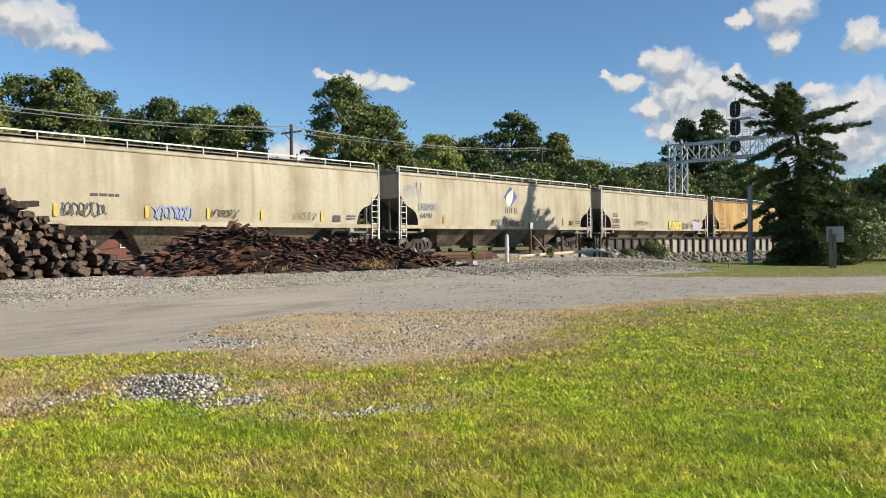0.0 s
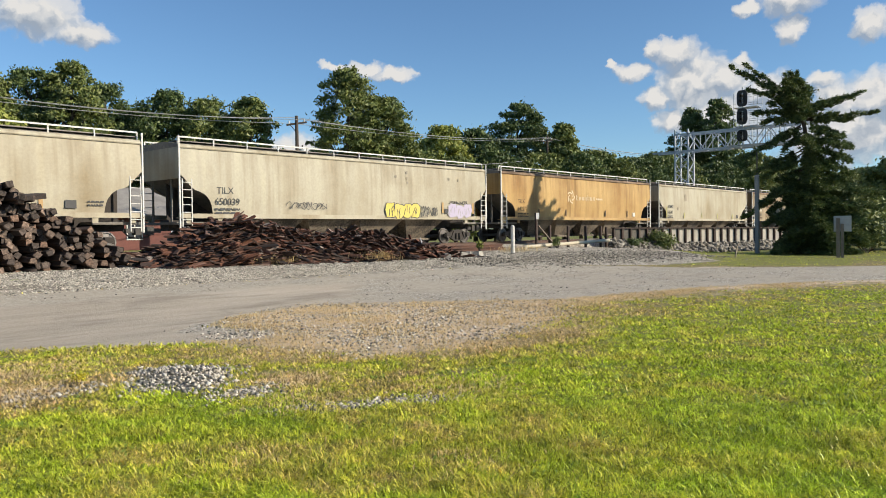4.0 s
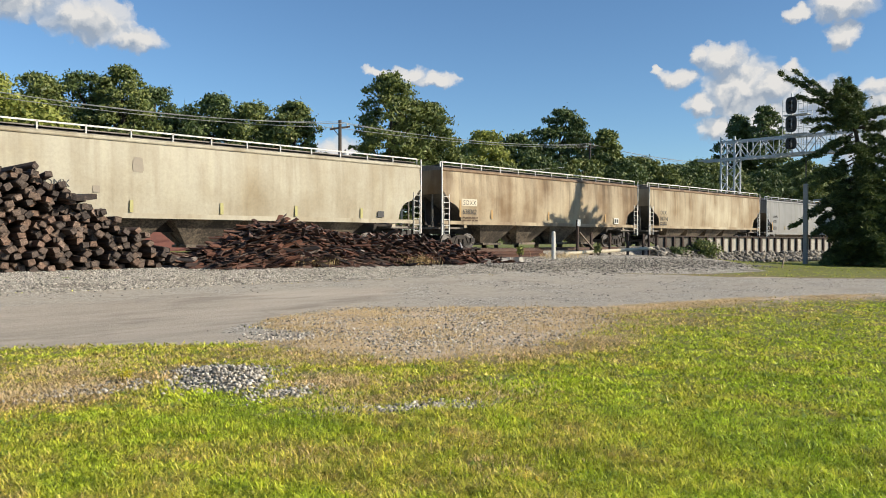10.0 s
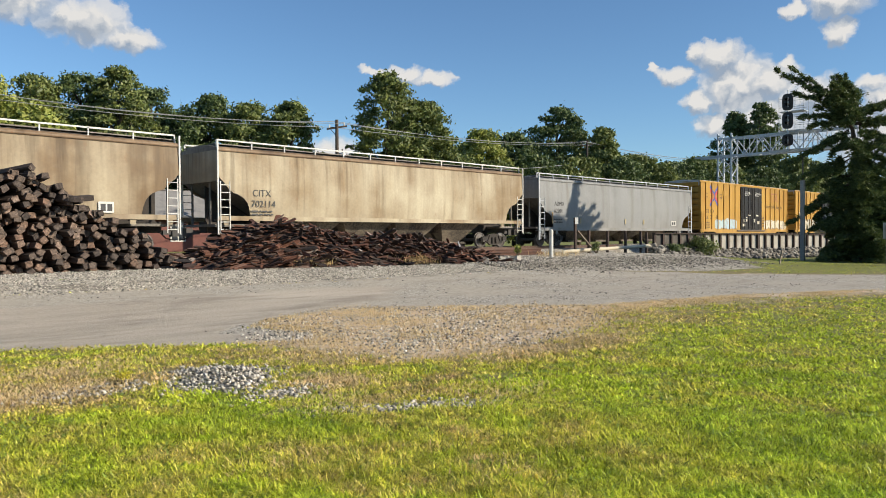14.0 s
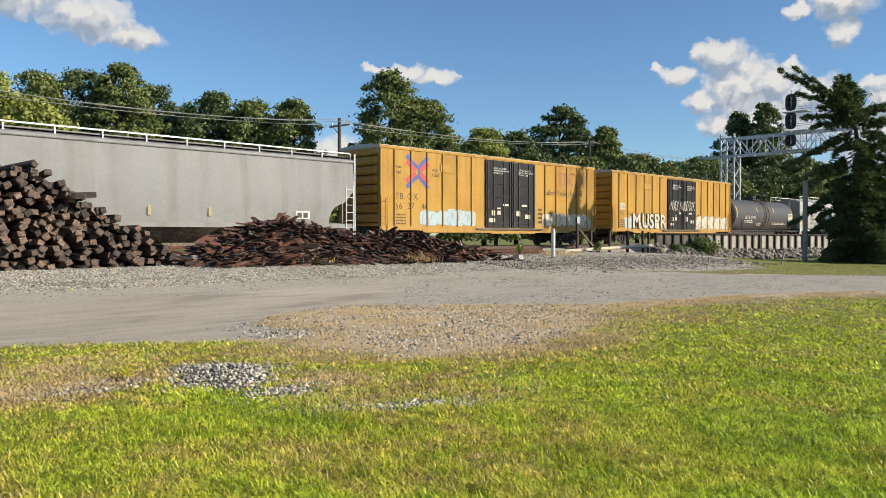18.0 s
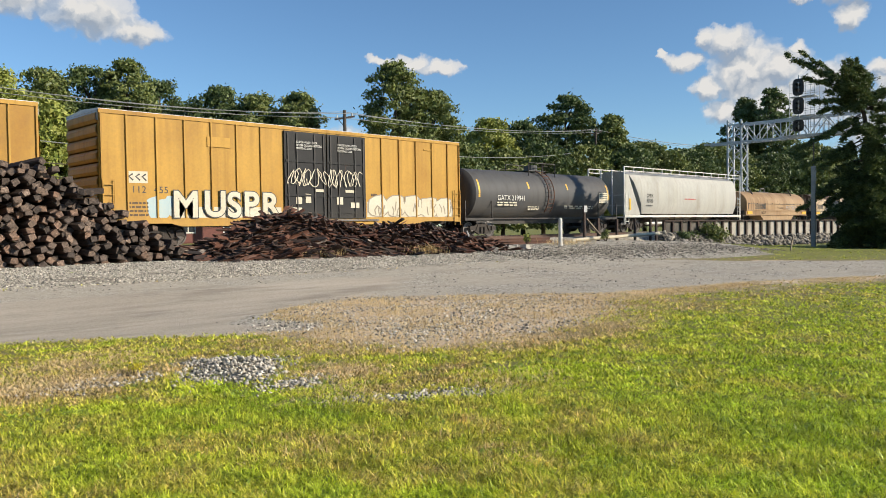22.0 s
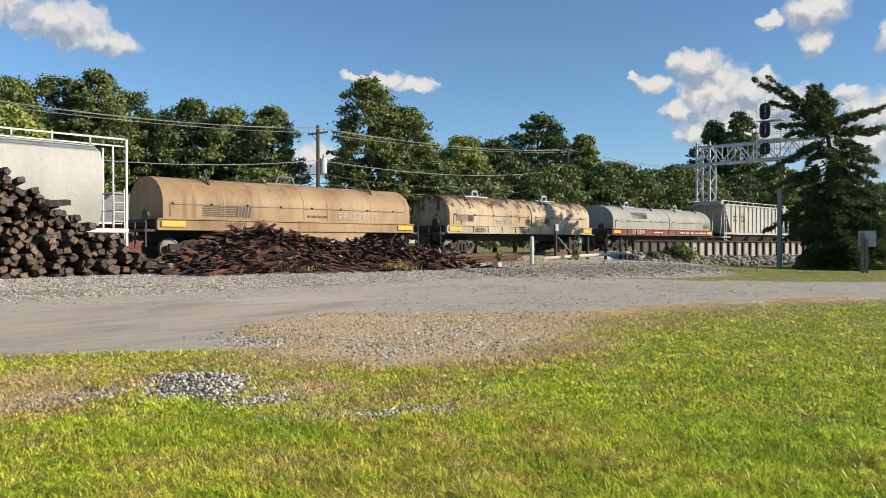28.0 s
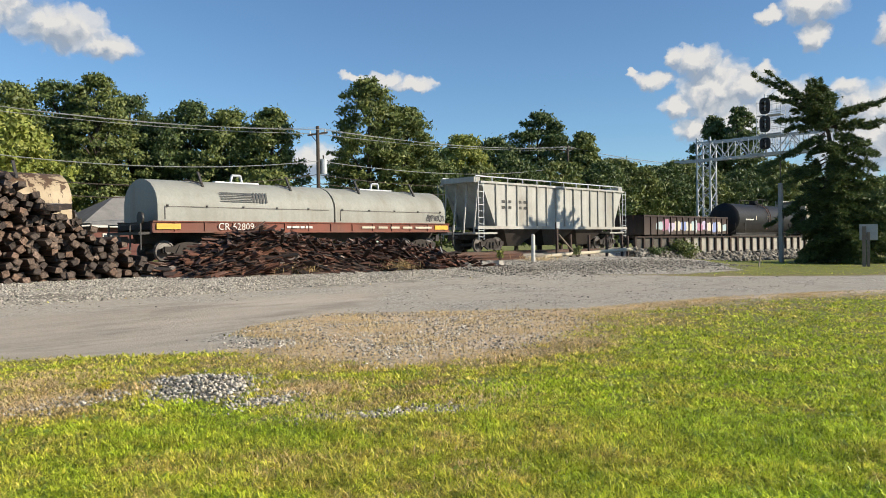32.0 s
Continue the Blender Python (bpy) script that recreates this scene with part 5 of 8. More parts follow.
    flat(h, "consist_plate", 16.5, 17.25, 1.36, 1.72, WHITE, Y)
    for q in (16.58, 16.9):
        flat(h, "consist_plate", q, q + 0.24, 1.42, 1.64, SP_BLACK, Y - 0.004)
    strips(h, (1.35,), 1.75, Y, SP_ORANGE, 0.7)
    strips(h, (4.4, 9.9, 12.4), 1.6, Y, spray("faint_yellow", (0.40, 0.32, 0.16)), 0.35)
    # boxcars
    Yb = -1.556
    cx, cz = 2.58, 3.86
    for s in (-1, 1):
        for q in (-1, 1):
            gg, gr = G(), G()
            Yb -= 0.0006
            ribbon(gg, [(cx + s * 0.10, cz + q * 0.22), (cx + s * 0.76, cz + q * 0.80)], 0.24, Yb - 0.002)
            part("emblem_arm", gg, BLUEP, b1)
            ribbon(gr, [(cx + s * 0.16, cz + q * 0.06), (cx + s * 0.76, cz + q * 0.50)], 0.26, Yb - 0.004)
            part("emblem_arm", gr, REDP, b1)
    Yb = -1.558
    gg = G()
    ribbon(gg, [(cx - 0.16, cz + 0.36), (cx + 0.06, cz + 0.18), (cx + 0.12, cz), (cx + 0.06, cz - 0.18), (cx - 0.16, cz - 0.36)], 0.15, Yb - 0.007)
    part("emblem_arc", gg, BLUEP, b1)
    lettering("next\nload", 0.27, BROWNINK, b1, 0.98, 3.98, Yb)
    lettering("any\nroad", 0.27, BROWNINK, b1, 3.62, 3.96, Yb)
    lettering("TB", 0.46, BROWNINK, b1, 1.02, 2.44, Yb, 1.15)
    lettering("OX", 0.46, BROWNINK, b1, 1.85, 2.44, Yb, 1.15)
    lettering("66", 0.46, BROWNINK, b1, 1.02, 1.96, Yb, 1.15)
    lettering("27", 0.46, BROWNINK, b1, 1.85, 1.96, Yb, 1.15)
    lettering("46", 0.46, BROWNINK, b1, 2.85, 1.96, Yb, 1.15)
    lettering("Railcar Pooling Experts", 0.44, BROWNINK, b1, 13.15, 3.10, Yb)
    gg = G()
    ribbon(gg, [(14.5, 4.45), (16.1, 4.45)], 0.11, Yb)
    ribbon(gg, [(14.85, 4.45), (14.85, 3.75)], 0.12, Yb - 0.001)
    ribbon(gg, [(15.35, 4.45), (15.35, 3.75)], 0.12, Yb - 0.001)
    ribbon(gg, [(15.6, 4.4), (16.2, 3.75)], 0.12, Yb - 0.001)
    ribbon(gg, [(16.15, 4.4), (15.6, 3.75)], 0.12, Yb - 0.002)
    part("emblem", gg, spray("faded_red_brown", (0.34, 0.13, 0.05)), b1)
    patch(b1, 2.8, 6.9, 1.15, 2.0, SP_SKY, Yb + 0.001, 71, 8)
    bubbles(b1, 3.0, 6.8, 1.15, 1.95, 4, SP_SKY, SP_DUST, Yb - 0.004, 72)
    bubbles(b1, 13.0, 18.0, 1.15, 2.0, 5, SP_WHITE, STAIN, Yb - 0.002, 73)
    patch(b1, 16.6, 18.2, 1.12, 1.75, SP_WHITE, Yb + 0.001, 74, 3)
    Yd = -1.665
    for bc in (b1, b2):
        for x in (8.35, 10.6):
            lettering("CLOSE AND LOCK\nBOTH DOORS BEFORE\nMOVING CAR", 0.135, WHITE, bc, x - 0.05, 4.36, Yd - 0.055)
        bars(bc, 0.98, 1.75, 1.15, 1.75, BROWNINK, Yb, 4, 76)
        bars(bc, 12.6, 13.0, 1.3, 2.3, BROWNINK, Yb, 4, 77)
        part("defect_card_holder", G().box(16.1, 16.9, Yb - 0.04, Yb, 4.5, 4.56), BOXY, bc)
        part("tack_board", G().box(4.2, 5.2, Yb - 0.035, Yb, 3.95, 4.35), BOXY, bc)
    for x, z, wd, hh in ((8.2, 1.75, 0.3, 0.3), (8.7, 1.8, 0.28, 0.4), (10.4, 1.75, 0.35, 0.35), (11.2, 1.6, 0.5, 0.25), (8.0, 1.35, 0.5, 0.25), (10.9, 2.3, 0.5, 0.12), (9.2, 2.3, 0.5, 0.12)):
        flat(b1, "paper_label", x, x + wd, z, z + hh, SP_WHITE, Yd)
        flat(b2, "paper_label", x + 0.1, x + 0.1 + wd, z - 0.05, z - 0.05 + hh, SP_WHITE, Yd)
    scrawl(b2, 7.9, 9.9, 2.45, 3.3, SP_WHITE, Yd - 0.06, 81, 0.035, 5)
    scrawl(b2, 10.0, 11.8, 2.45, 3.3, SP_WHITE, Yd - 0.06, 82, 0.035, 5)
    flat(b2, "white_panel", 0.98, 1.75, 2.42, 2.86, SP_WHITE, Yb)
    gg = G()
    for x in (1.02, 1.28, 1.52):
        ribbon(gg, [(x + 0.17, 2.76), (x + 0.02, 2.66), (x + 0.18, 2.52)], 0.06, Yb - 0.006)
    part("wordmark", gg, INK, b2)
    lettering("112", 0.36, INK, b2, 1.12, 2.06, Yb, 1.1)
    lettering("455", 0.36, INK, b2, 1.98, 2.06, Yb, 1.1)
    patch(b2, 1.8, 2.9, 1.1, 1.95, SP_SKY, Yb, 83, 3)
    flat(b2, "graffiti", 2.65, 7.6, 1.12, 1.55, SP_WHITE, Yb)
    pitch = (0.0, 1.30, 2.32, 3.06, 3.92)
    fat_letters("MUSPR", 1.42, SP_BLACK, b2, 2.66, 1.16, Yb - 0.075, 0.075, pitch)
    fat_letters("MUSPR", 1.42, SP_WHITE, b2, 2.66, 1.16, Yb - 0.085, 0.035, pitch, "fat white graffiti letter with black edges")
    flat(b2, "graffiti", 12.35, 18.0, 1.12, 1.85, SP_WHITE, Yb)
    bubbles(b2, 12.5, 18.1, 1.12, 2.15, 5, SP_WHITE, STAIN, Yb - 0.02, 84)
    # tank car
    Yt = -1.475
    lettering("GATX 219941", 0.42, WHITE, tk, 2.3, 2.06, Yt)
    bars(tk, 2.35, 4.1, 1.72, 2.0, SP_WHITE, Yt + 0.06, 2, 91)
    bars(tk, 5.25, 6.3, 1.5, 1.85, SP_WHITE, Yt + 0.20, 4, 92)
    bars(tk, 8.8, 11.9, 1.6, 1.95, SP_WHITE, Yt + 0.14, 3, 93)
    flat(tk, "test_panel", 12.5, 13.5, 2.0, 2.68, SP_WHITE, Yt + 0.004)
    for k in range(5):
        flat(tk, "test_line", 12.55, 13.45, 2.06 + 0.12 * k, 2.10 + 0.12 * k, INK, Yt)
    # white hopper
    lettering("GPFX", 0.38, INK, w, 2.82, 2.46, -1.575)
    lettering("10760", 0.38, INK, w, 2.78, 2.10, -1.575)
    bars(w, 8.4, 10.2, 2.36, 2.48, REDP, -1.575, 1, 95)
    bars(w, 2.8, 3.7, 1.8, 1.98, INK, -1.56, 1, 96)
    flat(w, "reflective_strip", 0.56, 0.76, 1.55, 2.35, YELLOW, -1.545)
    # coil cars
    Yk = -1.475
    striped_emblem(k1, 1.95, 4.35, 1.74, 2.18, INK, pose(0, Yk, 0))
    lettering("166219", 0.34, BROWNINK, k1, 2.95, 1.30, -1.575)
    lettering("PROTECT", 0.52, SP_DUST, k1, 9.0, 1.72, Yk, 1.15)
    bars(k1, 7.2, 8.4, 1.75, 1.95, BROWNINK, Yk, 1, 97)
    striped_emblem(k2, 0.75, 2.35, 1.84, 2.18, INK, pose(0, Yk, 0))
    striped_emblem(k2, 8.2, 9.7, 1.84, 2.16, INK, pose(0, Yk, 0))
    lettering("168385", 0.36, INK, k2, 2.2, 1.26, -1.575)
    for x in (4.3, 11.4):
        lettering("PROTECT", 0.34, SP_DUST, k2, x, 1.72, Yk, 1.1)
    th = math.asin((2.66 - 2.246) / (3.36 - 2.246))
    striped_emblem(k3, 3.0, 5.45, -0.24, 0.24, INK, pose(0, -1.46 * math.cos(th) - 0.03, 2.66, -24))
    lettering("CR 628094", 0.40, WHITE, k3, 2.8, 1.28, -1.575, 1.05)
    bars(k3, 6.2, 7.6, 1.3, 1.5, WHITE, -1.575, 1, 98)
    bars(k3, 10.6, 15.5, 1.3, 1.5, SP_WHITE, -1.575, 1, 99)
    scrawl(k3, 15.2, 16.5, 1.72, 2.1, SP_BLACK, Yk, 100, 0.035)
    # ribbed hopper and gondola
    for x in (2.3, 2.9, 3.9, 4.45):
        bars(nn, x, x + 0.34, 2.45, 3.15, INK, -1.507, 2, int(x * 10))
    rng = random.Random(8)
    for k in range(14):
        m = (SP_WHITE, SP_SKY, SP_PINK, SP_LILAC, SP_WHITE, SP_BLUE)[k % 6]
        x = 1.2 + 1.03 * k
        if k > 0:
            patch(gd, x - 0.05, x + 0.85, 1.15, rng.uniform(1.9, 2.25), m, -1.506, 110 + k, 2)
    bars(t2, 2.0, 4.0, 2.2, 2.45, WHITE, Yt, 1, 120)
    strips(t2, (4.6, 7.6, 11.0), 2.5, Yt, SP_WHITE, 0.4)


paint_train()

# ---- woods behind the track ----
def leaf_mat(name, c1, c2, c3, through=0.20):
    """Leaves of three greens, mixed leaf by leaf and branch by branch; some light comes through them."""
    m, nt, b = nodes_of(name)
    gi = add(nt, "NewGeometry")
    pos = tex(nt, add(nt, "TexCoord").outputs["Object"], 0.45, 3)
    f = add(nt, "Math", [(0, gi.outputs["Random Per Island"]), (1, pos)], op="ADD").outputs[0]
    c = ramp(nt, add(nt, "Math", [(0, f), (1, 0.5)], op="MULTIPLY").outputs[0], (0.25, c1), (0.5, c2), (0.75, c3))
    nt.links.new(c, b.inputs["Base Color"])
    b.inputs["Roughness"].default_value = 0.55
    tl = add(nt, "BsdfTranslucent", [("Color", c)])
    mx = add(nt, "MixShader", [(0, through), (1, b.outputs[0]), (2, tl.outputs[0])])
    nt.links.new(mx.outputs[0], nt.nodes["Material Output"].inputs["Surface"])
    return m


LEAF_DARK = leaf_mat("dark_green_leaves", (0.050, 0.080, 0.024), (0.090, 0.130, 0.036), (0.155, 0.195, 0.055))
LEAF_MID = leaf_mat("green_leaves", (0.075, 0.105, 0.026), (0.140, 0.175, 0.042), (0.235, 0.255, 0.070))
LEAF_LIGHT = leaf_mat("yellow_green_leaves", (0.14, 0.175, 0.03), (0.25, 0.285, 0.05), (0.38, 0.38, 0.09))
NEEDLE = leaf_mat("pine_needles", (0.036, 0.062, 0.019), (0.070, 0.108, 0.032), (0.165, 0.195, 0.055), 0.22)
BARK = plain("bark", (0.10, 0.075, 0.055), (0.05, 0.038, 0.028), 6, 0.9, 0, 0.8, stretch=(1, 1, 0.3))


def leaves(points, out, size, rng):
    """Small bent leaf clumps, one at each point, turned by chance."""
    n = len(points)
    p = np.asarray(points)
    nn = out + 0.6 * rng.normal(size=(n, 3))
    nn /= np.linalg.norm(nn, axis=1)[:, None] + 1e-9
    d = np.cross(nn, rng.normal(size=(n, 3)))
    d /= np.linalg.norm(d, axis=1)[:, None] + 1e-9
    e = np.cross(nn, d)
    s = (size * rng.uniform(0.6, 1.3, n))[:, None]
    v = np.stack([p - d * s * 0.5, p + e * s * 0.38 + nn * s * 0.12, p + d * s * 0.6, p - e * s * 0.38 + nn * s * 0.12], 1).reshape(-1, 3)
    f = np.arange(4 * n).reshape(-1, 4)
    return v, f


def sprays(points, out, size, rng):
    """Small pointed leaf sprays, one at each place, most of them facing outwards."""
    n = len(points)
    p = np.asarray(points)
    nn = out + 0.75 * rng.normal(size=(n, 3))
    nn /= np.linalg.norm(nn, axis=1)[:, None] + 1e-9
    d = np.cross(nn, rng.normal(size=(n, 3)))
    d /= np.linalg.norm(d, axis=1)[:, None] + 1e-9
    e = np.cross(nn, d)
    s = (size * rng.uniform(0.5, 1.35, n))[:, None]
    v = np.stack([p - d * s * 0.3 - e * s * 0.36, p - d * s * 0.3 + e * s * 0.36, p + d * s * 0.75], 1).reshape(-1, 3)
    return v, np.arange(3 * n).reshape(-1, 3)


def quads_mesh(name, v, f, mat):
    me = bpy.data.meshes.new(name)
    me.vertices.add(len(v))
    me.vertices.foreach_set("co", np.asarray(v, np.float32).ravel())
    k = f.shape[1]
    me.loops.add(f.size)
    me.loops.foreach_set("vertex_index", f.astype(np.int32).ravel())
    me.polygons.add(len(f))
    me.polygons.foreach_set("loop_start", np.arange(0, f.size, k, dtype=np.int32))
    me.materials.append(mat)
    me.update(calc_edges=True)
    me.validate()
    return me


def crown_points(rng, blobs, count):
    """Places on the rims of many overlapping lobes (x, y, z, r, squash), and the way out of the lobe at each."""
    b = np.asarray(blobs)
    w = b[:, 3] ** 2
    pick = rng.choice(len(b), count, p=w / w.sum())
    d = rng.normal(size=(count, 3))
    d[:, 2] = np.where(d[:, 2] < -0.4, -d[:, 2] * 0.6, d[:, 2])
    d /= np.linalg.norm(d, axis=1)[:, None]
    # ragged rims: each lobe bulges into a few twigs
    wob = 1 + 0.22 * np.sin(7 * d[:, 0] + pick) * np.sin(6 * d[:, 1] + 2.1 * pick) + 0.14 * np.sin(13 * d[:, 2] + pick * 1.3)
    r = b[pick, 3] * (1.15 - 0.6 * rng.uniform(0, 1, count)) * wob
    loose = rng.uniform(0, 1, count) < 0.14
    r = np.where(loose, r * rng.uniform(1.05, 1.7, count), r)
    q = b[pick, :3] + d * r[:, None] * np.stack([np.ones(count), np.ones(count), b[pick, 4]], 1)
    return q, d


def tree(x, y, base, top, width, mat, seed, label, count=6000, size=0.55, trunk_share=0.25, lean=0.0, shape="round"):
    rng = np.random.default_rng(seed)
    t = thing("tree", label, "tree", "trees behind the track", pose(x, y, base))
    H = top - base
    g = G()
    r0 = 0.018 * H + 0.08
    g.tube((0, 0, -0.3), (lean * 0.3, 0, H * 0.5), r0, 10, r0 * 0.55)
    g.tube((lean * 0.3, 0, H * 0.5), (lean, 0, H * 0.86), r0 * 0.55, 8, r0 * 0.15)
    blobs = []
    n = 300
    for k in range(n):
        u = trunk_share + (1 - trunk_share) * (k + rng.uniform(0, 1)) / n
        h = (u - trunk_share) / (1 - trunk_share)
        if shape == "round":
            spread = math.sin(math.pi * min(1, max(0.06, h * 0.86 + 0.12))) ** 0.7
        else:
            spread = (1 - h) ** 0.6 * 0.95 + 0.06
        a, q = rng.uniform(0, 2 * math.pi), width / 2 * spread * rng.uniform(0.20, 1.0) ** 0.6
        q *= 0.86 + 0.22 * math.sin(3 * a + seed) * math.sin(9 * h + seed)
        r = (0.26 + 0.048 * width) * rng.uniform(0.5, 1.35) * (0.7 + 0.4 * spread)
        c = (lean * u + q * math.cos(a), q * math.sin(a), min(H * u, H - r * 0.8), r, rng.uniform(0.6, 0.95))
        blobs.append(c)
        if k % 14 == 0:
            g.tube((lean * u * 0.7, 0, H * max(0.15, u - 0.16)), c[:3], r0 * 0.32, 6, r0 * 0.08)
    part("trunk", g, BARK, t)
    v, f = sprays(*crown_points(rng, blobs, count), size, rng)
    part("crown", quads_mesh("crown", v, f, mat), None, t)
    return t


def at_heading(deg, dist):
    return dist * math.sin(radians(deg)), dist * math.cos(radians(deg))


def woods():
    rows = [  # heading, distance, top's angle above the eye, width, leaf, seed
        (14.3, 66, 10.8, 9, LEAF_LIGHT, 1), (17.4, 63, 8.8, 8, LEAF_LIGHT, 31), (17.6, 84, 10.6, 12, LEAF_MID, 2), (20.4, 86, 10.9, 12, LEAF_DARK, 3), (22.8, 82, 11.6, 9, LEAF_MID, 4), (24.9, 88, 10.3, 10, LEAF_DARK, 5),
        (27.2, 90, 8.8, 9, LEAF_DARK, 32), (28.8, 84, 10.1, 10, LEAF_DARK, 6), (31.6, 82, 9.6, 11, LEAF_MID, 7), (34.4, 80, 9.8, 8.5, LEAF_MID, 8), (41.6, 76, 12.0, 9.2, LEAF_MID, 9), (44.3, 77, 10.0, 8.6, LEAF_MID, 10),
        (48.6, 88, 7.9, 9, LEAF_LIGHT, 11), (51.0, 100, 7.6, 10, LEAF_DARK, 12), (54.2, 104, 9.4, 12, LEAF_DARK, 13), (57.6, 100, 7.8, 6.5, LEAF_MID, 14), (59.8, 112, 5.8, 12, LEAF_MID, 15),
        (62.2, 116, 5.2, 13, LEAF_DARK, 16), (64.3, 118, 5.5, 12, LEAF_MID, 17), (66.6, 132, 8.5, 8, LEAF_DARK, 18), (68.3, 130, 9.0, 9, LEAF_DARK, 34), (70.6, 120, 5.2, 11, LEAF_MID, 19), (72.2, 130, 4.6, 13, LEAF_DARK, 20),
        (75.3, 150, 3.6, 14, LEAF_DARK, 21), (77.4, 150, 3.8, 12, LEAF_MID, 22), (79.5, 95, 4.6, 8, LEAF_MID, 33), (46.8, 92, 6.6, 10, LEAF_DARK, 23), (8.0, 70, 9.1, 12, LEAF_DARK, 25)]
    for h, d, a, w, m, s in rows:
        x, y = at_heading(h, d)
        tree(x, y, 0.5, 1.6 + d * math.tan(radians(a)), w, m, s, "tall leafy tree in full summer green", count=24000, size=0.31 if d < 95 else 0.38, trunk_share=0.12)
    low = [(10, 64, 5.0), (14.5, 70, 5.5), (19, 94, 6.0), (26.5, 94, 6.2), (30.5, 94, 6.0), (34, 74, 5.4), (36.4, 84, 2.6), (39.2, 84, 2.6), (46.5, 78, 6.2), (49.5, 84, 5.6), (52.5, 88, 6.0), (55.8, 92, 5.8), (58.8, 96, 5.6), (61.2, 100, 5.2), (63.5, 104, 5.0), (66, 108, 4.8), (68.4, 112, 4.6), (71, 116, 4.2), (73.6, 120, 4.0), (76.5, 126, 3.6)]
    for k, (h, d, a) in enumerate(low):
        x, y = at_heading(h, d)
        tree(x, y, 0.5, 1.6 + d * math.tan(radians(a)), 9.5, (LEAF_DARK, LEAF_MID, LEAF_DARK, LEAF_MID)[k % 4], 60 + k, "low bushy tree in the hedge behind the track", count=12000, size=0.34, trunk_share=0.06)


woods()

# ---- track ----
def lay_track():
    track = thing("railway_track", "straight railway track with rusty rails on wooden ties", "railway track")
    track["kind"] = "structure"
    prof = [(-0.07, 0.0), (0.07, 0.0), (0.07, 0.012), (0.012, 0.03), (0.012, 0.125), (0.036, 0.135), (0.036, 0.17), (-0.036, 0.17), (-0.036, 0.135), (-0.012, 0.125), (-0.012, 0.03), (-0.07, 0.012)]
    for y in (-0.7535, 0.7535):
        g = G().prism([(TRACK_Y + y + a, RAIL_Z - 0.17 + b) for a, b in prof], "x", -200, 420)
        g.box(-200, 420, TRACK_Y + y - 0.030, TRACK_Y + y + 0.030, RAIL_Z - 0.0005, RAIL_Z + 0.001, 1)
        part("rail", g, [RAIL, TREAD], track)
    me = G().box(-0.115, 0.115, -1.3, 1.3, -0.17, 0.0).mesh("sleeper", TIE)
    for k in range(190):
        part("sleeper", me, None, track, at=pose(2.0 + 0.55 * k, TRACK_Y, RAIL_Z - 0.172, 0, 0, random.uniform(-1.5, 1.5)))


def tie_material():
    """Old creosoted timber: nearly black flanks, paler split ends, each tie a little different."""
    m, nt, b = nodes_of("old_tie_timber")
    v = coords(nt)
    oi = add(nt, "ObjectInfo").outputs["Random"]
    grain = tex(nt, add(nt, "VectorMath", [(0, v), (1, (14, 1.2, 14))], op="MULTIPLY").outputs[0], 2.0, 6, 0.7)
    fine = tex(nt, v, 17, 6, 0.75)
    side = ramp(nt, grain, (0.35, (0.026, 0.019, 0.015)), (0.65, (0.11, 0.075, 0.055)))
    end = ramp(nt, fine, (0.32, (0.030, 0.024, 0.021)), (0.50, (0.105, 0.082, 0.068)), (0.62, (0.17, 0.135, 0.112)), (0.78, (0.40, 0.34, 0.29)))
    ny = add(nt, "SeparateXYZ", [(0, add(nt, "TexCoord").outputs["Normal"])]).outputs[1]
    ny = add(nt, "Math", [(0, ny)], op="ABSOLUTE").outputs[0]
    c = mixc(nt, ramp(nt, ny, (0.6, (0, 0, 0)), (0.8, (1, 1, 1))), side, end)
    tone = ramp(nt, oi, (0.0, (0.42, 0.40, 0.39)), (0.45, (0.85, 0.80, 0.76)), (0.75, (1.2, 1.05, 0.92)), (0.9, (1.45, 1.1, 0.88)), (1.0, (1.9, 1.75, 1.6)))
    nt.links.new(mixc(nt, 1.0, c, tone, "MULTIPLY"), b.inputs["Base Color"])
    b.inputs["Roughness"].default_value = 0.9
    bump(nt, b, grain, 0.6, 0.01)
    return m


TIE = tie_material()


def tie_mesh(seed):
    """One squared timber with worn, slightly uneven arrises and ends."""
    rng = random.Random(seed)
    bm = bmesh.new()
    bmesh.ops.create_cube(bm, size=1.0, matrix=Matrix.Diagonal((0.205, 2.6, 0.18, 1)))
    bmesh.ops.bevel(bm, geom=bm.edges[:], offset=0.026, segments=1, affect="EDGES")
    for v in bm.verts:
        v.co += Vector((rng.uniform(-0.012, 0.012), rng.uniform(-0.03, 0.03), rng.uniform(-0.012, 0.012)))
    me = bpy.data.meshes.new("railroad_tie")
    bm.to_mesh(me)
    bm.free()
    me.materials.append(TIE)
    return me


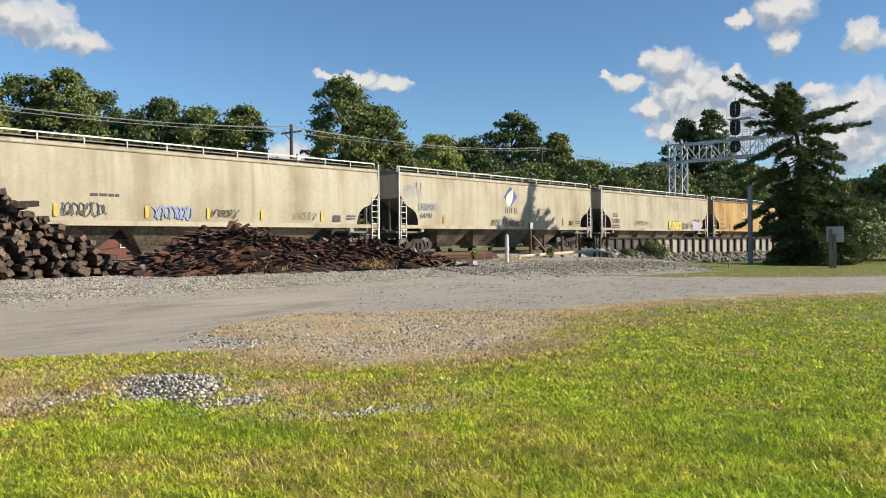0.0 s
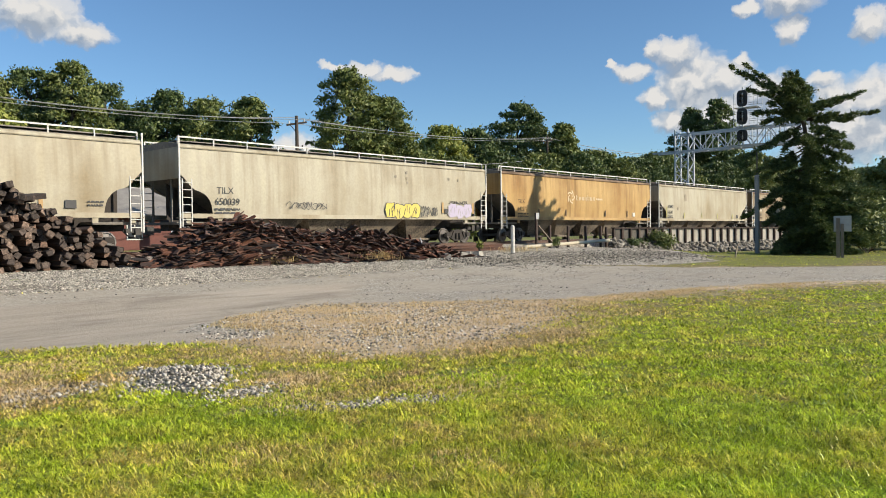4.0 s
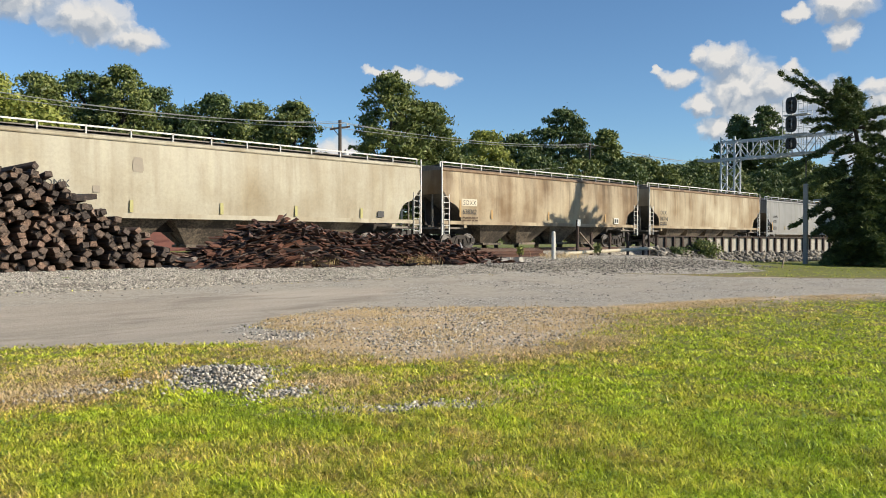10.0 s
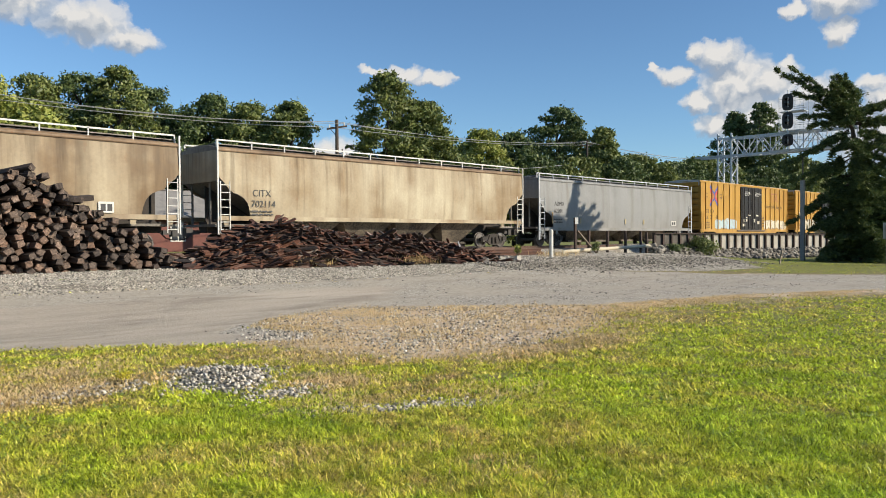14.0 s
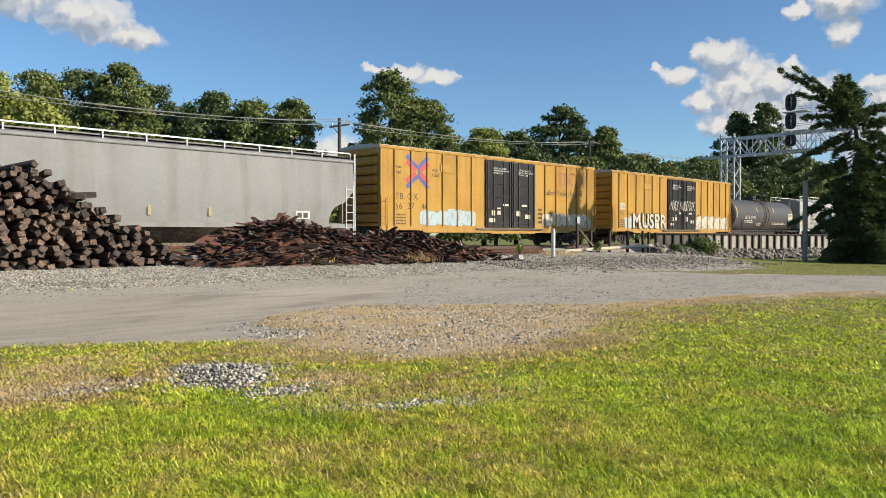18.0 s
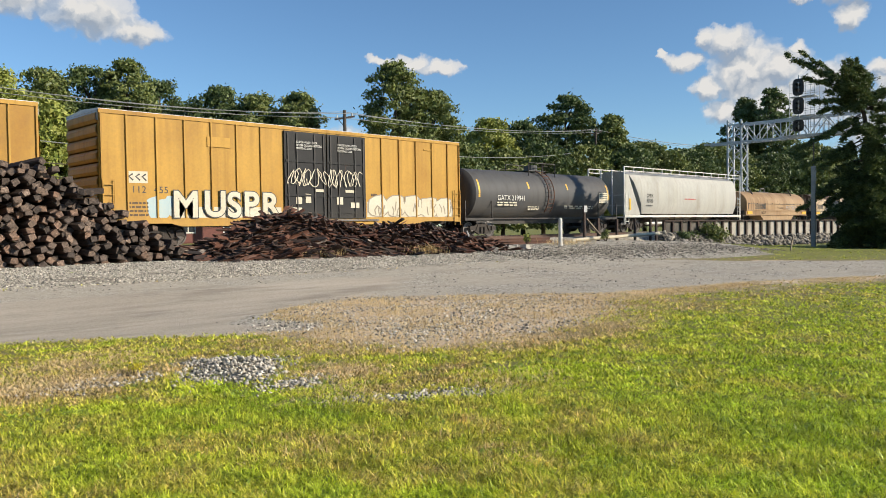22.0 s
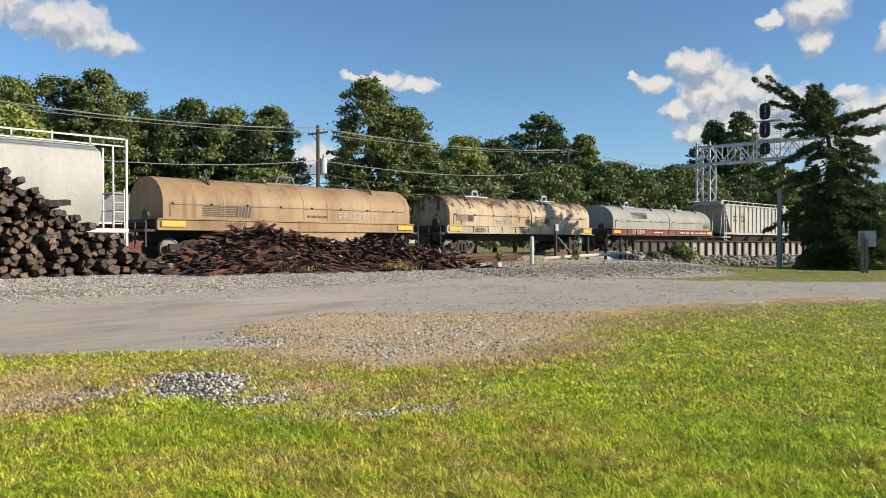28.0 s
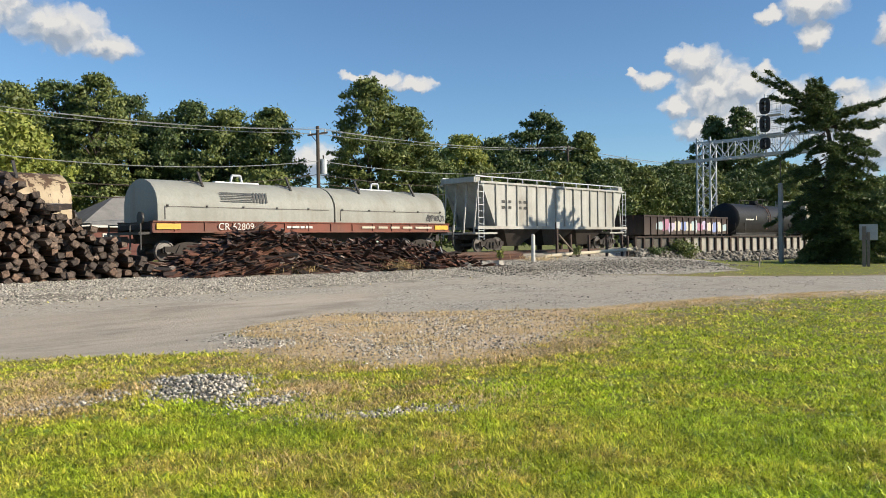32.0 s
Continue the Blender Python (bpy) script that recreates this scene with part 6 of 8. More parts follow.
def stack_ties():
    rng = random.Random(5)
    shapes = [tie_mesh(k) for k in range(6)]
    prof = [(3.6, 2.2), (5.2, 3.0), (6.5, 3.50), (7.2, 3.62), (8.1, 3.20), (8.6, 2.85), (9.75, 2.10), (10.5, 1.72), (11.3, 1.20), (12.0, 0.80), (12.2, 0.7)]
    xs, zs = [p[0] for p in prof], [p[1] for p in prof]
    k = 0
    for row in range(18):
        z = 0.57 + 0.09 + 0.187 * row
        x = 5.3 + rng.uniform(0, 0.25) + (0.13 if row % 2 else 0)
        while x < 12.4:
            if z < np.interp(x, xs, zs) - 0.02:
                roll = rng.uniform(-45, 45)
                ob = new("railroad_tie", shapes[k % 6])
                ob.matrix_basis = pose(x + rng.uniform(-0.05, 0.05), 24.95 + rng.uniform(-0.26, 0.2), z + rng.uniform(-0.05, 0.05), rng.uniform(-4, 4), roll, rng.uniform(-6, 10))
                tagged(ob, "weathered brown-black railway tie in a loose stack", "railway tie", "stacked old railway ties")
                k += 1
            x += 0.226 + rng.uniform(-0.015, 0.035)
    for x, y, z, rx, ry, rz in ((9.0, 24.25, 2.82, 4, 8, -32), (12.45, 24.6, 0.68, 0, 5, 40), (12.9, 24.9, 0.68, 0, 2, 62), (6.9, 25.0, 3.50, -10, 40, 22)):
        ob = new("railroad_tie", shapes[k % 6])
        ob.matrix_basis = pose(x, y, z, rx, ry, rz)
        tagged(ob, "weathered railway tie lying askew beside the stack", "railway tie", "stacked old railway ties")
        k += 1


def scrap_material():
    m, nt, b = nodes_of("rusty_scrap")
    gi = add(nt, "NewGeometry").outputs["Random Per Island"]
    oi = add(nt, "ObjectInfo").outputs["Random"]
    r = add(nt, "Math", [(0, add(nt, "Math", [(0, gi), (1, oi)], op="ADD").outputs[0])], op="FRACT").outputs[0]
    v = coords(nt)
    fine = tex(nt, v, 18, 6, 0.7)
    c = ramp(nt, r, (0.0, (0.022, 0.016, 0.014)), (0.35, (0.052, 0.030, 0.021)), (0.65, (0.105, 0.043, 0.025)), (0.90, (0.155, 0.064, 0.036)), (1.0, (0.24, 0.20, 0.17)))
    c = mixc(nt, 1.0, c, ramp(nt, fine, (0.25, (0.55,) * 3), (0.75, (1.35,) * 3)), "MULTIPLY")
    nt.links.new(c, b.inputs["Base Color"])
    b.inputs["Roughness"].default_value = 0.8
    bump(nt, b, fine, 0.5, 0.008)
    return m


SCRAP = scrap_material()
RIDGE = [(11.9, 0.55), (12.6, 0.95), (13.5, 1.40), (14.9, 2.02), (16.8, 1.80), (18.8, 1.38), (20.5, 1.42), (22.3, 1.30), (23.5, 1.08), (24.5, 0.82), (25.6, 0.50)]


def scrap_heap():
    rng = random.Random(11)
    heap = thing("scrap_heap", "long low heap of broken rusty brown slats and plates", "scrap heap")
    xs, zs = [p[0] for p in RIDGE], [p[1] for p in RIDGE]

    def line(x):
        return 23.55 - 0.095 * (x - 12)

    def top(x, y):
        c = line(x)
        r = np.interp(x, xs, zs) - 0.5
        return 0.5 + r * max(0.0, 1 - (abs(y - c) / 1.45) ** 1.6)

    g = G()
    g.grid([[(x, line(x) + d, top(x, line(x) + d) - 0.14) for d in (-1.6, -1.2, -0.8, -0.4, 0, 0.4, 0.8, 1.2, 1.6)] for x in np.arange(11.6, 26.0, 0.4)])
    part("core", g, SCRAP, heap)
    shapes = []
    for k in range(10):
        a, w, t = rng.uniform(0.35, 0.95), rng.uniform(0.035, 0.11), rng.uniform(0.012, 0.028)
        pts = []
        for z in (-t, t):
            pts += [(-a + rng.uniform(-.08, .08), -w, z), (a + rng.uniform(-.08, .08), -w * rng.uniform(.4, 1), z), (a + rng.uniform(-.12, .05), w * rng.uniform(.5, 1), z), (-a, w, z)]
        shapes.append(G().hexa(pts).mesh("slat", SCRAP))
    rest = G()
    for k in range(3400):
        x = rng.uniform(11.9, 25.4)
        y = line(x) + rng.uniform(-1.5, 0.7) if k % 4 else line(x) + rng.uniform(-0.5, 0.5)
        z = top(x, y) + rng.uniform(-0.08, 0.05) + (0.10 if k % 23 == 0 else 0)
        slope = (y - line(x)) / 1.45
        m = pose(x, y, z, -slope * 26 + rng.uniform(-30, 30), rng.gauss(8 if x > 15.5 else -8, 10), rng.gauss(-18, 44))
        if k < 300:
            part("slat", shapes[k % 10], None, heap, at=m)
        else:
            s = shapes[k % 10]
            n = len(rest.v)
            rest.v += [tuple(m @ v.co) for v in s.vertices]
            rest.f += [tuple(n + i for i in p.vertices) for p in s.polygons]
            rest.m += [0] * len(s.polygons)
    ob = part("slats", rest, SCRAP, heap)
    ob["kind"] = "stuff"


# ---- small things along the yard ----
WOOD = plain("grey_weathered_wood", (0.26, 0.21, 0.16), (0.14, 0.11, 0.085), 8, 0.9, 0, 0.6, stretch=(1, 1, 0.2))
CONC = plain("weathered_concrete", (0.50, 0.46, 0.39), (0.34, 0.31, 0.26), 3, 0.9, 0, 0.4)
BEAM = plain("rusted_pile_beam", (0.060, 0.036, 0.026), (0.035, 0.025, 0.020), 4, 0.85, 0, 0.5)
SIGNBACK = plain("bare_sign_metal", (0.42, 0.42, 0.41), (0.33, 0.33, 0.32), 3, 0.45, 0.3)
PIPEP = plain("yellowed_pipe", (0.52, 0.46, 0.34), (0.40, 0.35, 0.25), 2, 0.6)


def small_things():
    p = thing("marker_post", "white plastic pipe post with a rounded cap", "post", at=pose(29.6, 21.7, height(29.6, 21.7)))
    g = G()
    rows = [[(r * math.cos(2 * math.pi * k / 14), r * math.sin(2 * math.pi * k / 14), z) for k in range(14)] for r, z in ((0.095, -0.1), (0.095, 1.22), (0.085, 1.29), (0.05, 1.335), (0.005, 1.345))]
    g.grid(rows, close=True)
    part("pipe", g, WHITE, p, smooth=True)
    # fence with a long pipe laid along its foot
    f = thing("post_fence", "row of dark metal posts before a white pipe", "fence")
    for x, y, h in ((36.1, 24.8, 2.05), (37.4, 24.75, 1.35), (39.3, 24.7, 1.30), (41.4, 24.75, 1.32), (43.5, 24.9, 1.30), (44.4, 25.0, 1.25)):
        part("post", G().bar((x, y, height(x, y) - 0.2), (x, y, 0.55 + h), 0.14, 0.12), BEAM, f)
    part("brace", G().bar((36.3, 24.8, 1.9), (37.9, 24.6, 0.6), 0.09, 0.06), WOOD, f)
    part("sign_plate", G().box(35.95, 36.25, 24.70, 24.72, 2.25, 2.62), SIGNBACK, f)
    q = thing("pipe", "long white pipe lying on the ground", "pipe")
    part("tube", G().tube((34.8, 24.55, 0.72), (44.2, 24.7, 0.92), 0.10, 14), PIPEP, q, smooth=True)
    part("elbow", G().path([(34.8, 24.55, 0.72), (34.5, 24.5, 0.64), (34.4, 24.4, 0.5)], 0.10, 12), PIPEP, q)
    # leaning pale board, blocks and rails by the heap
    b = new("broken_board", G().hexa([(-0.34, -0.02, -0.30), (0.30, -0.02, -0.34), (0.30, 0.02, -0.34), (-0.34, 0.02, -0.30), (-0.28, -0.02, 0.30), (0.16, -0.02, 0.34), (0.16, 0.02, 0.34), (-0.28, 0.02, 0.30)]).mesh("broken_board", WHITE))
    b.matrix_basis = pose(23.15, 21.55, 1.0, -25, 40, 25)
    tagged(b, "pale grey broken board leaning on rusty scrap", "board")
    rng = random.Random(3)
    for k in range(9):
        x, y = 23.7 + 0.3 * k + rng.uniform(-.15, .15), 21.2 + rng.uniform(-0.35, 0.35)
        g = G().hexa([(-0.2, -0.15, 0), (0.22, -0.13, 0), (0.2, 0.14, 0), (-0.19, 0.16, 0), (-0.17, -0.12, 0.22), (0.16, -0.13, 0.18), (0.18, 0.1, 0.2), (-0.15, 0.12, 0.24)])
        o = new("concrete_chunk", g.mesh("concrete_chunk", CONC if k % 3 else BEAM))
        o.matrix_basis = pose(x, y, height(x, y) - 0.02, rng.uniform(-8, 8), rng.uniform(-8, 8), rng.uniform(0, 180))
        tagged(o, "broken grey block lying on the gravel", "rubble", "rubble at the heap's end")
    for k in range(6):
        y, z = 24.3 + 0.17 * (k % 4), 0.60 + (0.15 if k > 3 else 0)
        o = new("loose_rail", G().prism([(-0.07, 0), (0.07, 0), (0.07, 0.015), (0.012, 0.03), (0.012, 0.11), (0.035, 0.12), (0.035, 0.15), (-0.035, 0.15), (-0.035, 0.12), (-0.012, 0.11), (-0.012, 0.03), (-0.07, 0.015)], "x", -3.2, 3.2).mesh("loose_rail", RUST))
        o.matrix_basis = pose(29.0 + 0.25 * (k % 3), y, height(29, y) + 0.01 + (0.16 if k > 3 else 0), 0, 0, -3 + 1.5 * k)
        tagged(o, "rusty loose rail lying beside the track", "rail", "loose rails on the ground")
    # sign on wooden posts, seen from behind
    x, y = 43.1, 10.8
    s = thing("road_sign", "bare metal sign back on a split wooden post", "sign", at=pose(x, y, height(x, y), 0, 0, -76))
    part("post", G().box(-0.10, 0.07, -0.08, 0.08, -0.3, 2.05), WOOD, s)
    part("post", G().box(0.10, 0.25, -0.07, 0.09, -0.3, 1.75), WOOD, s)
    part("plate", G().box(-0.22, 0.60, 0.095, 0.115, 1.35, 2.16), SIGNBACK, s)
    x, y = at_heading(70.92, 50)
    u = thing("steel_pole", "plain grey square steel pole", "pole", at=pose(x, y, height(x, y)))
    part("shaft", G().box(-0.11, 0.11, -0.11, 0.11, -0.3, 4.75), plain("grey_pole_paint", (0.30, 0.30, 0.29), (0.20, 0.20, 0.19), 4, 0.6), u)
    part("rod", G().tube((0.0, 0, 4.75), (0.0, 0, 6.3), 0.04, 8), STEEL, u)
    x, y = 39.8, 14.9
    k = thing("wooden_stake", "leaning split wooden stake in the grass", "stake", at=pose(x, y, height(x, y), 6, 10, 0))
    part("shaft", G().bar((0, 0, -0.2), (0.05, 0, 0.75), 0.07, 0.05), WOOD, k)
    part("splint", G().bar((0.10, 0, -0.2), (-0.05, 0, 0.5), 0.05, 0.04), WOOD, k)


def retaining_wall():
    a, b = Vector((*WALL_A, 0)), Vector((*WALL_B, 0))
    w = thing("retaining_wall", "low retaining wall of concrete panels between rusty steel piles", "wall")
    w["kind"] = "structure"
    d = (b - a).normalized()
    n = Vector((d.y, -d.x, 0))
    L, bays = (b - a).length, 24
    panel = G().box(0, L / bays - 0.02, -0.05, 0.05, -0.5, 1.0).mesh("panel", CONC)
    # darker panels: the shadow on the wall's left end, put into their colour
    dirty = G().box(0, L / bays - 0.02, -0.05, 0.05, -0.5, 1.0).mesh("panel", plain("shaded_concrete", (0.17, 0.15, 0.125), (0.085, 0.075, 0.065), 3, 0.9, 0, 0.4))
    ang = math.degrees(math.atan2(d.y, d.x))
    for k in range(bays):
        p = a + d * (L * k / bays)
        top = 1.70 - 0.12 * k / bays
        part("panel", dirty if k < 6 else panel, None, w, at=pose(p.x, p.y, top - 1.04, 0, 0, ang))
    for k in range(bays + 1):
        p = a + d * (L * k / bays) + n * 0.06
        top = 1.70 - 0.12 * k / bays
        wd = 0.34 if k == 13 else 0.22
        part("pile", G().bar((p.x, p.y, -0.4), (p.x, p.y, top), wd, 0.16), BEAM, w)
    g = G().bar((a.x, a.y, 1.71), (b.x, b.y, 1.59), 0.36, 0.09)
    part("cap", g, BEAM, w)
    return d, n


# ---- signal bridge behind the track ----
def signal_bridge():
    X, Y, top, low = 76.6, 33.9, 11.4, 9.62
    s = thing("signal_bridge", "galvanised lattice signal bridge with three black signal heads", "signal")
    g = G()
    legs = [(X + i, Y + j) for i in (-0.7, 0.7) for j in (-0.7, 0.7)]
    for k, (x, y) in enumerate(legs):
        part("mast_leg", G().bar((x, y, 0.4), (x, y, top + (0.5 if k < 2 else 0)), 0.16, 0.16), GALV, s)
    z, k = 0.8, 0
    while z < top - 0.6:
        for (ax, ay), (bx, by) in ((legs[0], legs[1]), (legs[1], legs[3]), (legs[3], legs[2]), (legs[2], legs[0])):
            part("mast_brace", G().bar((ax, ay, z if k % 2 else z + 1.1), (bx, by, z + 1.1 if k % 2 else z), 0.08, 0.08), GALV, s)
        z, k = z + 1.1, k + 1
    y0, y1 = Y + 3.2, 21.5
    for x in (X - 0.7, X + 0.7):
        part("chord", G().bar((x, Y + 0.7, top), (x, y1, top), 0.16, 0.16), GALV, s)
        part("chord", G().bar((x, y0, low), (x, y1, low), 0.18, 0.18), GALV, s)
        n = 9
        for k in range(n):
            a, b = Y - 0.7 - (Y - 0.7 - y1) * k / n, Y - 0.7 - (Y - 0.7 - y1) * (k + 1) / n
            part("web", G().bar((x, a, low if k % 2 else top), (x, b, top if k % 2 else low), 0.09, 0.09), GALV, s)
            part("web", G().bar((x, b, low), (x, b, top), 0.07, 0.07), GALV, s)
    for k in range(15):
        y = Y - 0.7 - (Y - 0.7 - y1) * k / 14
        part("tie_bar", G().bar((X - 0.7, y, low), (X + 0.7, y, low), 0.07, 0.07), GALV, s)
    part("walkway", G().box(X - 0.95, X + 0.5, 23.0, 29.0, low + 0.12, low + 0.16), GALV, s)
    for y in (24.4, 25.2, 26.1, 26.9, 28.4):
        for x in (X - 0.9, X + 0.4):
            part("cage_post", G().bar((x, y, low), (x, y, 14.9 if y > 26 else 12.6), 0.035, 0.035), GALV, s)
    for z in (10.6, 11.4, 12.2, 13.0, 13.8, 14.6):
        for x in (X - 0.9, X + 0.4):
            part("cage_rail", G().bar((x, 28.4, z), (x, 26.1 if z > 12.5 else 24.4, z), 0.04, 0.04), GALV, s)
    for z in (13.38, 11.55):
        part("cage_landing", G().box(X - 0.9, X + 0.4, 26.1, 28.4, z, z + 0.05), GALV, s)
    part("head_mast", G().tube((X - 1.0, 27.5, low), (X - 1.0, 27.5, 15.4), 0.07, 8), GALV, s)
    for z, hw, hh in ((14.25, 0.52, 0.80), (12.50, 0.52, 0.80), (10.62, 0.52, 0.56)):
        out = [(27.5 + hw * math.copysign(abs(math.cos(t)) ** 0.6, math.cos(t)), z + hh * math.copysign(abs(math.sin(t)) ** 0.6, math.sin(t))) for t in [2 * math.pi * k / 24 for k in range(24)]]
        h = part("signal_head", G().prism(out, "x", X - 1.16, X - 1.10), BLACK, s)
        for dz in ((-0.5, 0, 0.5) if hh > 0.8 else (-0.25, 0.25)):
            part("lamp_hood", G().tube((X - 1.16, 27.5, z + dz), (X - 1.5, 27.5, z + dz - 0.03), 0.17, 12, caps=False), BLACK, h)
        part("lamp_box", G().box(X - 1.1, X - 0.85, 27.15, 27.85, z - hh * 0.75, z + hh * 0.75), BLACK, h)
        # pale strip standing in for light reflected off the black head
        part("front_rib", G().box(X - 1.2, X - 1.17, 27.39, 27.51, z - hh * 0.6, z + hh * 0.6), GALV, h)


# ---- poles and wires ----
POLEWOOD = plain("creosoted_pole", (0.085, 0.065, 0.050), (0.05, 0.040, 0.032), 6, 0.9, 0, 0.5, stretch=(1, 1, 0.2))
WIRE = plain("aluminium_wire", (0.42, 0.42, 0.40), (0.35, 0.35, 0.33), 2, 0.5, 0.5)


def pole_line():
    spots = [(6.6, 46.2, 9.95), (35.4, 45.6, 10.35), (80.5, 53.5, 13.4), (118.0, 52.0, 13.6)]
    for x, y, z in spots:
        p = thing("utility_pole", "dark wooden utility pole with a crossarm", "utility pole", "poles along the track", pose(x, y, 0.45))
        part("pole", G().tube((0, 0, -0.5), (0, 0, z - 0.45), 0.17, 10, 0.12), POLEWOOD, p)
        part("crossarm", G().bar((-0.62, 0.42, z - 1.15), (0.62, -0.42, z - 0.9), 0.10, 0.13), POLEWOOD, p)
        part("brace", G().bar((-0.42, 0.28, z - 1.1), (0, 0, z - 1.7), 0.05, 0.05), POLEWOOD, p)
        for k in (-0.45, 0.45, 0.0):
            part("insulator", G().tube((k, -k * 0.67, z - 0.98 + k * 0.2), (k, -k * 0.67, z - 0.74 + k * 0.2), 0.05, 8), WHITE, p)
        if 30 < x < 40:
            t = part("transformer", G().tube((0.42, -0.1, z - 4.0), (0.42, -0.1, z - 2.9), 0.27, 14), GALV, p)
            part("bushing", G().tube((0.42, -0.1, z - 2.9), (0.42, -0.1, z - 2.6), 0.05, 8), BLACK, t)
    for dy, dz, sag in ((-0.42, -0.30, 0.6), (0.42, -0.50, 0.5), (0.0, -0.12, 0.75), (-0.1, -2.6, 1.0), (0.1, -3.6, 1.2), (-0.2, -4.3, 1.3)):
        w = thing("power_line", "thin sagging overhead wire between wooden poles", "wire", "wires along the track")
        for (ax, ay, az), (bx, by, bz) in zip(spots, spots[1:]):
            pts = []
            for k in range(15):
                u = k / 14
                pts.append((ax + (bx - ax) * u, ay + (by - ay) * u + dy, az + (bz - az) * u + dz - sag * 4 * u * (1 - u)))
            r = 0.021 if dz > -1 else 0.028
            ring = [(0, r), (r, 0), (0, -r), (-r, 0), (0, r)]
            part("span", G().grid([[(x, y + a, z + c) for a, c in ring] for x, y, z in pts]), WIRE if dz > -3 else POLEWOOD, w)


# ---- brick house behind the track ----
def house():
    h = thing("brick_house", "low red brick house with a grey shingle roof", "house", at=pose(30.4, 61.2, 0.45, 0, 0, -3))
    brick = plain("red_brick", (0.17, 0.065, 0.05), (0.11, 0.045, 0.038), 5, 0.9)
    wall = G().box(-7, 7, -4, 4, -0.4, 2.75)
    part("wall", wall, brick, h)
    shingle = plain("grey_shingles", (0.27, 0.255, 0.235), (0.17, 0.16, 0.15), 5, 0.9)
    part("roof", G().hexa([(-7.6, -4.6, 2.72), (7.6, -4.6, 2.72), (7.6, 4.6, 2.72), (-7.6, 4.6, 2.72), (-3.4, -0.1, 5.2), (3.4, -0.1, 5.2), (3.4, 0.1, 5.2), (-3.4, 0.1, 5.2)]), shingle, h)
    part("fascia", G().box(-7.6, 7.6, -4.66, -4.61, 2.58, 2.74), WHITE, h)
    glass = plain("dark_window_glass", (0.05, 0.06, 0.07), (0.03, 0.035, 0.04), 1, 0.1)
    for x in (-5.2, -1.6, 2.0, 5.2):
        w = part("window", G().box(x - 0.62, x + 0.62, -4.06, -4.0, 0.85, 2.15), WHITE, h)
        for dx in (-0.29, 0.29):
            part("pane", G().box(x + dx - 0.24, x + dx + 0.24, -4.08, -4.065, 0.95, 2.05), glass, w)


lay_track()
stack_ties()
scrap_heap()
small_things()
wall_dir, wall_out = retaining_wall()
signal_bridge()
pole_line()
house()

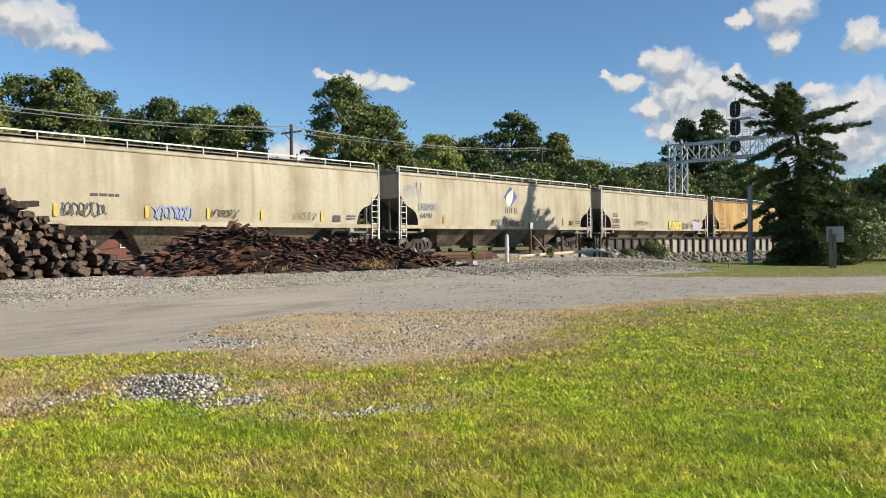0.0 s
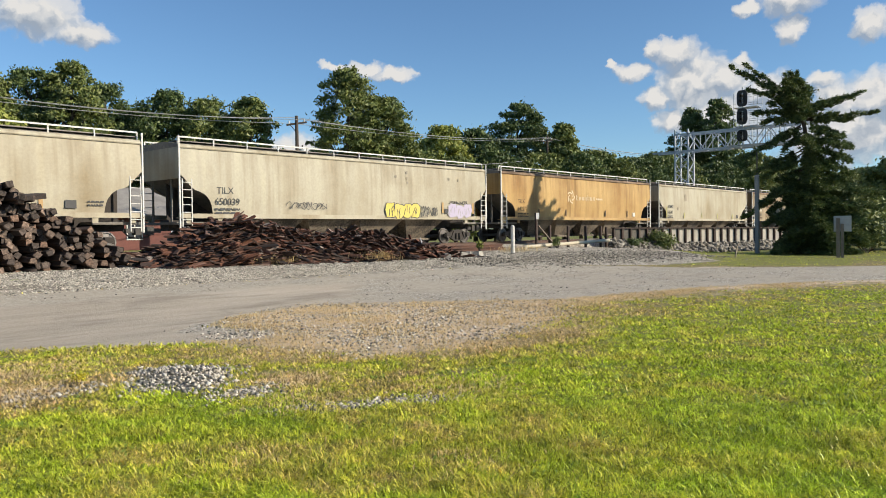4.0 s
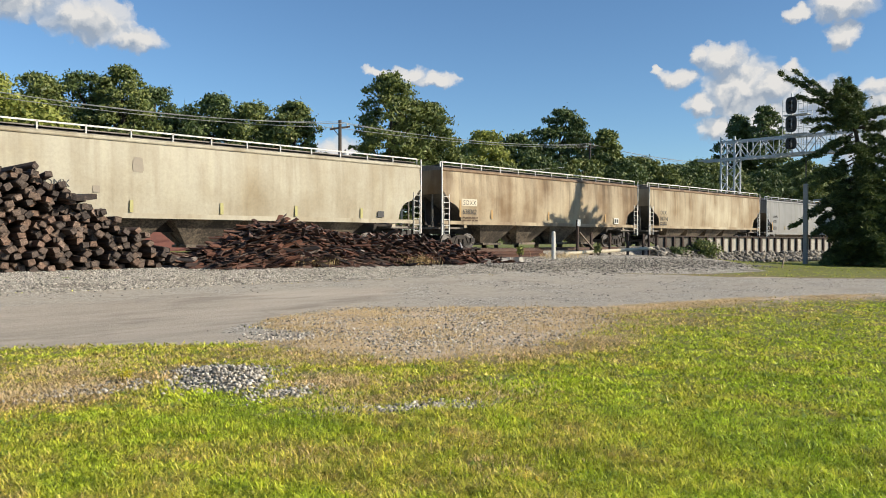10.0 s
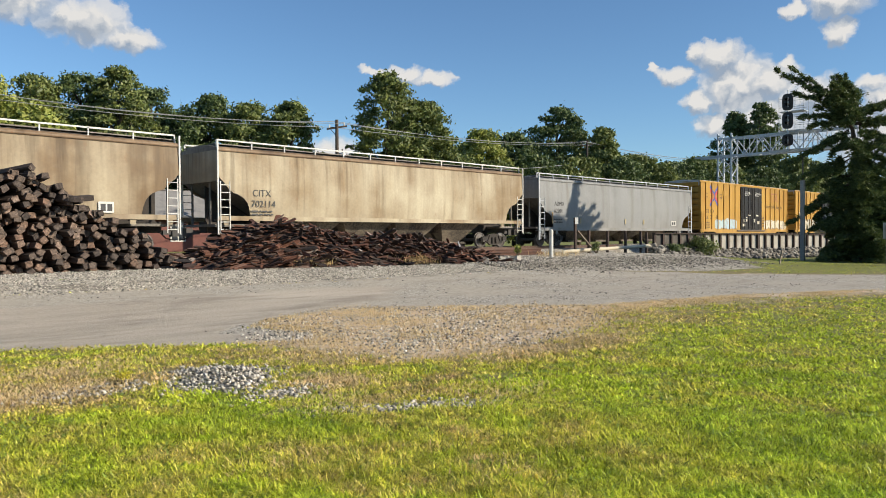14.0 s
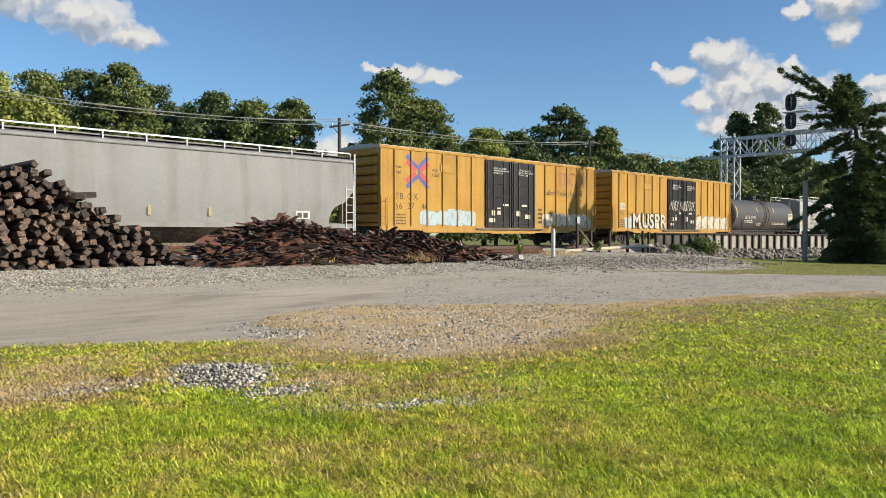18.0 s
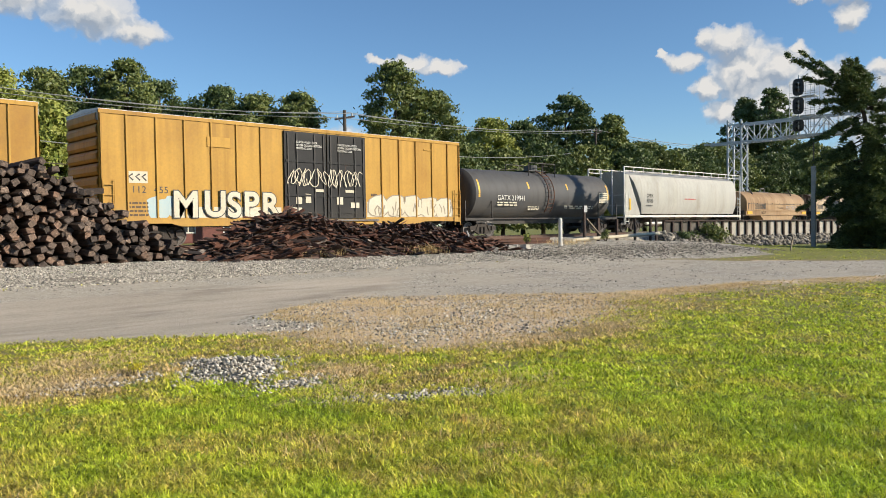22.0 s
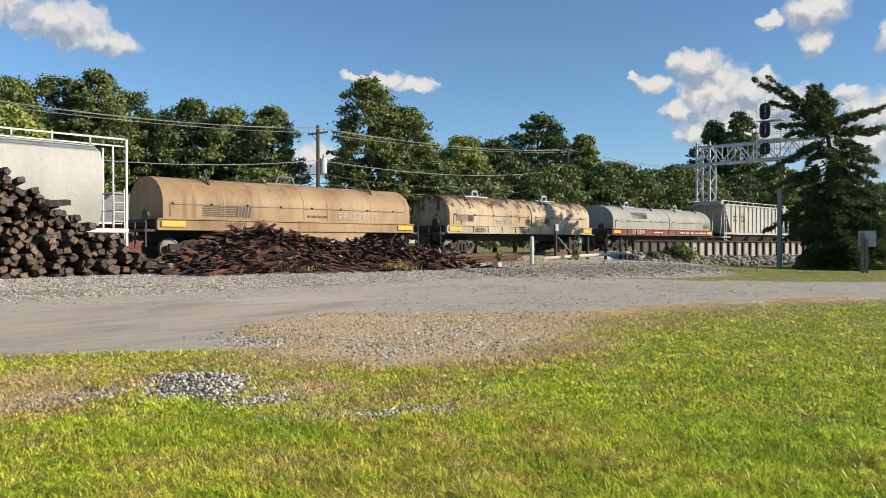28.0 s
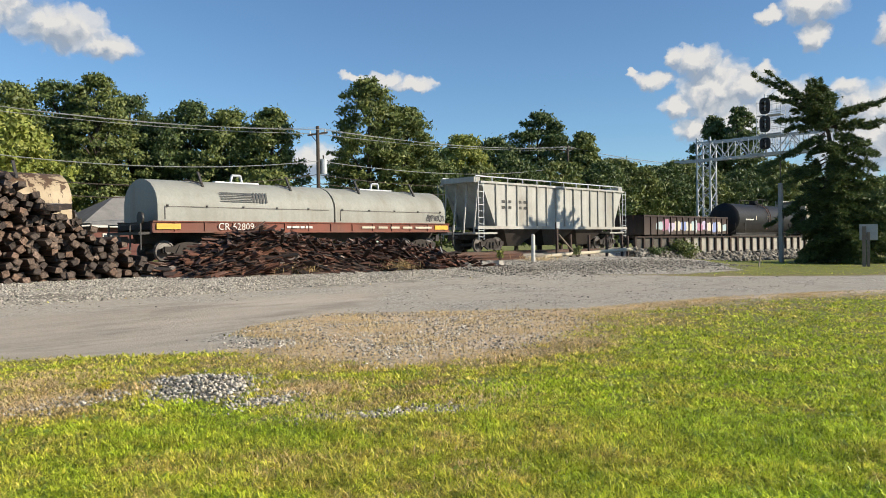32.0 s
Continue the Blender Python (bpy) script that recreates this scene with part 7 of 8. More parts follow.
# ---- the pine by the lawn ----
def pine():
    rng = np.random.default_rng(77)
    px, py = at_heading(74.0, 50)
    z0 = height(px, py)
    t = thing("pine_tree", "tall dark pine with ragged drooping boughs and a leaning crown", "tree", at=pose(px, py, z0))
    right = Vector((math.cos(radians(74.0)), -math.sin(radians(74.0)), 0))
    away = Vector((math.sin(radians(74.0)), math.cos(radians(74.0)), 0))

    def at(u, w, z):
        return right * u + away * w + Vector((0, 0, z - z0))

    k = 0.01377
    g = G()
    g.tube(at(0.5, 0, z0 - 0.3), at(0.25, 0, 5.2), 0.26, 10, 0.17)
    g.tube(at(0.25, 0, 5.2), at(-0.1, 0, 7.6), 0.17, 8, 0.11)
    g.tube(at(-0.1, 0, 7.6), at(-0.6, 0, 9.2), 0.11, 8, 0.03)
    # boughs seen from the lawn: foot and tip in steps across and up, how far the spray spreads, how deep it is
    main = [
        (350, 240, 115, 85, .30, .5), (360, 240, 175, 82, .26, .4), (370, 262, 190, 200, .34, .6), (385, 250, 260, 185, .4, .8), (385, 225, 340, 148, .22, .3), (388, 225, 382, 143, .22, .3),
        (385, 245, 300, 205, .4, .8), (400, 250, 440, 215, .35, .9), (400, 260, 435, 240, .35, .9), (395, 275, 330, 275, .4, .9), (400, 270, 270, 262, .35, .8),
        (410, 300, 640, 246, .24, .6), (410, 296, 560, 275, .3, .8), (412, 310, 500, 292, .35, .8), (420, 350, 690, 328, .22, .6), (425, 352, 600, 352, .26, .7), (425, 345, 540, 325, .28, .8),
        (405, 300, 212, 308, .30, .7), (405, 315, 240, 342, .28, .7), (405, 335, 300, 350, .32, .8),
        (400, 370, 158, 508, .24, .6), (400, 378, 240, 470, .34, .8), (405, 385, 300, 420, .4, .9), (410, 400, 330, 480, .4, .9), (430, 385, 500, 395, .5, 1.1), (440, 400, 560, 420, .5, 1.2), (440, 430, 592, 470, .5, 1.2),
        (440, 470, 588, 525, .5, 1.2), (440, 510, 592, 585, .5, 1.2), (400, 480, 220, 560, .36, .8), (400, 495, 245, 590, .34, .8), (400, 520, 300, 560, .4, .9), (410, 560, 300, 600, .4, .9), (420, 570, 540, 600, .5, 1.1),
        (395, 620, 162, 762, .24, .6), (395, 610, 240, 700, .34, .8), (395, 640, 270, 740, .38, .9), (400, 600, 290, 650, .4, .9), (440, 640, 712, 668, .38, 1.1), (440, 660, 640, 640, .4, 1.1), (440, 690, 705, 725, .4, 1.2),
        (420, 620, 540, 650, .5, 1.2), (400, 700, 255, 790, .34, .9), (400, 720, 320, 790, .45, 1.1), (430, 710, 520, 740, .5, 1.2), (450, 730, 640, 770, .45, 1.2), (420, 740, 420, 800, .5, 1.3), (380, 560, 340, 640, .4, 1.0), (440, 560, 520, 530, .5, 1.2)]
    boughs = []
    for x0, y0, x1, y1, fat, deep in main:
        boughs.append((at((x0 - 420) * k, 0, 1.6 + (808 - y0) * k), at((x1 - 420) * k, rng.uniform(-0.5, 0.5), 1.6 + (808 - y1) * k), fat, deep))
    for j in range(70):  # and those that reach towards the lawn and away from it
        z = 0.9 + 8.2 * (j + 0.5) / 70
        if 7.1 < z < 8.3:
            continue
        w = (1 if j % 2 else -1) * (2.6 - 0.12 * z) * rng.uniform(0.5, 1.05)
        boughs.append((at(0.95 - 0.12 * z, 0, z), at(0.95 - 0.12 * z + rng.uniform(-0.5, 0.6), w, z - 0.2 - rng.uniform(0, 0.45)), 0.30, 0.55))
    for w, za, zb in ((1.9, 8.8, 9.9), (-1.8, 8.7, 10.1), (1.2, 9.2, 10.3), (-1.1, 9.2, 10.2), (2.1, 8.6, 9.2), (-2.1, 8.6, 9.1), (0.6, 9.4, 10.4), (2.9, 8.9, 9.8), (-2.8, 8.9, 9.9), (2.4, 9.3, 10.4), (-2.2, 9.3, 10.4), (3.3, 8.4, 9.0)):
        boughs.append((at(-0.4, 0, za), at(-0.7 + rng.uniform(-0.4, 0.4), w, zb), 0.3, 0.6))
    for j in range(84):  # the dense, ragged skirt
        z = 0.05 + 4.3 * (j + 0.5) / 84
        turn = 2.4 * j + rng.uniform(-0.4, 0.4)
        reach = (2.45 - 0.2 * z) * rng.uniform(0.55, 1.3) * (1.15 if math.cos(turn) > 0.3 and z > 1.5 else 1.0)
        boughs.append((at(0.45, 0, z + 0.5), at(0.45 + reach * math.cos(turn), reach * math.sin(turn), max(0.12, z - rng.uniform(0.1, 0.7))), 0.34, 0.8))
    P, A, S = [], [], []
    for a, b, fat, deep in boughs:
        d = b - a
        L = d.length
        g.tube(a, a.lerp(b, 0.95), 0.045, 5, 0.010)
        flat = Vector((d.x, d.y, 0)).normalized() if d.xy.length > 0.2 else right
        side = flat.cross(Vector((0, 0, 1)))
        for j in range(int(46 * L * (0.35 + fat + 0.6 * deep ** 2))):
            u = rng.uniform(0.14, 1.0)
            wide = math.sin(math.pi * min(1, 0.12 + u * 0.80)) ** 0.7
            s, h = rng.normal(0, 0.42), rng.normal(0, 0.34)
            c = a + d * u + side * (s * deep * wide) + Vector((0, 0, h * fat * 0.8 * wide - 0.16 * abs(s) * deep + 0.05 * math.sin(u * 17 + L * 9)))
            n = 13
            q = rng.normal(0, 1, (n, 3)) * (0.75, 0.75, 0.40) + np.array(flat) * 0.8 + (0, 0, 0.25)
            A.append(q / np.linalg.norm(q, axis=1)[:, None])
            P.append(np.repeat([tuple(c)], n, 0) + rng.normal(0, 0.035, (n, 3)))
            S.append(rng.uniform(0.6, 1.2, n) * rng.uniform(0.15, 0.26))
    P, A, S = np.concatenate(P), np.concatenate(A), np.concatenate(S)[:, None]
    E = np.cross(A, rng.normal(size=A.shape))
    E /= np.linalg.norm(E, axis=1)[:, None]
    v = np.stack([P - E * 0.028, P + E * 0.028, P + A * S], 1).reshape(-1, 3)
    part("trunk", g, BARK, t)
    part("crown", quads_mesh("crown", v, np.arange(3 * len(P)).reshape(-1, 3), NEEDLE), None, t)


def shrub(x, y, w, h, mat, seed, label, count=2500, size=0.13, base=None):
    rng = np.random.default_rng(seed)
    z = height(x, y) if base is None else base
    t = thing("shrub", label, "shrub", "", pose(x, y, z))
    g = G()
    thick = min(0.02, 0.02 * h)
    for k in range(9):
        a = rng.uniform(0, 6.28)
        g.tube((0, 0, -0.1), (w * 0.35 * math.cos(a), w * 0.35 * math.sin(a), h * rng.uniform(0.5, 0.9)), thick, 5, thick * 0.3)
    part("stems", g, BARK, t)
    blobs = [(rng.normal(0, w * 0.22), rng.normal(0, w * 0.2), h * rng.uniform(0.25, 0.8), w * rng.uniform(0.10, 0.24), 0.9) for k in range(16)]
    v, f = leaves(*crown_points(rng, blobs, count), size, rng)
    v[:, 2] = np.maximum(v[:, 2], 0.0)
    part("foliage", quads_mesh("foliage", v, f, mat), None, t)


pine()
shrub(51.6, 11.4, 4.5, 1.9, NEEDLE, 49, "dark bush under the pine's lowest boughs", 7000, 0.12)
shrub(50.5, 24.2, 2.6, 1.35, LEAF_MID, 41, "leafy green shrub against the retaining wall")
shrub(48.4, 24.9, 1.6, 0.9, LEAF_DARK, 42, "small weedy shrub at the wall's foot", 1200)
shrub(56.0, 12.2, 7.0, 2.6, LEAF_MID, 43, "dense green bush beside the pine", 7000, 0.2)
shrub(60.0, 10.0, 9.0, 2.2, LEAF_MID, 44, "spreading green bush behind the sign", 7000, 0.22)
shrub(3.5, 8.35, 0.22, 0.16, leaf_mat("yellow_flowers", (0.4, 0.36, 0.03), (0.62, 0.52, 0.03), (0.7, 0.6, 0.05)), 48, "small weed with bright yellow flowers", 180, 0.022)
shrub(28.2, 22.6, 0.45, 0.75, LEAF_LIGHT, 45, "tall yellow-green weed in the gravel", 260, 0.09)
shrub(36.7, 23.8, 0.6, 0.7, LEAF_MID, 46, "green weed at the fence's foot", 300, 0.10)


# ---- grass, dry stalks, stones ----
def blade_material():
    """Grass: green and straw by how dry the lawn is there, plant by plant and blade by blade."""
    m, nt, b = nodes_of("grass_blades")
    gi = add(nt, "NewGeometry").outputs["Random Per Island"]
    f = add(nt, "Attribute", attr="dry").outputs["Fac"]
    f = add(nt, "Math", [(0, f), (1, add(nt, "Math", [(0, gi), (1, 0.16)], op="MULTIPLY").outputs[0])], op="ADD").outputs[0]
    c = ramp(nt, f, (0.26, (0.47, 0.57, 0.035)), (0.40, (0.60, 0.65, 0.045)), (0.54, (0.66, 0.62, 0.07)), (0.68, (0.66, 0.53, 0.12)), (0.84, (0.66, 0.48, 0.17)))
    r2 = add(nt, "Math", [(0, add(nt, "Math", [(0, gi), (1, 37.7)], op="MULTIPLY").outputs[0])], op="FRACT").outputs[0]
    # blade-by-blade brightness; the top stop paints a whitish glint on a few
    c = mixc(nt, 1.0, c, ramp(nt, r2, (0.0, (0.22, 0.27, 0.30)), (0.30, (0.72, 0.78, 0.85)), (0.55, (1.0, 1.0, 1.1)), (0.85, (1.25, 1.2, 1.5)), (1.0, (1.5, 1.4, 3.2))), "MULTIPLY")
    tone = add(nt, "Attribute", attr="tone").outputs["Fac"]
    c = add(nt, "VectorMath", [(0, c), (1, add(nt, "CombineXYZ", [(0, tone), (1, tone), (2, tone)]).outputs[0])], op="MULTIPLY").outputs[0]
    nt.links.new(c, b.inputs["Base Color"])
    b.inputs["Roughness"].default_value = 0.4
    b.inputs["Specular IOR Level"].default_value = 0.3
    tl = add(nt, "BsdfTranslucent", [("Color", c)])
    mx = add(nt, "MixShader", [(0, 0.34), (1, b.outputs[0]), (2, tl.outputs[0])])
    nt.links.new(mx.outputs[0], nt.nodes["Material Output"].inputs["Surface"])
    return m


def blades(name, label, X, Y, length, width, mat, seed, category, low=15, high=75, aim=None, bent=True, tone=None):
    """Leaning blades: bent ones of two faces, or plain pointed ones."""
    rng = np.random.default_rng(seed)
    n = len(X)
    Z = heights(X, Y) - 0.004
    P = np.stack([X, Y, Z], 1)
    a = rng.uniform(0, 2 * math.pi, n) if aim is None else aim
    d = np.stack([np.cos(a), np.sin(a), np.zeros(n)], 1)
    side = np.stack([-np.sin(a), np.cos(a), np.zeros(n)], 1)
    L, W = (length * rng.uniform(0.5, 1.3, n))[:, None], width[:, None]
    rise = np.radians(rng.uniform(low, high, n))[:, None]
    up = np.array([0, 0, 1.0])
    mid = P + (up * np.sin(rise) + d * np.cos(rise)) * L * 0.55
    fall = rise - np.radians(rng.uniform(15, 75, n))[:, None]
    tip = mid + (up * np.sin(fall) + d * np.cos(fall)) * L * 0.5
    tip[:, 2] = np.maximum(tip[:, 2], Z + 0.003)
    if bent:
        v = np.stack([P, mid - side * W / 2, mid + side * W / 2, tip], 1).reshape(-1, 3)
        f = (np.array([0, 2, 1, 1, 2, 3])[None] + 4 * np.arange(n)[:, None]).reshape(-1, 3)
    else:
        v = np.stack([P - side * W / 2, P + side * W / 2, tip], 1).reshape(-1, 3)
        f = np.arange(3 * n).reshape(-1, 3)
    me = bpy.data.meshes.new(name)
    me.vertices.add(len(v))
    me.vertices.foreach_set("co", v.astype(np.float32).ravel())
    me.loops.add(f.size)
    me.loops.foreach_set("vertex_index", f.astype(np.int32).ravel())
    me.polygons.add(len(f))
    me.polygons.foreach_set("loop_start", (np.arange(len(f)) * 3).astype(np.int32))
    me.materials.append(mat)
    me.update(calc_edges=True)
    if tone is not None:
        k = 4 if bent else 3
        me.attributes.new("dry", "FLOAT", "POINT").data.foreach_set("value", np.repeat(dryness(X, Y), k).astype(np.float32))
        me.attributes.new("tone", "FLOAT", "POINT").data.foreach_set("value", np.repeat(tone, k).astype(np.float32))
    return tagged(new(name, me), label, category, kind="stuff")


BARE = [(3.0, 8.25, 0.6, 0.3, 1.0), (4.45, 6.6, 0.35, 0.25, 0.8), (1.5, 8.75, 0.5, 0.2, 0.8), (4.9, 5.2, 0.55, 0.16, 0.6), (5.3, 7.3, 0.4, 0.25, 0.5), (5.9, 8.0, 0.4, 0.3, 0.5), (6.6, 5.6, 0.5, 0.25, 0.4), (9.0, 6.4, 0.8, 0.3, 0.5), (3.3, 9.4, 0.6, 0.2, 0.4), (6.4, 10.9, 0.5, 0.8, 1.3), (8.1, 12.6, 1.3, 0.9, 1.4), (10.2, 13.4, 1.2, 0.6, 1.2), (3.9, 5.9, 0.4, 0.15, 0.6)]


def sow():
    rng = np.random.default_rng(9)
    # tufts first, then the blades that lean out of each
    n, per = 92000, 11
    h = np.radians(rng.uniform(8, 85, n))
    d = 1.6 / (rng.uniform(0.055, 0.40, n))
    far = rng.uniform(0, 1, n) < 0.06
    d = np.where(far, rng.uniform(24, 56, n), d)
    round_us = rng.uniform(0, 1, n) < 0.05
    d, h = np.where(round_us, 9.0 * np.sqrt(rng.uniform(0, 1, n)), d), np.where(round_us, rng.uniform(0, 2 * math.pi, n), h)
    tall = rng.uniform(0.6, 1.3, n) * (0.55 + 0.55 * lattice(d * np.sin(h), d * np.cos(h), 2.2, 7) + 0.45 * lattice(d * np.sin(h), d * np.cos(h), 6.5, 8))
    comb = rng.uniform(0, 2 * math.pi, n)
    X0, Y0 = np.repeat(d * np.sin(h), per), np.repeat(d * np.cos(h), per)
    d, tall, comb = np.repeat(d, per), np.repeat(tall, per), np.repeat(comb, per)
    n *= per
    a, q = rng.uniform(0, 2 * math.pi, n), rng.normal(0, 1, n) * np.where(d > 22, 0.45, np.maximum(0.02, 0.014 * (d - 3.0)))
    X, Y = X0 + q * np.cos(a), Y0 + q * np.sin(a)
    aim = comb + rng.normal(0, 0.9, n)
    bare = np.maximum.reduce([inside(ROAD, X, Y), inside(YARD, X, Y), inside(PATCH, X, Y) * 0.7, inside(HEAP, X, Y)])
    for x, y, p, w, k in BARE:
        bare = np.maximum(bare, 0.35 * k - 0.35 * np.hypot((X - x) / p, (Y - y) / w) ** 1.5)
    verge = (X > 9) & (X < 32) & (Y < 13)
    bare = np.where(verge, np.maximum(bare, 0.12 + 0.15 * inside(ROAD, X, Y)), bare)
    keep = bare < rng.normal(-0.06, 0.13, n)
    keep &= rng.uniform(0, 1, n) < 0.62 + 0.75 * lattice(X, Y, 3.0, 9)
    X, Y, d, tall, aim = X[keep], Y[keep], d[keep], tall[keep], aim[keep]
    tone = 0.50 + 0.24 * lattice(X, Y, 2.6, 4) + 0.50 * lattice(X, Y, 9.0, 5) + 0.34 * lattice(X, Y, 22.0, 10)
    length, width, green = 0.064 * tall * np.where(d > 7, 0.8, 1.0), np.where(d < 7.5, np.maximum(0.0062, 0.0012 * d), np.minimum(0.0026 * d, 0.05)), blade_material()
    near = d < 7.5
    blades("grass", "short mown grass, bright green with straw-coloured blades", X[near], Y[near], length[near], width[near], green, 10, "grass", 10, 72, aim[near], True, tone[near])
    near = ~near
    blades("grass", "mown grass, yellow-green and parched towards the road", X[near], Y[near], length[near], width[near], green, 11, "grass", 10, 72, aim[near], False, tone[near])
    straw = plain("dry_straw", (0.76, 0.57, 0.29), (0.50, 0.355, 0.155), 3, 0.8)
    n = 105000
    X, Y = rng.uniform(4.6, 16.4, n), rng.uniform(5.6, 14.4, n)
    keep = inside(PATCH, X, Y) > rng.normal(-0.15, 0.5, n)
    keep &= inside(ROAD, X, Y) < 0.1
    keep &= rng.uniform(0, 1, n) < 0.5 + 0.5 * (np.sin(X * 1.7 + Y) * np.sin(Y * 1.9 - X * 0.6) > 0.1)
    X, Y = X[keep], Y[keep]
    spots = [(2.5, 8.35, 0.55, 0.28, 5000), (5.2, 6.75, 0.32, 0.25, 1600), (3.4, 9.6, 0.5, 0.3, 2500), (4.5, 5.9, 0.35, 0.3, 900), (5.9, 5.0, 0.4, 0.3, 900), (1.6, 8.9, 0.5, 0.3, 3000), (6.3, 8.3, 0.7, 0.4, 2500), (9.8, 6.6, 1.2, 0.35, 3000), (12.6, 7.8, 0.9, 0.5, 3000), (15.5, 8.8, 1.2, 0.35, 3500), (18.5, 8.3, 1.4, 0.3, 3500), (22.0, 7.0, 1.3, 0.4, 3000), (3.0, 4.6, 0.3, 0.2, 500), (4.0, 3.3, 0.25, 0.2, 400)]
    for x, y, a, b, k in spots:
        X, Y = np.concatenate([X, rng.normal(x, a, k)]), np.concatenate([Y, rng.normal(y, b, k)])
    n = 130000  # bleached strip along the road's edge
    x, y = rng.uniform(6, 30, n), rng.uniform(3, 13, n)
    edge = -inside(ROAD, x, y)
    keep = (edge > -0.1) & (edge < np.abs(rng.normal(0, 1.1, n)) * (0.5 + 0.5 * np.sin(x * 0.9 + 1.5 * np.sin(y * 1.3))))
    X, Y = np.concatenate([X, x[keep]]), np.concatenate([Y, y[keep]])
    keep = inside(ROAD, X, Y) < 0.05
    X, Y = X[keep], Y[keep]
    blades("dry_grass", "dead straw-coloured grass among stones", X, Y, np.full(len(X), 0.085), np.full(len(X), 0.009), straw, 12, "dry grass", 5, 60)
    n = 7000
    X, Y = rng.uniform(5.8, 14.5, n), rng.uniform(6.8, 13.5, n)
    keep = (inside(PATCH, X, Y) > 0.1) & (np.sin(X * 2.1 + Y) * np.sin(Y * 2.6 - X) > 0.25)
    X, Y = X[keep], Y[keep]
    blades("dry_stalks", "tall bleached stalks standing in the dry patch", X, Y, np.full(len(X), 0.19), np.full(len(X), 0.009), straw, 15, "dry grass", 25, 85)
    # broad-leaved weeds, in rosettes
    n = 420
    hx = np.radians(rng.uniform(10, 78, n))
    dd = 1.6 / rng.uniform(0.07, 0.36, n)
    cx, cy = dd * np.sin(hx), dd * np.cos(hx)
    ok = np.maximum(inside(ROAD, cx, cy), inside(PATCH, cx, cy)) < -0.2
    cx, cy = np.repeat(cx[ok], 26), np.repeat(cy[ok], 26)
    r = rng.normal(0, 0.055, (2, len(cx)))
    weed = plain("weed_leaves", (0.17, 0.25, 0.03), (0.30, 0.38, 0.045), 9, 0.7, spread=0.4)
    blades("weeds", "low broad-leaved weeds in dark green rosettes", cx + r[0], cy + r[1], np.full(len(cx), 0.075), np.full(len(cx), 0.020), weed, 14, "weeds", 10, 50)
    c = rng.normal([[20.3, 21.35]], [[0.45, 0.2]], (900, 2))
    c = np.concatenate([c, rng.normal([[16.0, 21.75]], [[0.5, 0.15]], (260, 2)), rng.normal([[30.5, 21.9]], [[0.8, 0.3]], (250, 2))])
    blades("straw_tuft", "tuft of dead straw-coloured grass at the heap", c[:, 0], c[:, 1], np.full(len(c), 0.42), np.full(len(c), 0.016), straw, 13, "dry grass", 45, 88)


def stone_material(name, k):
    m, nt, b = nodes_of(name)
    gi = add(nt, "NewGeometry").outputs["Random Per Island"]
    fine = tex(nt, add(nt, "TexCoord").outputs["Object"], 40, 4, 0.7)
    c = ramp(nt, gi, *[(p, tuple(k * q for q in v)) for p, v in ((0.0, (0.09, 0.083, 0.072)), (0.28, (0.25, 0.227, 0.185)), (0.62, (0.47, 0.42, 0.34)), (0.9, (0.62, 0.56, 0.46)), (1.0, (0.76, 0.70, 0.60)))])
    nt.links.new(mixc(nt, 1.0, c, ramp(nt, fine, (0.2, (0.7,) * 3), (0.8, (1.15,) * 3)), "MULTIPLY"), b.inputs["Base Color"])
    b.inputs["Roughness"].default_value = 0.9
    return m


OCTA_V = np.array([(1, 0, 0), (0, 1, 0), (-1, 0, 0), (0, -1, 0), (0, 0, 1), (0, 0, -1)], float)
OCTA_F = np.array([(0, 1, 4), (1, 2, 4), (2, 3, 4), (3, 0, 4), (1, 0, 5), (2, 1, 5), (3, 2, 5), (0, 3, 5)])


def stones(name, label, X, Y, R, seed, lift=None, category="gravel", mat=None):
    rng = np.random.default_rng(seed)
    n = len(X)
    Z = heights(X, Y) + R * 0.25 + (0 if lift is None else lift)
    v = OCTA_V[None] * rng.uniform(0.6, 1.25, (n, 6, 1)) * R[:, None, None]
    v *= np.stack([rng.uniform(0.8, 1.3, n), rng.uniform(0.8, 1.3, n), rng.uniform(0.55, 0.95, n)], 1)[:, None, :]
    a, t = rng.uniform(0, 6.28, n), rng.uniform(-0.7, 0.7, n)
    ca, sa, ct, st = np.cos(a)[:, None], np.sin(a)[:, None], np.cos(t)[:, None], np.sin(t)[:, None]
    x, y, z = v[..., 0], v[..., 1], v[..., 2]
    y, z = y * ct - z * st, y * st + z * ct
    x, y = x * ca - y * sa, x * sa + y * ca
    v = np.stack([x + X[:, None], y + Y[:, None], z + Z[:, None]], -1).reshape(-1, 3)
    f = (OCTA_F[None] + 6 * np.arange(n)[:, None, None]).reshape(-1, 3)
    return tagged(new(name, quads_mesh(name, v, f, mat or STONES)), label, category, kind="stuff")


LAWNSTONES = stone_material("dirty_stone", 1.02)
STONES, DARKSTONES = stone_material("crushed_limestone", 1.06), stone_material("dark_ballast", 0.72)
RIPRAP = stone_material("broken_rock", 0.52)


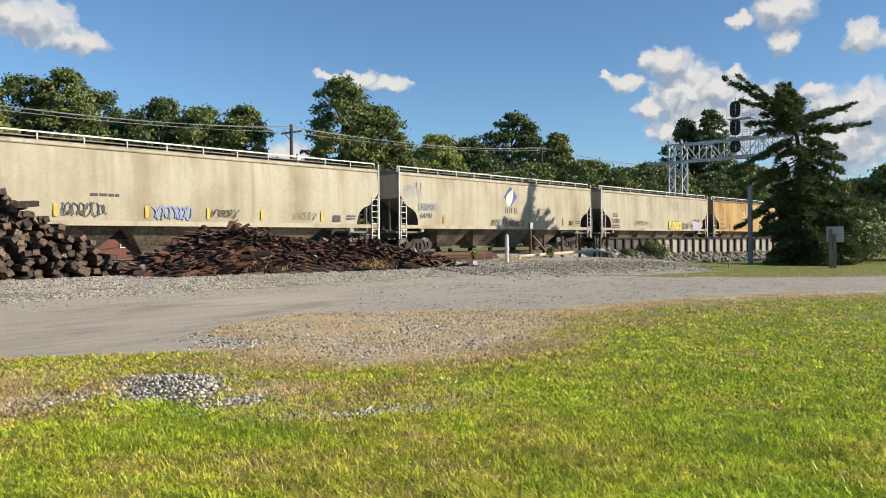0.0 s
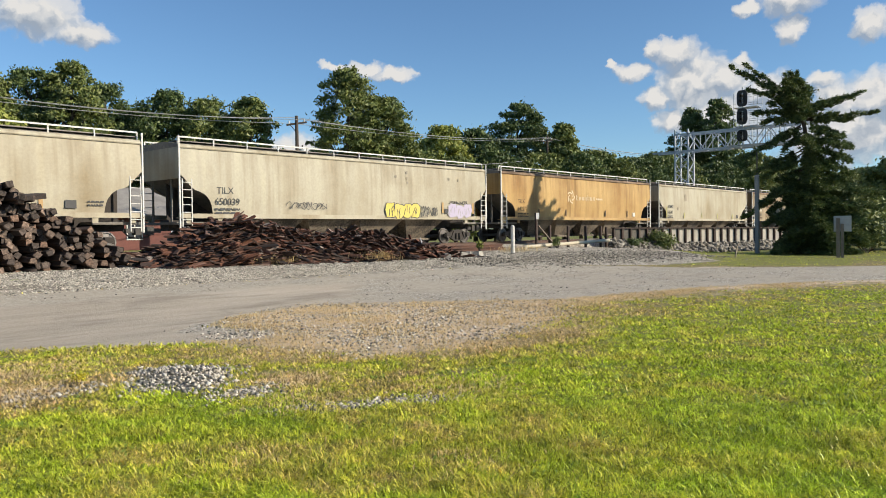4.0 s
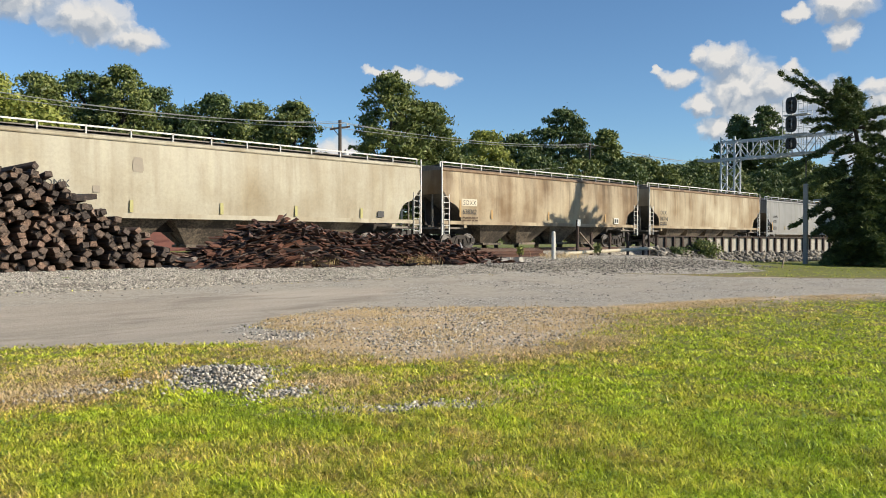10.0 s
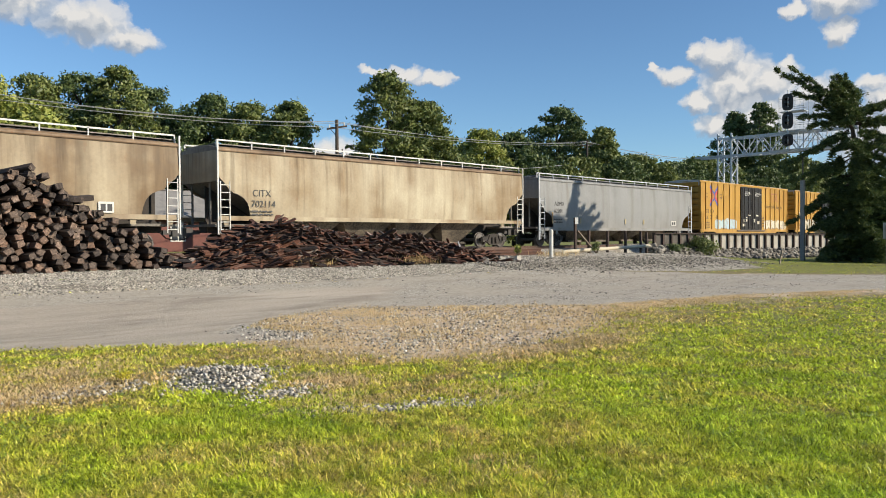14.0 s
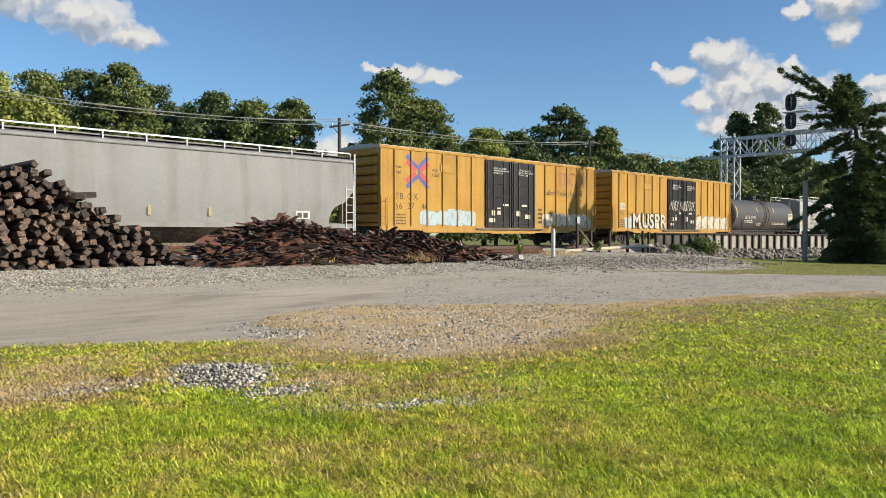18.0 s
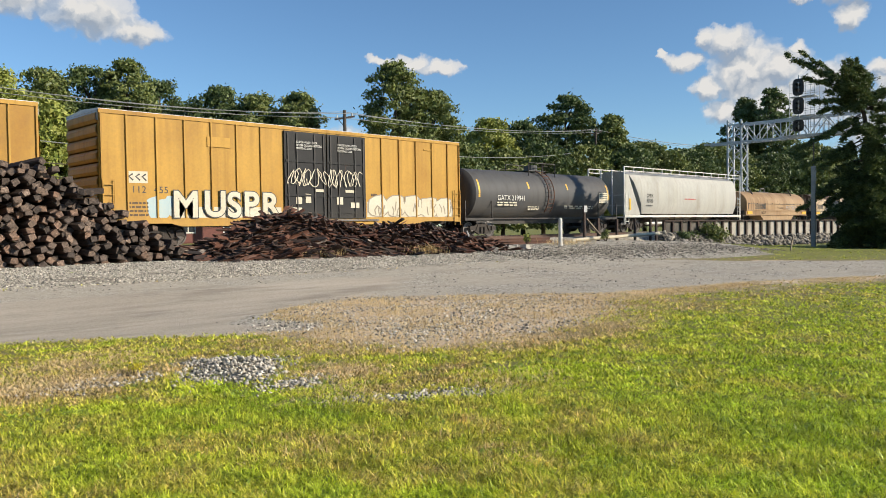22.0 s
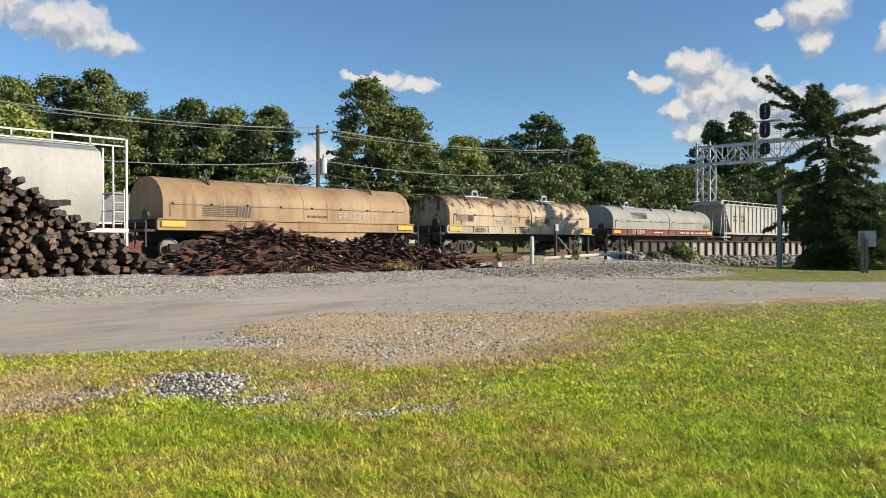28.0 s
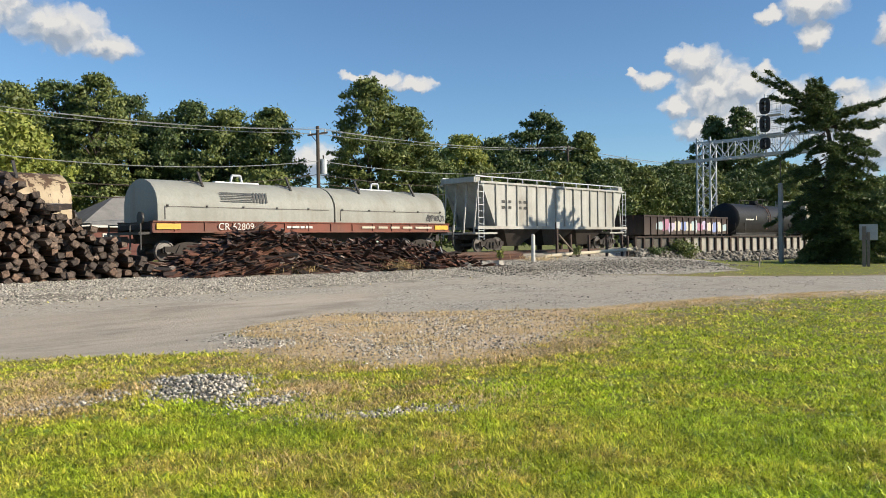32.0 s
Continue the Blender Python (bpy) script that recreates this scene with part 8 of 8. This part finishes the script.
def spread_stones():
    rng = np.random.default_rng(21)
    n = 21000
    X, Y = rng.uniform(3, 33, n), 18.2 + 6.0 * rng.uniform(0, 1, n) ** 1.3
    k = inside(YARD, X, Y) > rng.normal(0, 0.25, n)
    stones("gravel", "loose grey crushed stone along the yard's edge", X[k], Y[k], rng.uniform(0.016, 0.036, k.sum()), 22)
    n = 16000
    X, Y = rng.uniform(5.5, 15.5, n), rng.uniform(6.2, 14, n)
    k = inside(PATCH, X, Y) > rng.normal(0, 0.25, n)
    k &= rng.uniform(-1, 1, n) < 0.15 + 1.1 * np.sin(X * 1.3 + 1.2 * np.sin(Y * 1.1)) * np.sin(Y * 1.6 + X * 0.4)
    stones("gravel_patch", "patch of loose pale stones in dry grass", X[k], Y[k], rng.uniform(0.012, 0.036, k.sum()), 23)
    n = 2900
    X, Y = rng.uniform(3.5, 5.4, n), rng.uniform(6.8, 8.9, n)
    q = inside(HEAP, X, Y)
    k = q > rng.normal(0.0, 0.17, n)
    stones("stone_pile", "small flat heap of grey crushed stone in the lawn", X[k], Y[k], rng.uniform(0.012, 0.036, k.sum()), 24, np.clip(q[k], 0, 0.4) * 0.22 * rng.uniform(0, 1, k.sum()), mat=LAWNSTONES)
    u = rng.uniform(-0.1, 1.2, 520)
    X, Y = 4.3 + 1.0 * u + rng.normal(0, 0.12, 520), 5.6 - 0.65 * u + rng.normal(0, 0.10, 520)
    X2, Y2 = rng.normal(3.0, 0.42, 300), rng.normal(8.2, 0.20, 300)
    X3, Y3 = rng.normal(4.45, 0.22, 200), rng.normal(6.6, 0.14, 200)
    X, Y = np.concatenate([X, X2, X3]), np.concatenate([Y, Y2, Y3])
    stones("lawn_pebbles", "scattered pebbles showing through the lawn", X, Y, rng.uniform(0.012, 0.034, len(X)), 25, mat=LAWNSTONES)
    n = 4600
    X = rng.uniform(22.5, 40.0, n)
    Y = 19.4 - 0.12 * (X - 24) + rng.normal(0, 1.25, n)
    m = np.exp(-((Y - 19.4 + 0.12 * (X - 24)) / 0.9) ** 2) * (1 - step((X - 33) / 6))
    stones("ballast_mound", "low mound of dark grey ballast stone beside the road", X, Y, rng.uniform(0.025, 0.065, n), 26, m * 0.08 * rng.uniform(0.3, 1, n), mat=DARKSTONES)
    n = 2300
    u = rng.uniform(-0.05, 1.35, n)
    off = np.abs(rng.normal(0, 0.75, n)) + 0.35
    X = WALL_A[0] + (WALL_B[0] - WALL_A[0]) * u - 0.32 * off
    Y = WALL_A[1] + (WALL_B[1] - WALL_A[1]) * u - 0.95 * off
    stones("riprap", "band of large blue-grey broken rocks at the wall's foot", X, Y, rng.uniform(0.11, 0.24, n), 27, np.clip(0.85 - 0.5 * off, 0, 1) * rng.uniform(0.5, 1.0, n), "rocks", RIPRAP)
    n = 4200
    X, Y = rng.uniform(5, 36, n), rng.uniform(8, 18, n)
    thin = lattice(X, Y, 0.5, 31) * lattice(X, Y, 1.6, 32) > rng.uniform(0.05, 0.7, n)
    X, Y = X[thin], Y[thin]
    n = len(X)
    k = (inside(ROAD, X, Y) > 0.1) & (inside(ASPHALT, X, Y) < rng.normal(-0.3, 0.5, n))
    stones("road_pebbles", "loose dark pebbles on the dusty road", X[k], Y[k], rng.uniform(0.012, 0.034, k.sum()), 28, mat=DARKSTONES)


sow()
spread_stones()

# ---- what moves ----
def motions():
    """The train rolls past at an even pace; its wheels turn while the car is near."""
    starts = {}
    for car, start in train:
        starts[car] = start
        walk(car, [(t, pose(start - SPEED * t, TRACK_Y, RAIL_Z)) for t in (0.0, 8.0, 16.0, 24.0, 32.0)])
    for wheel, d, car in spinning:
        x = starts[car] + wheel.parent.matrix_basis.translation.x + d
        t0, t1 = max(0.0, (x - 62.0) / SPEED), min(32.0, (x - 8.0) / SPEED)
        if t1 <= t0:
            continue
        turn = math.degrees(SPEED / 0.43)
        n = max(2, math.ceil((t1 - t0) / 0.066))
        rows = [(t0 + (t1 - t0) * k / n, pose(d, 0, 0.43, 0, -turn * (t1 - t0) * k / n, 0)) for k in range(n + 1)]
        if t0 > 0.05:
            rows.insert(0, (0.0, rows[0][1]))
        if t1 < 31.95:
            rows.append((32.0, rows[-1][1]))
        walk(wheel, rows)


motions()
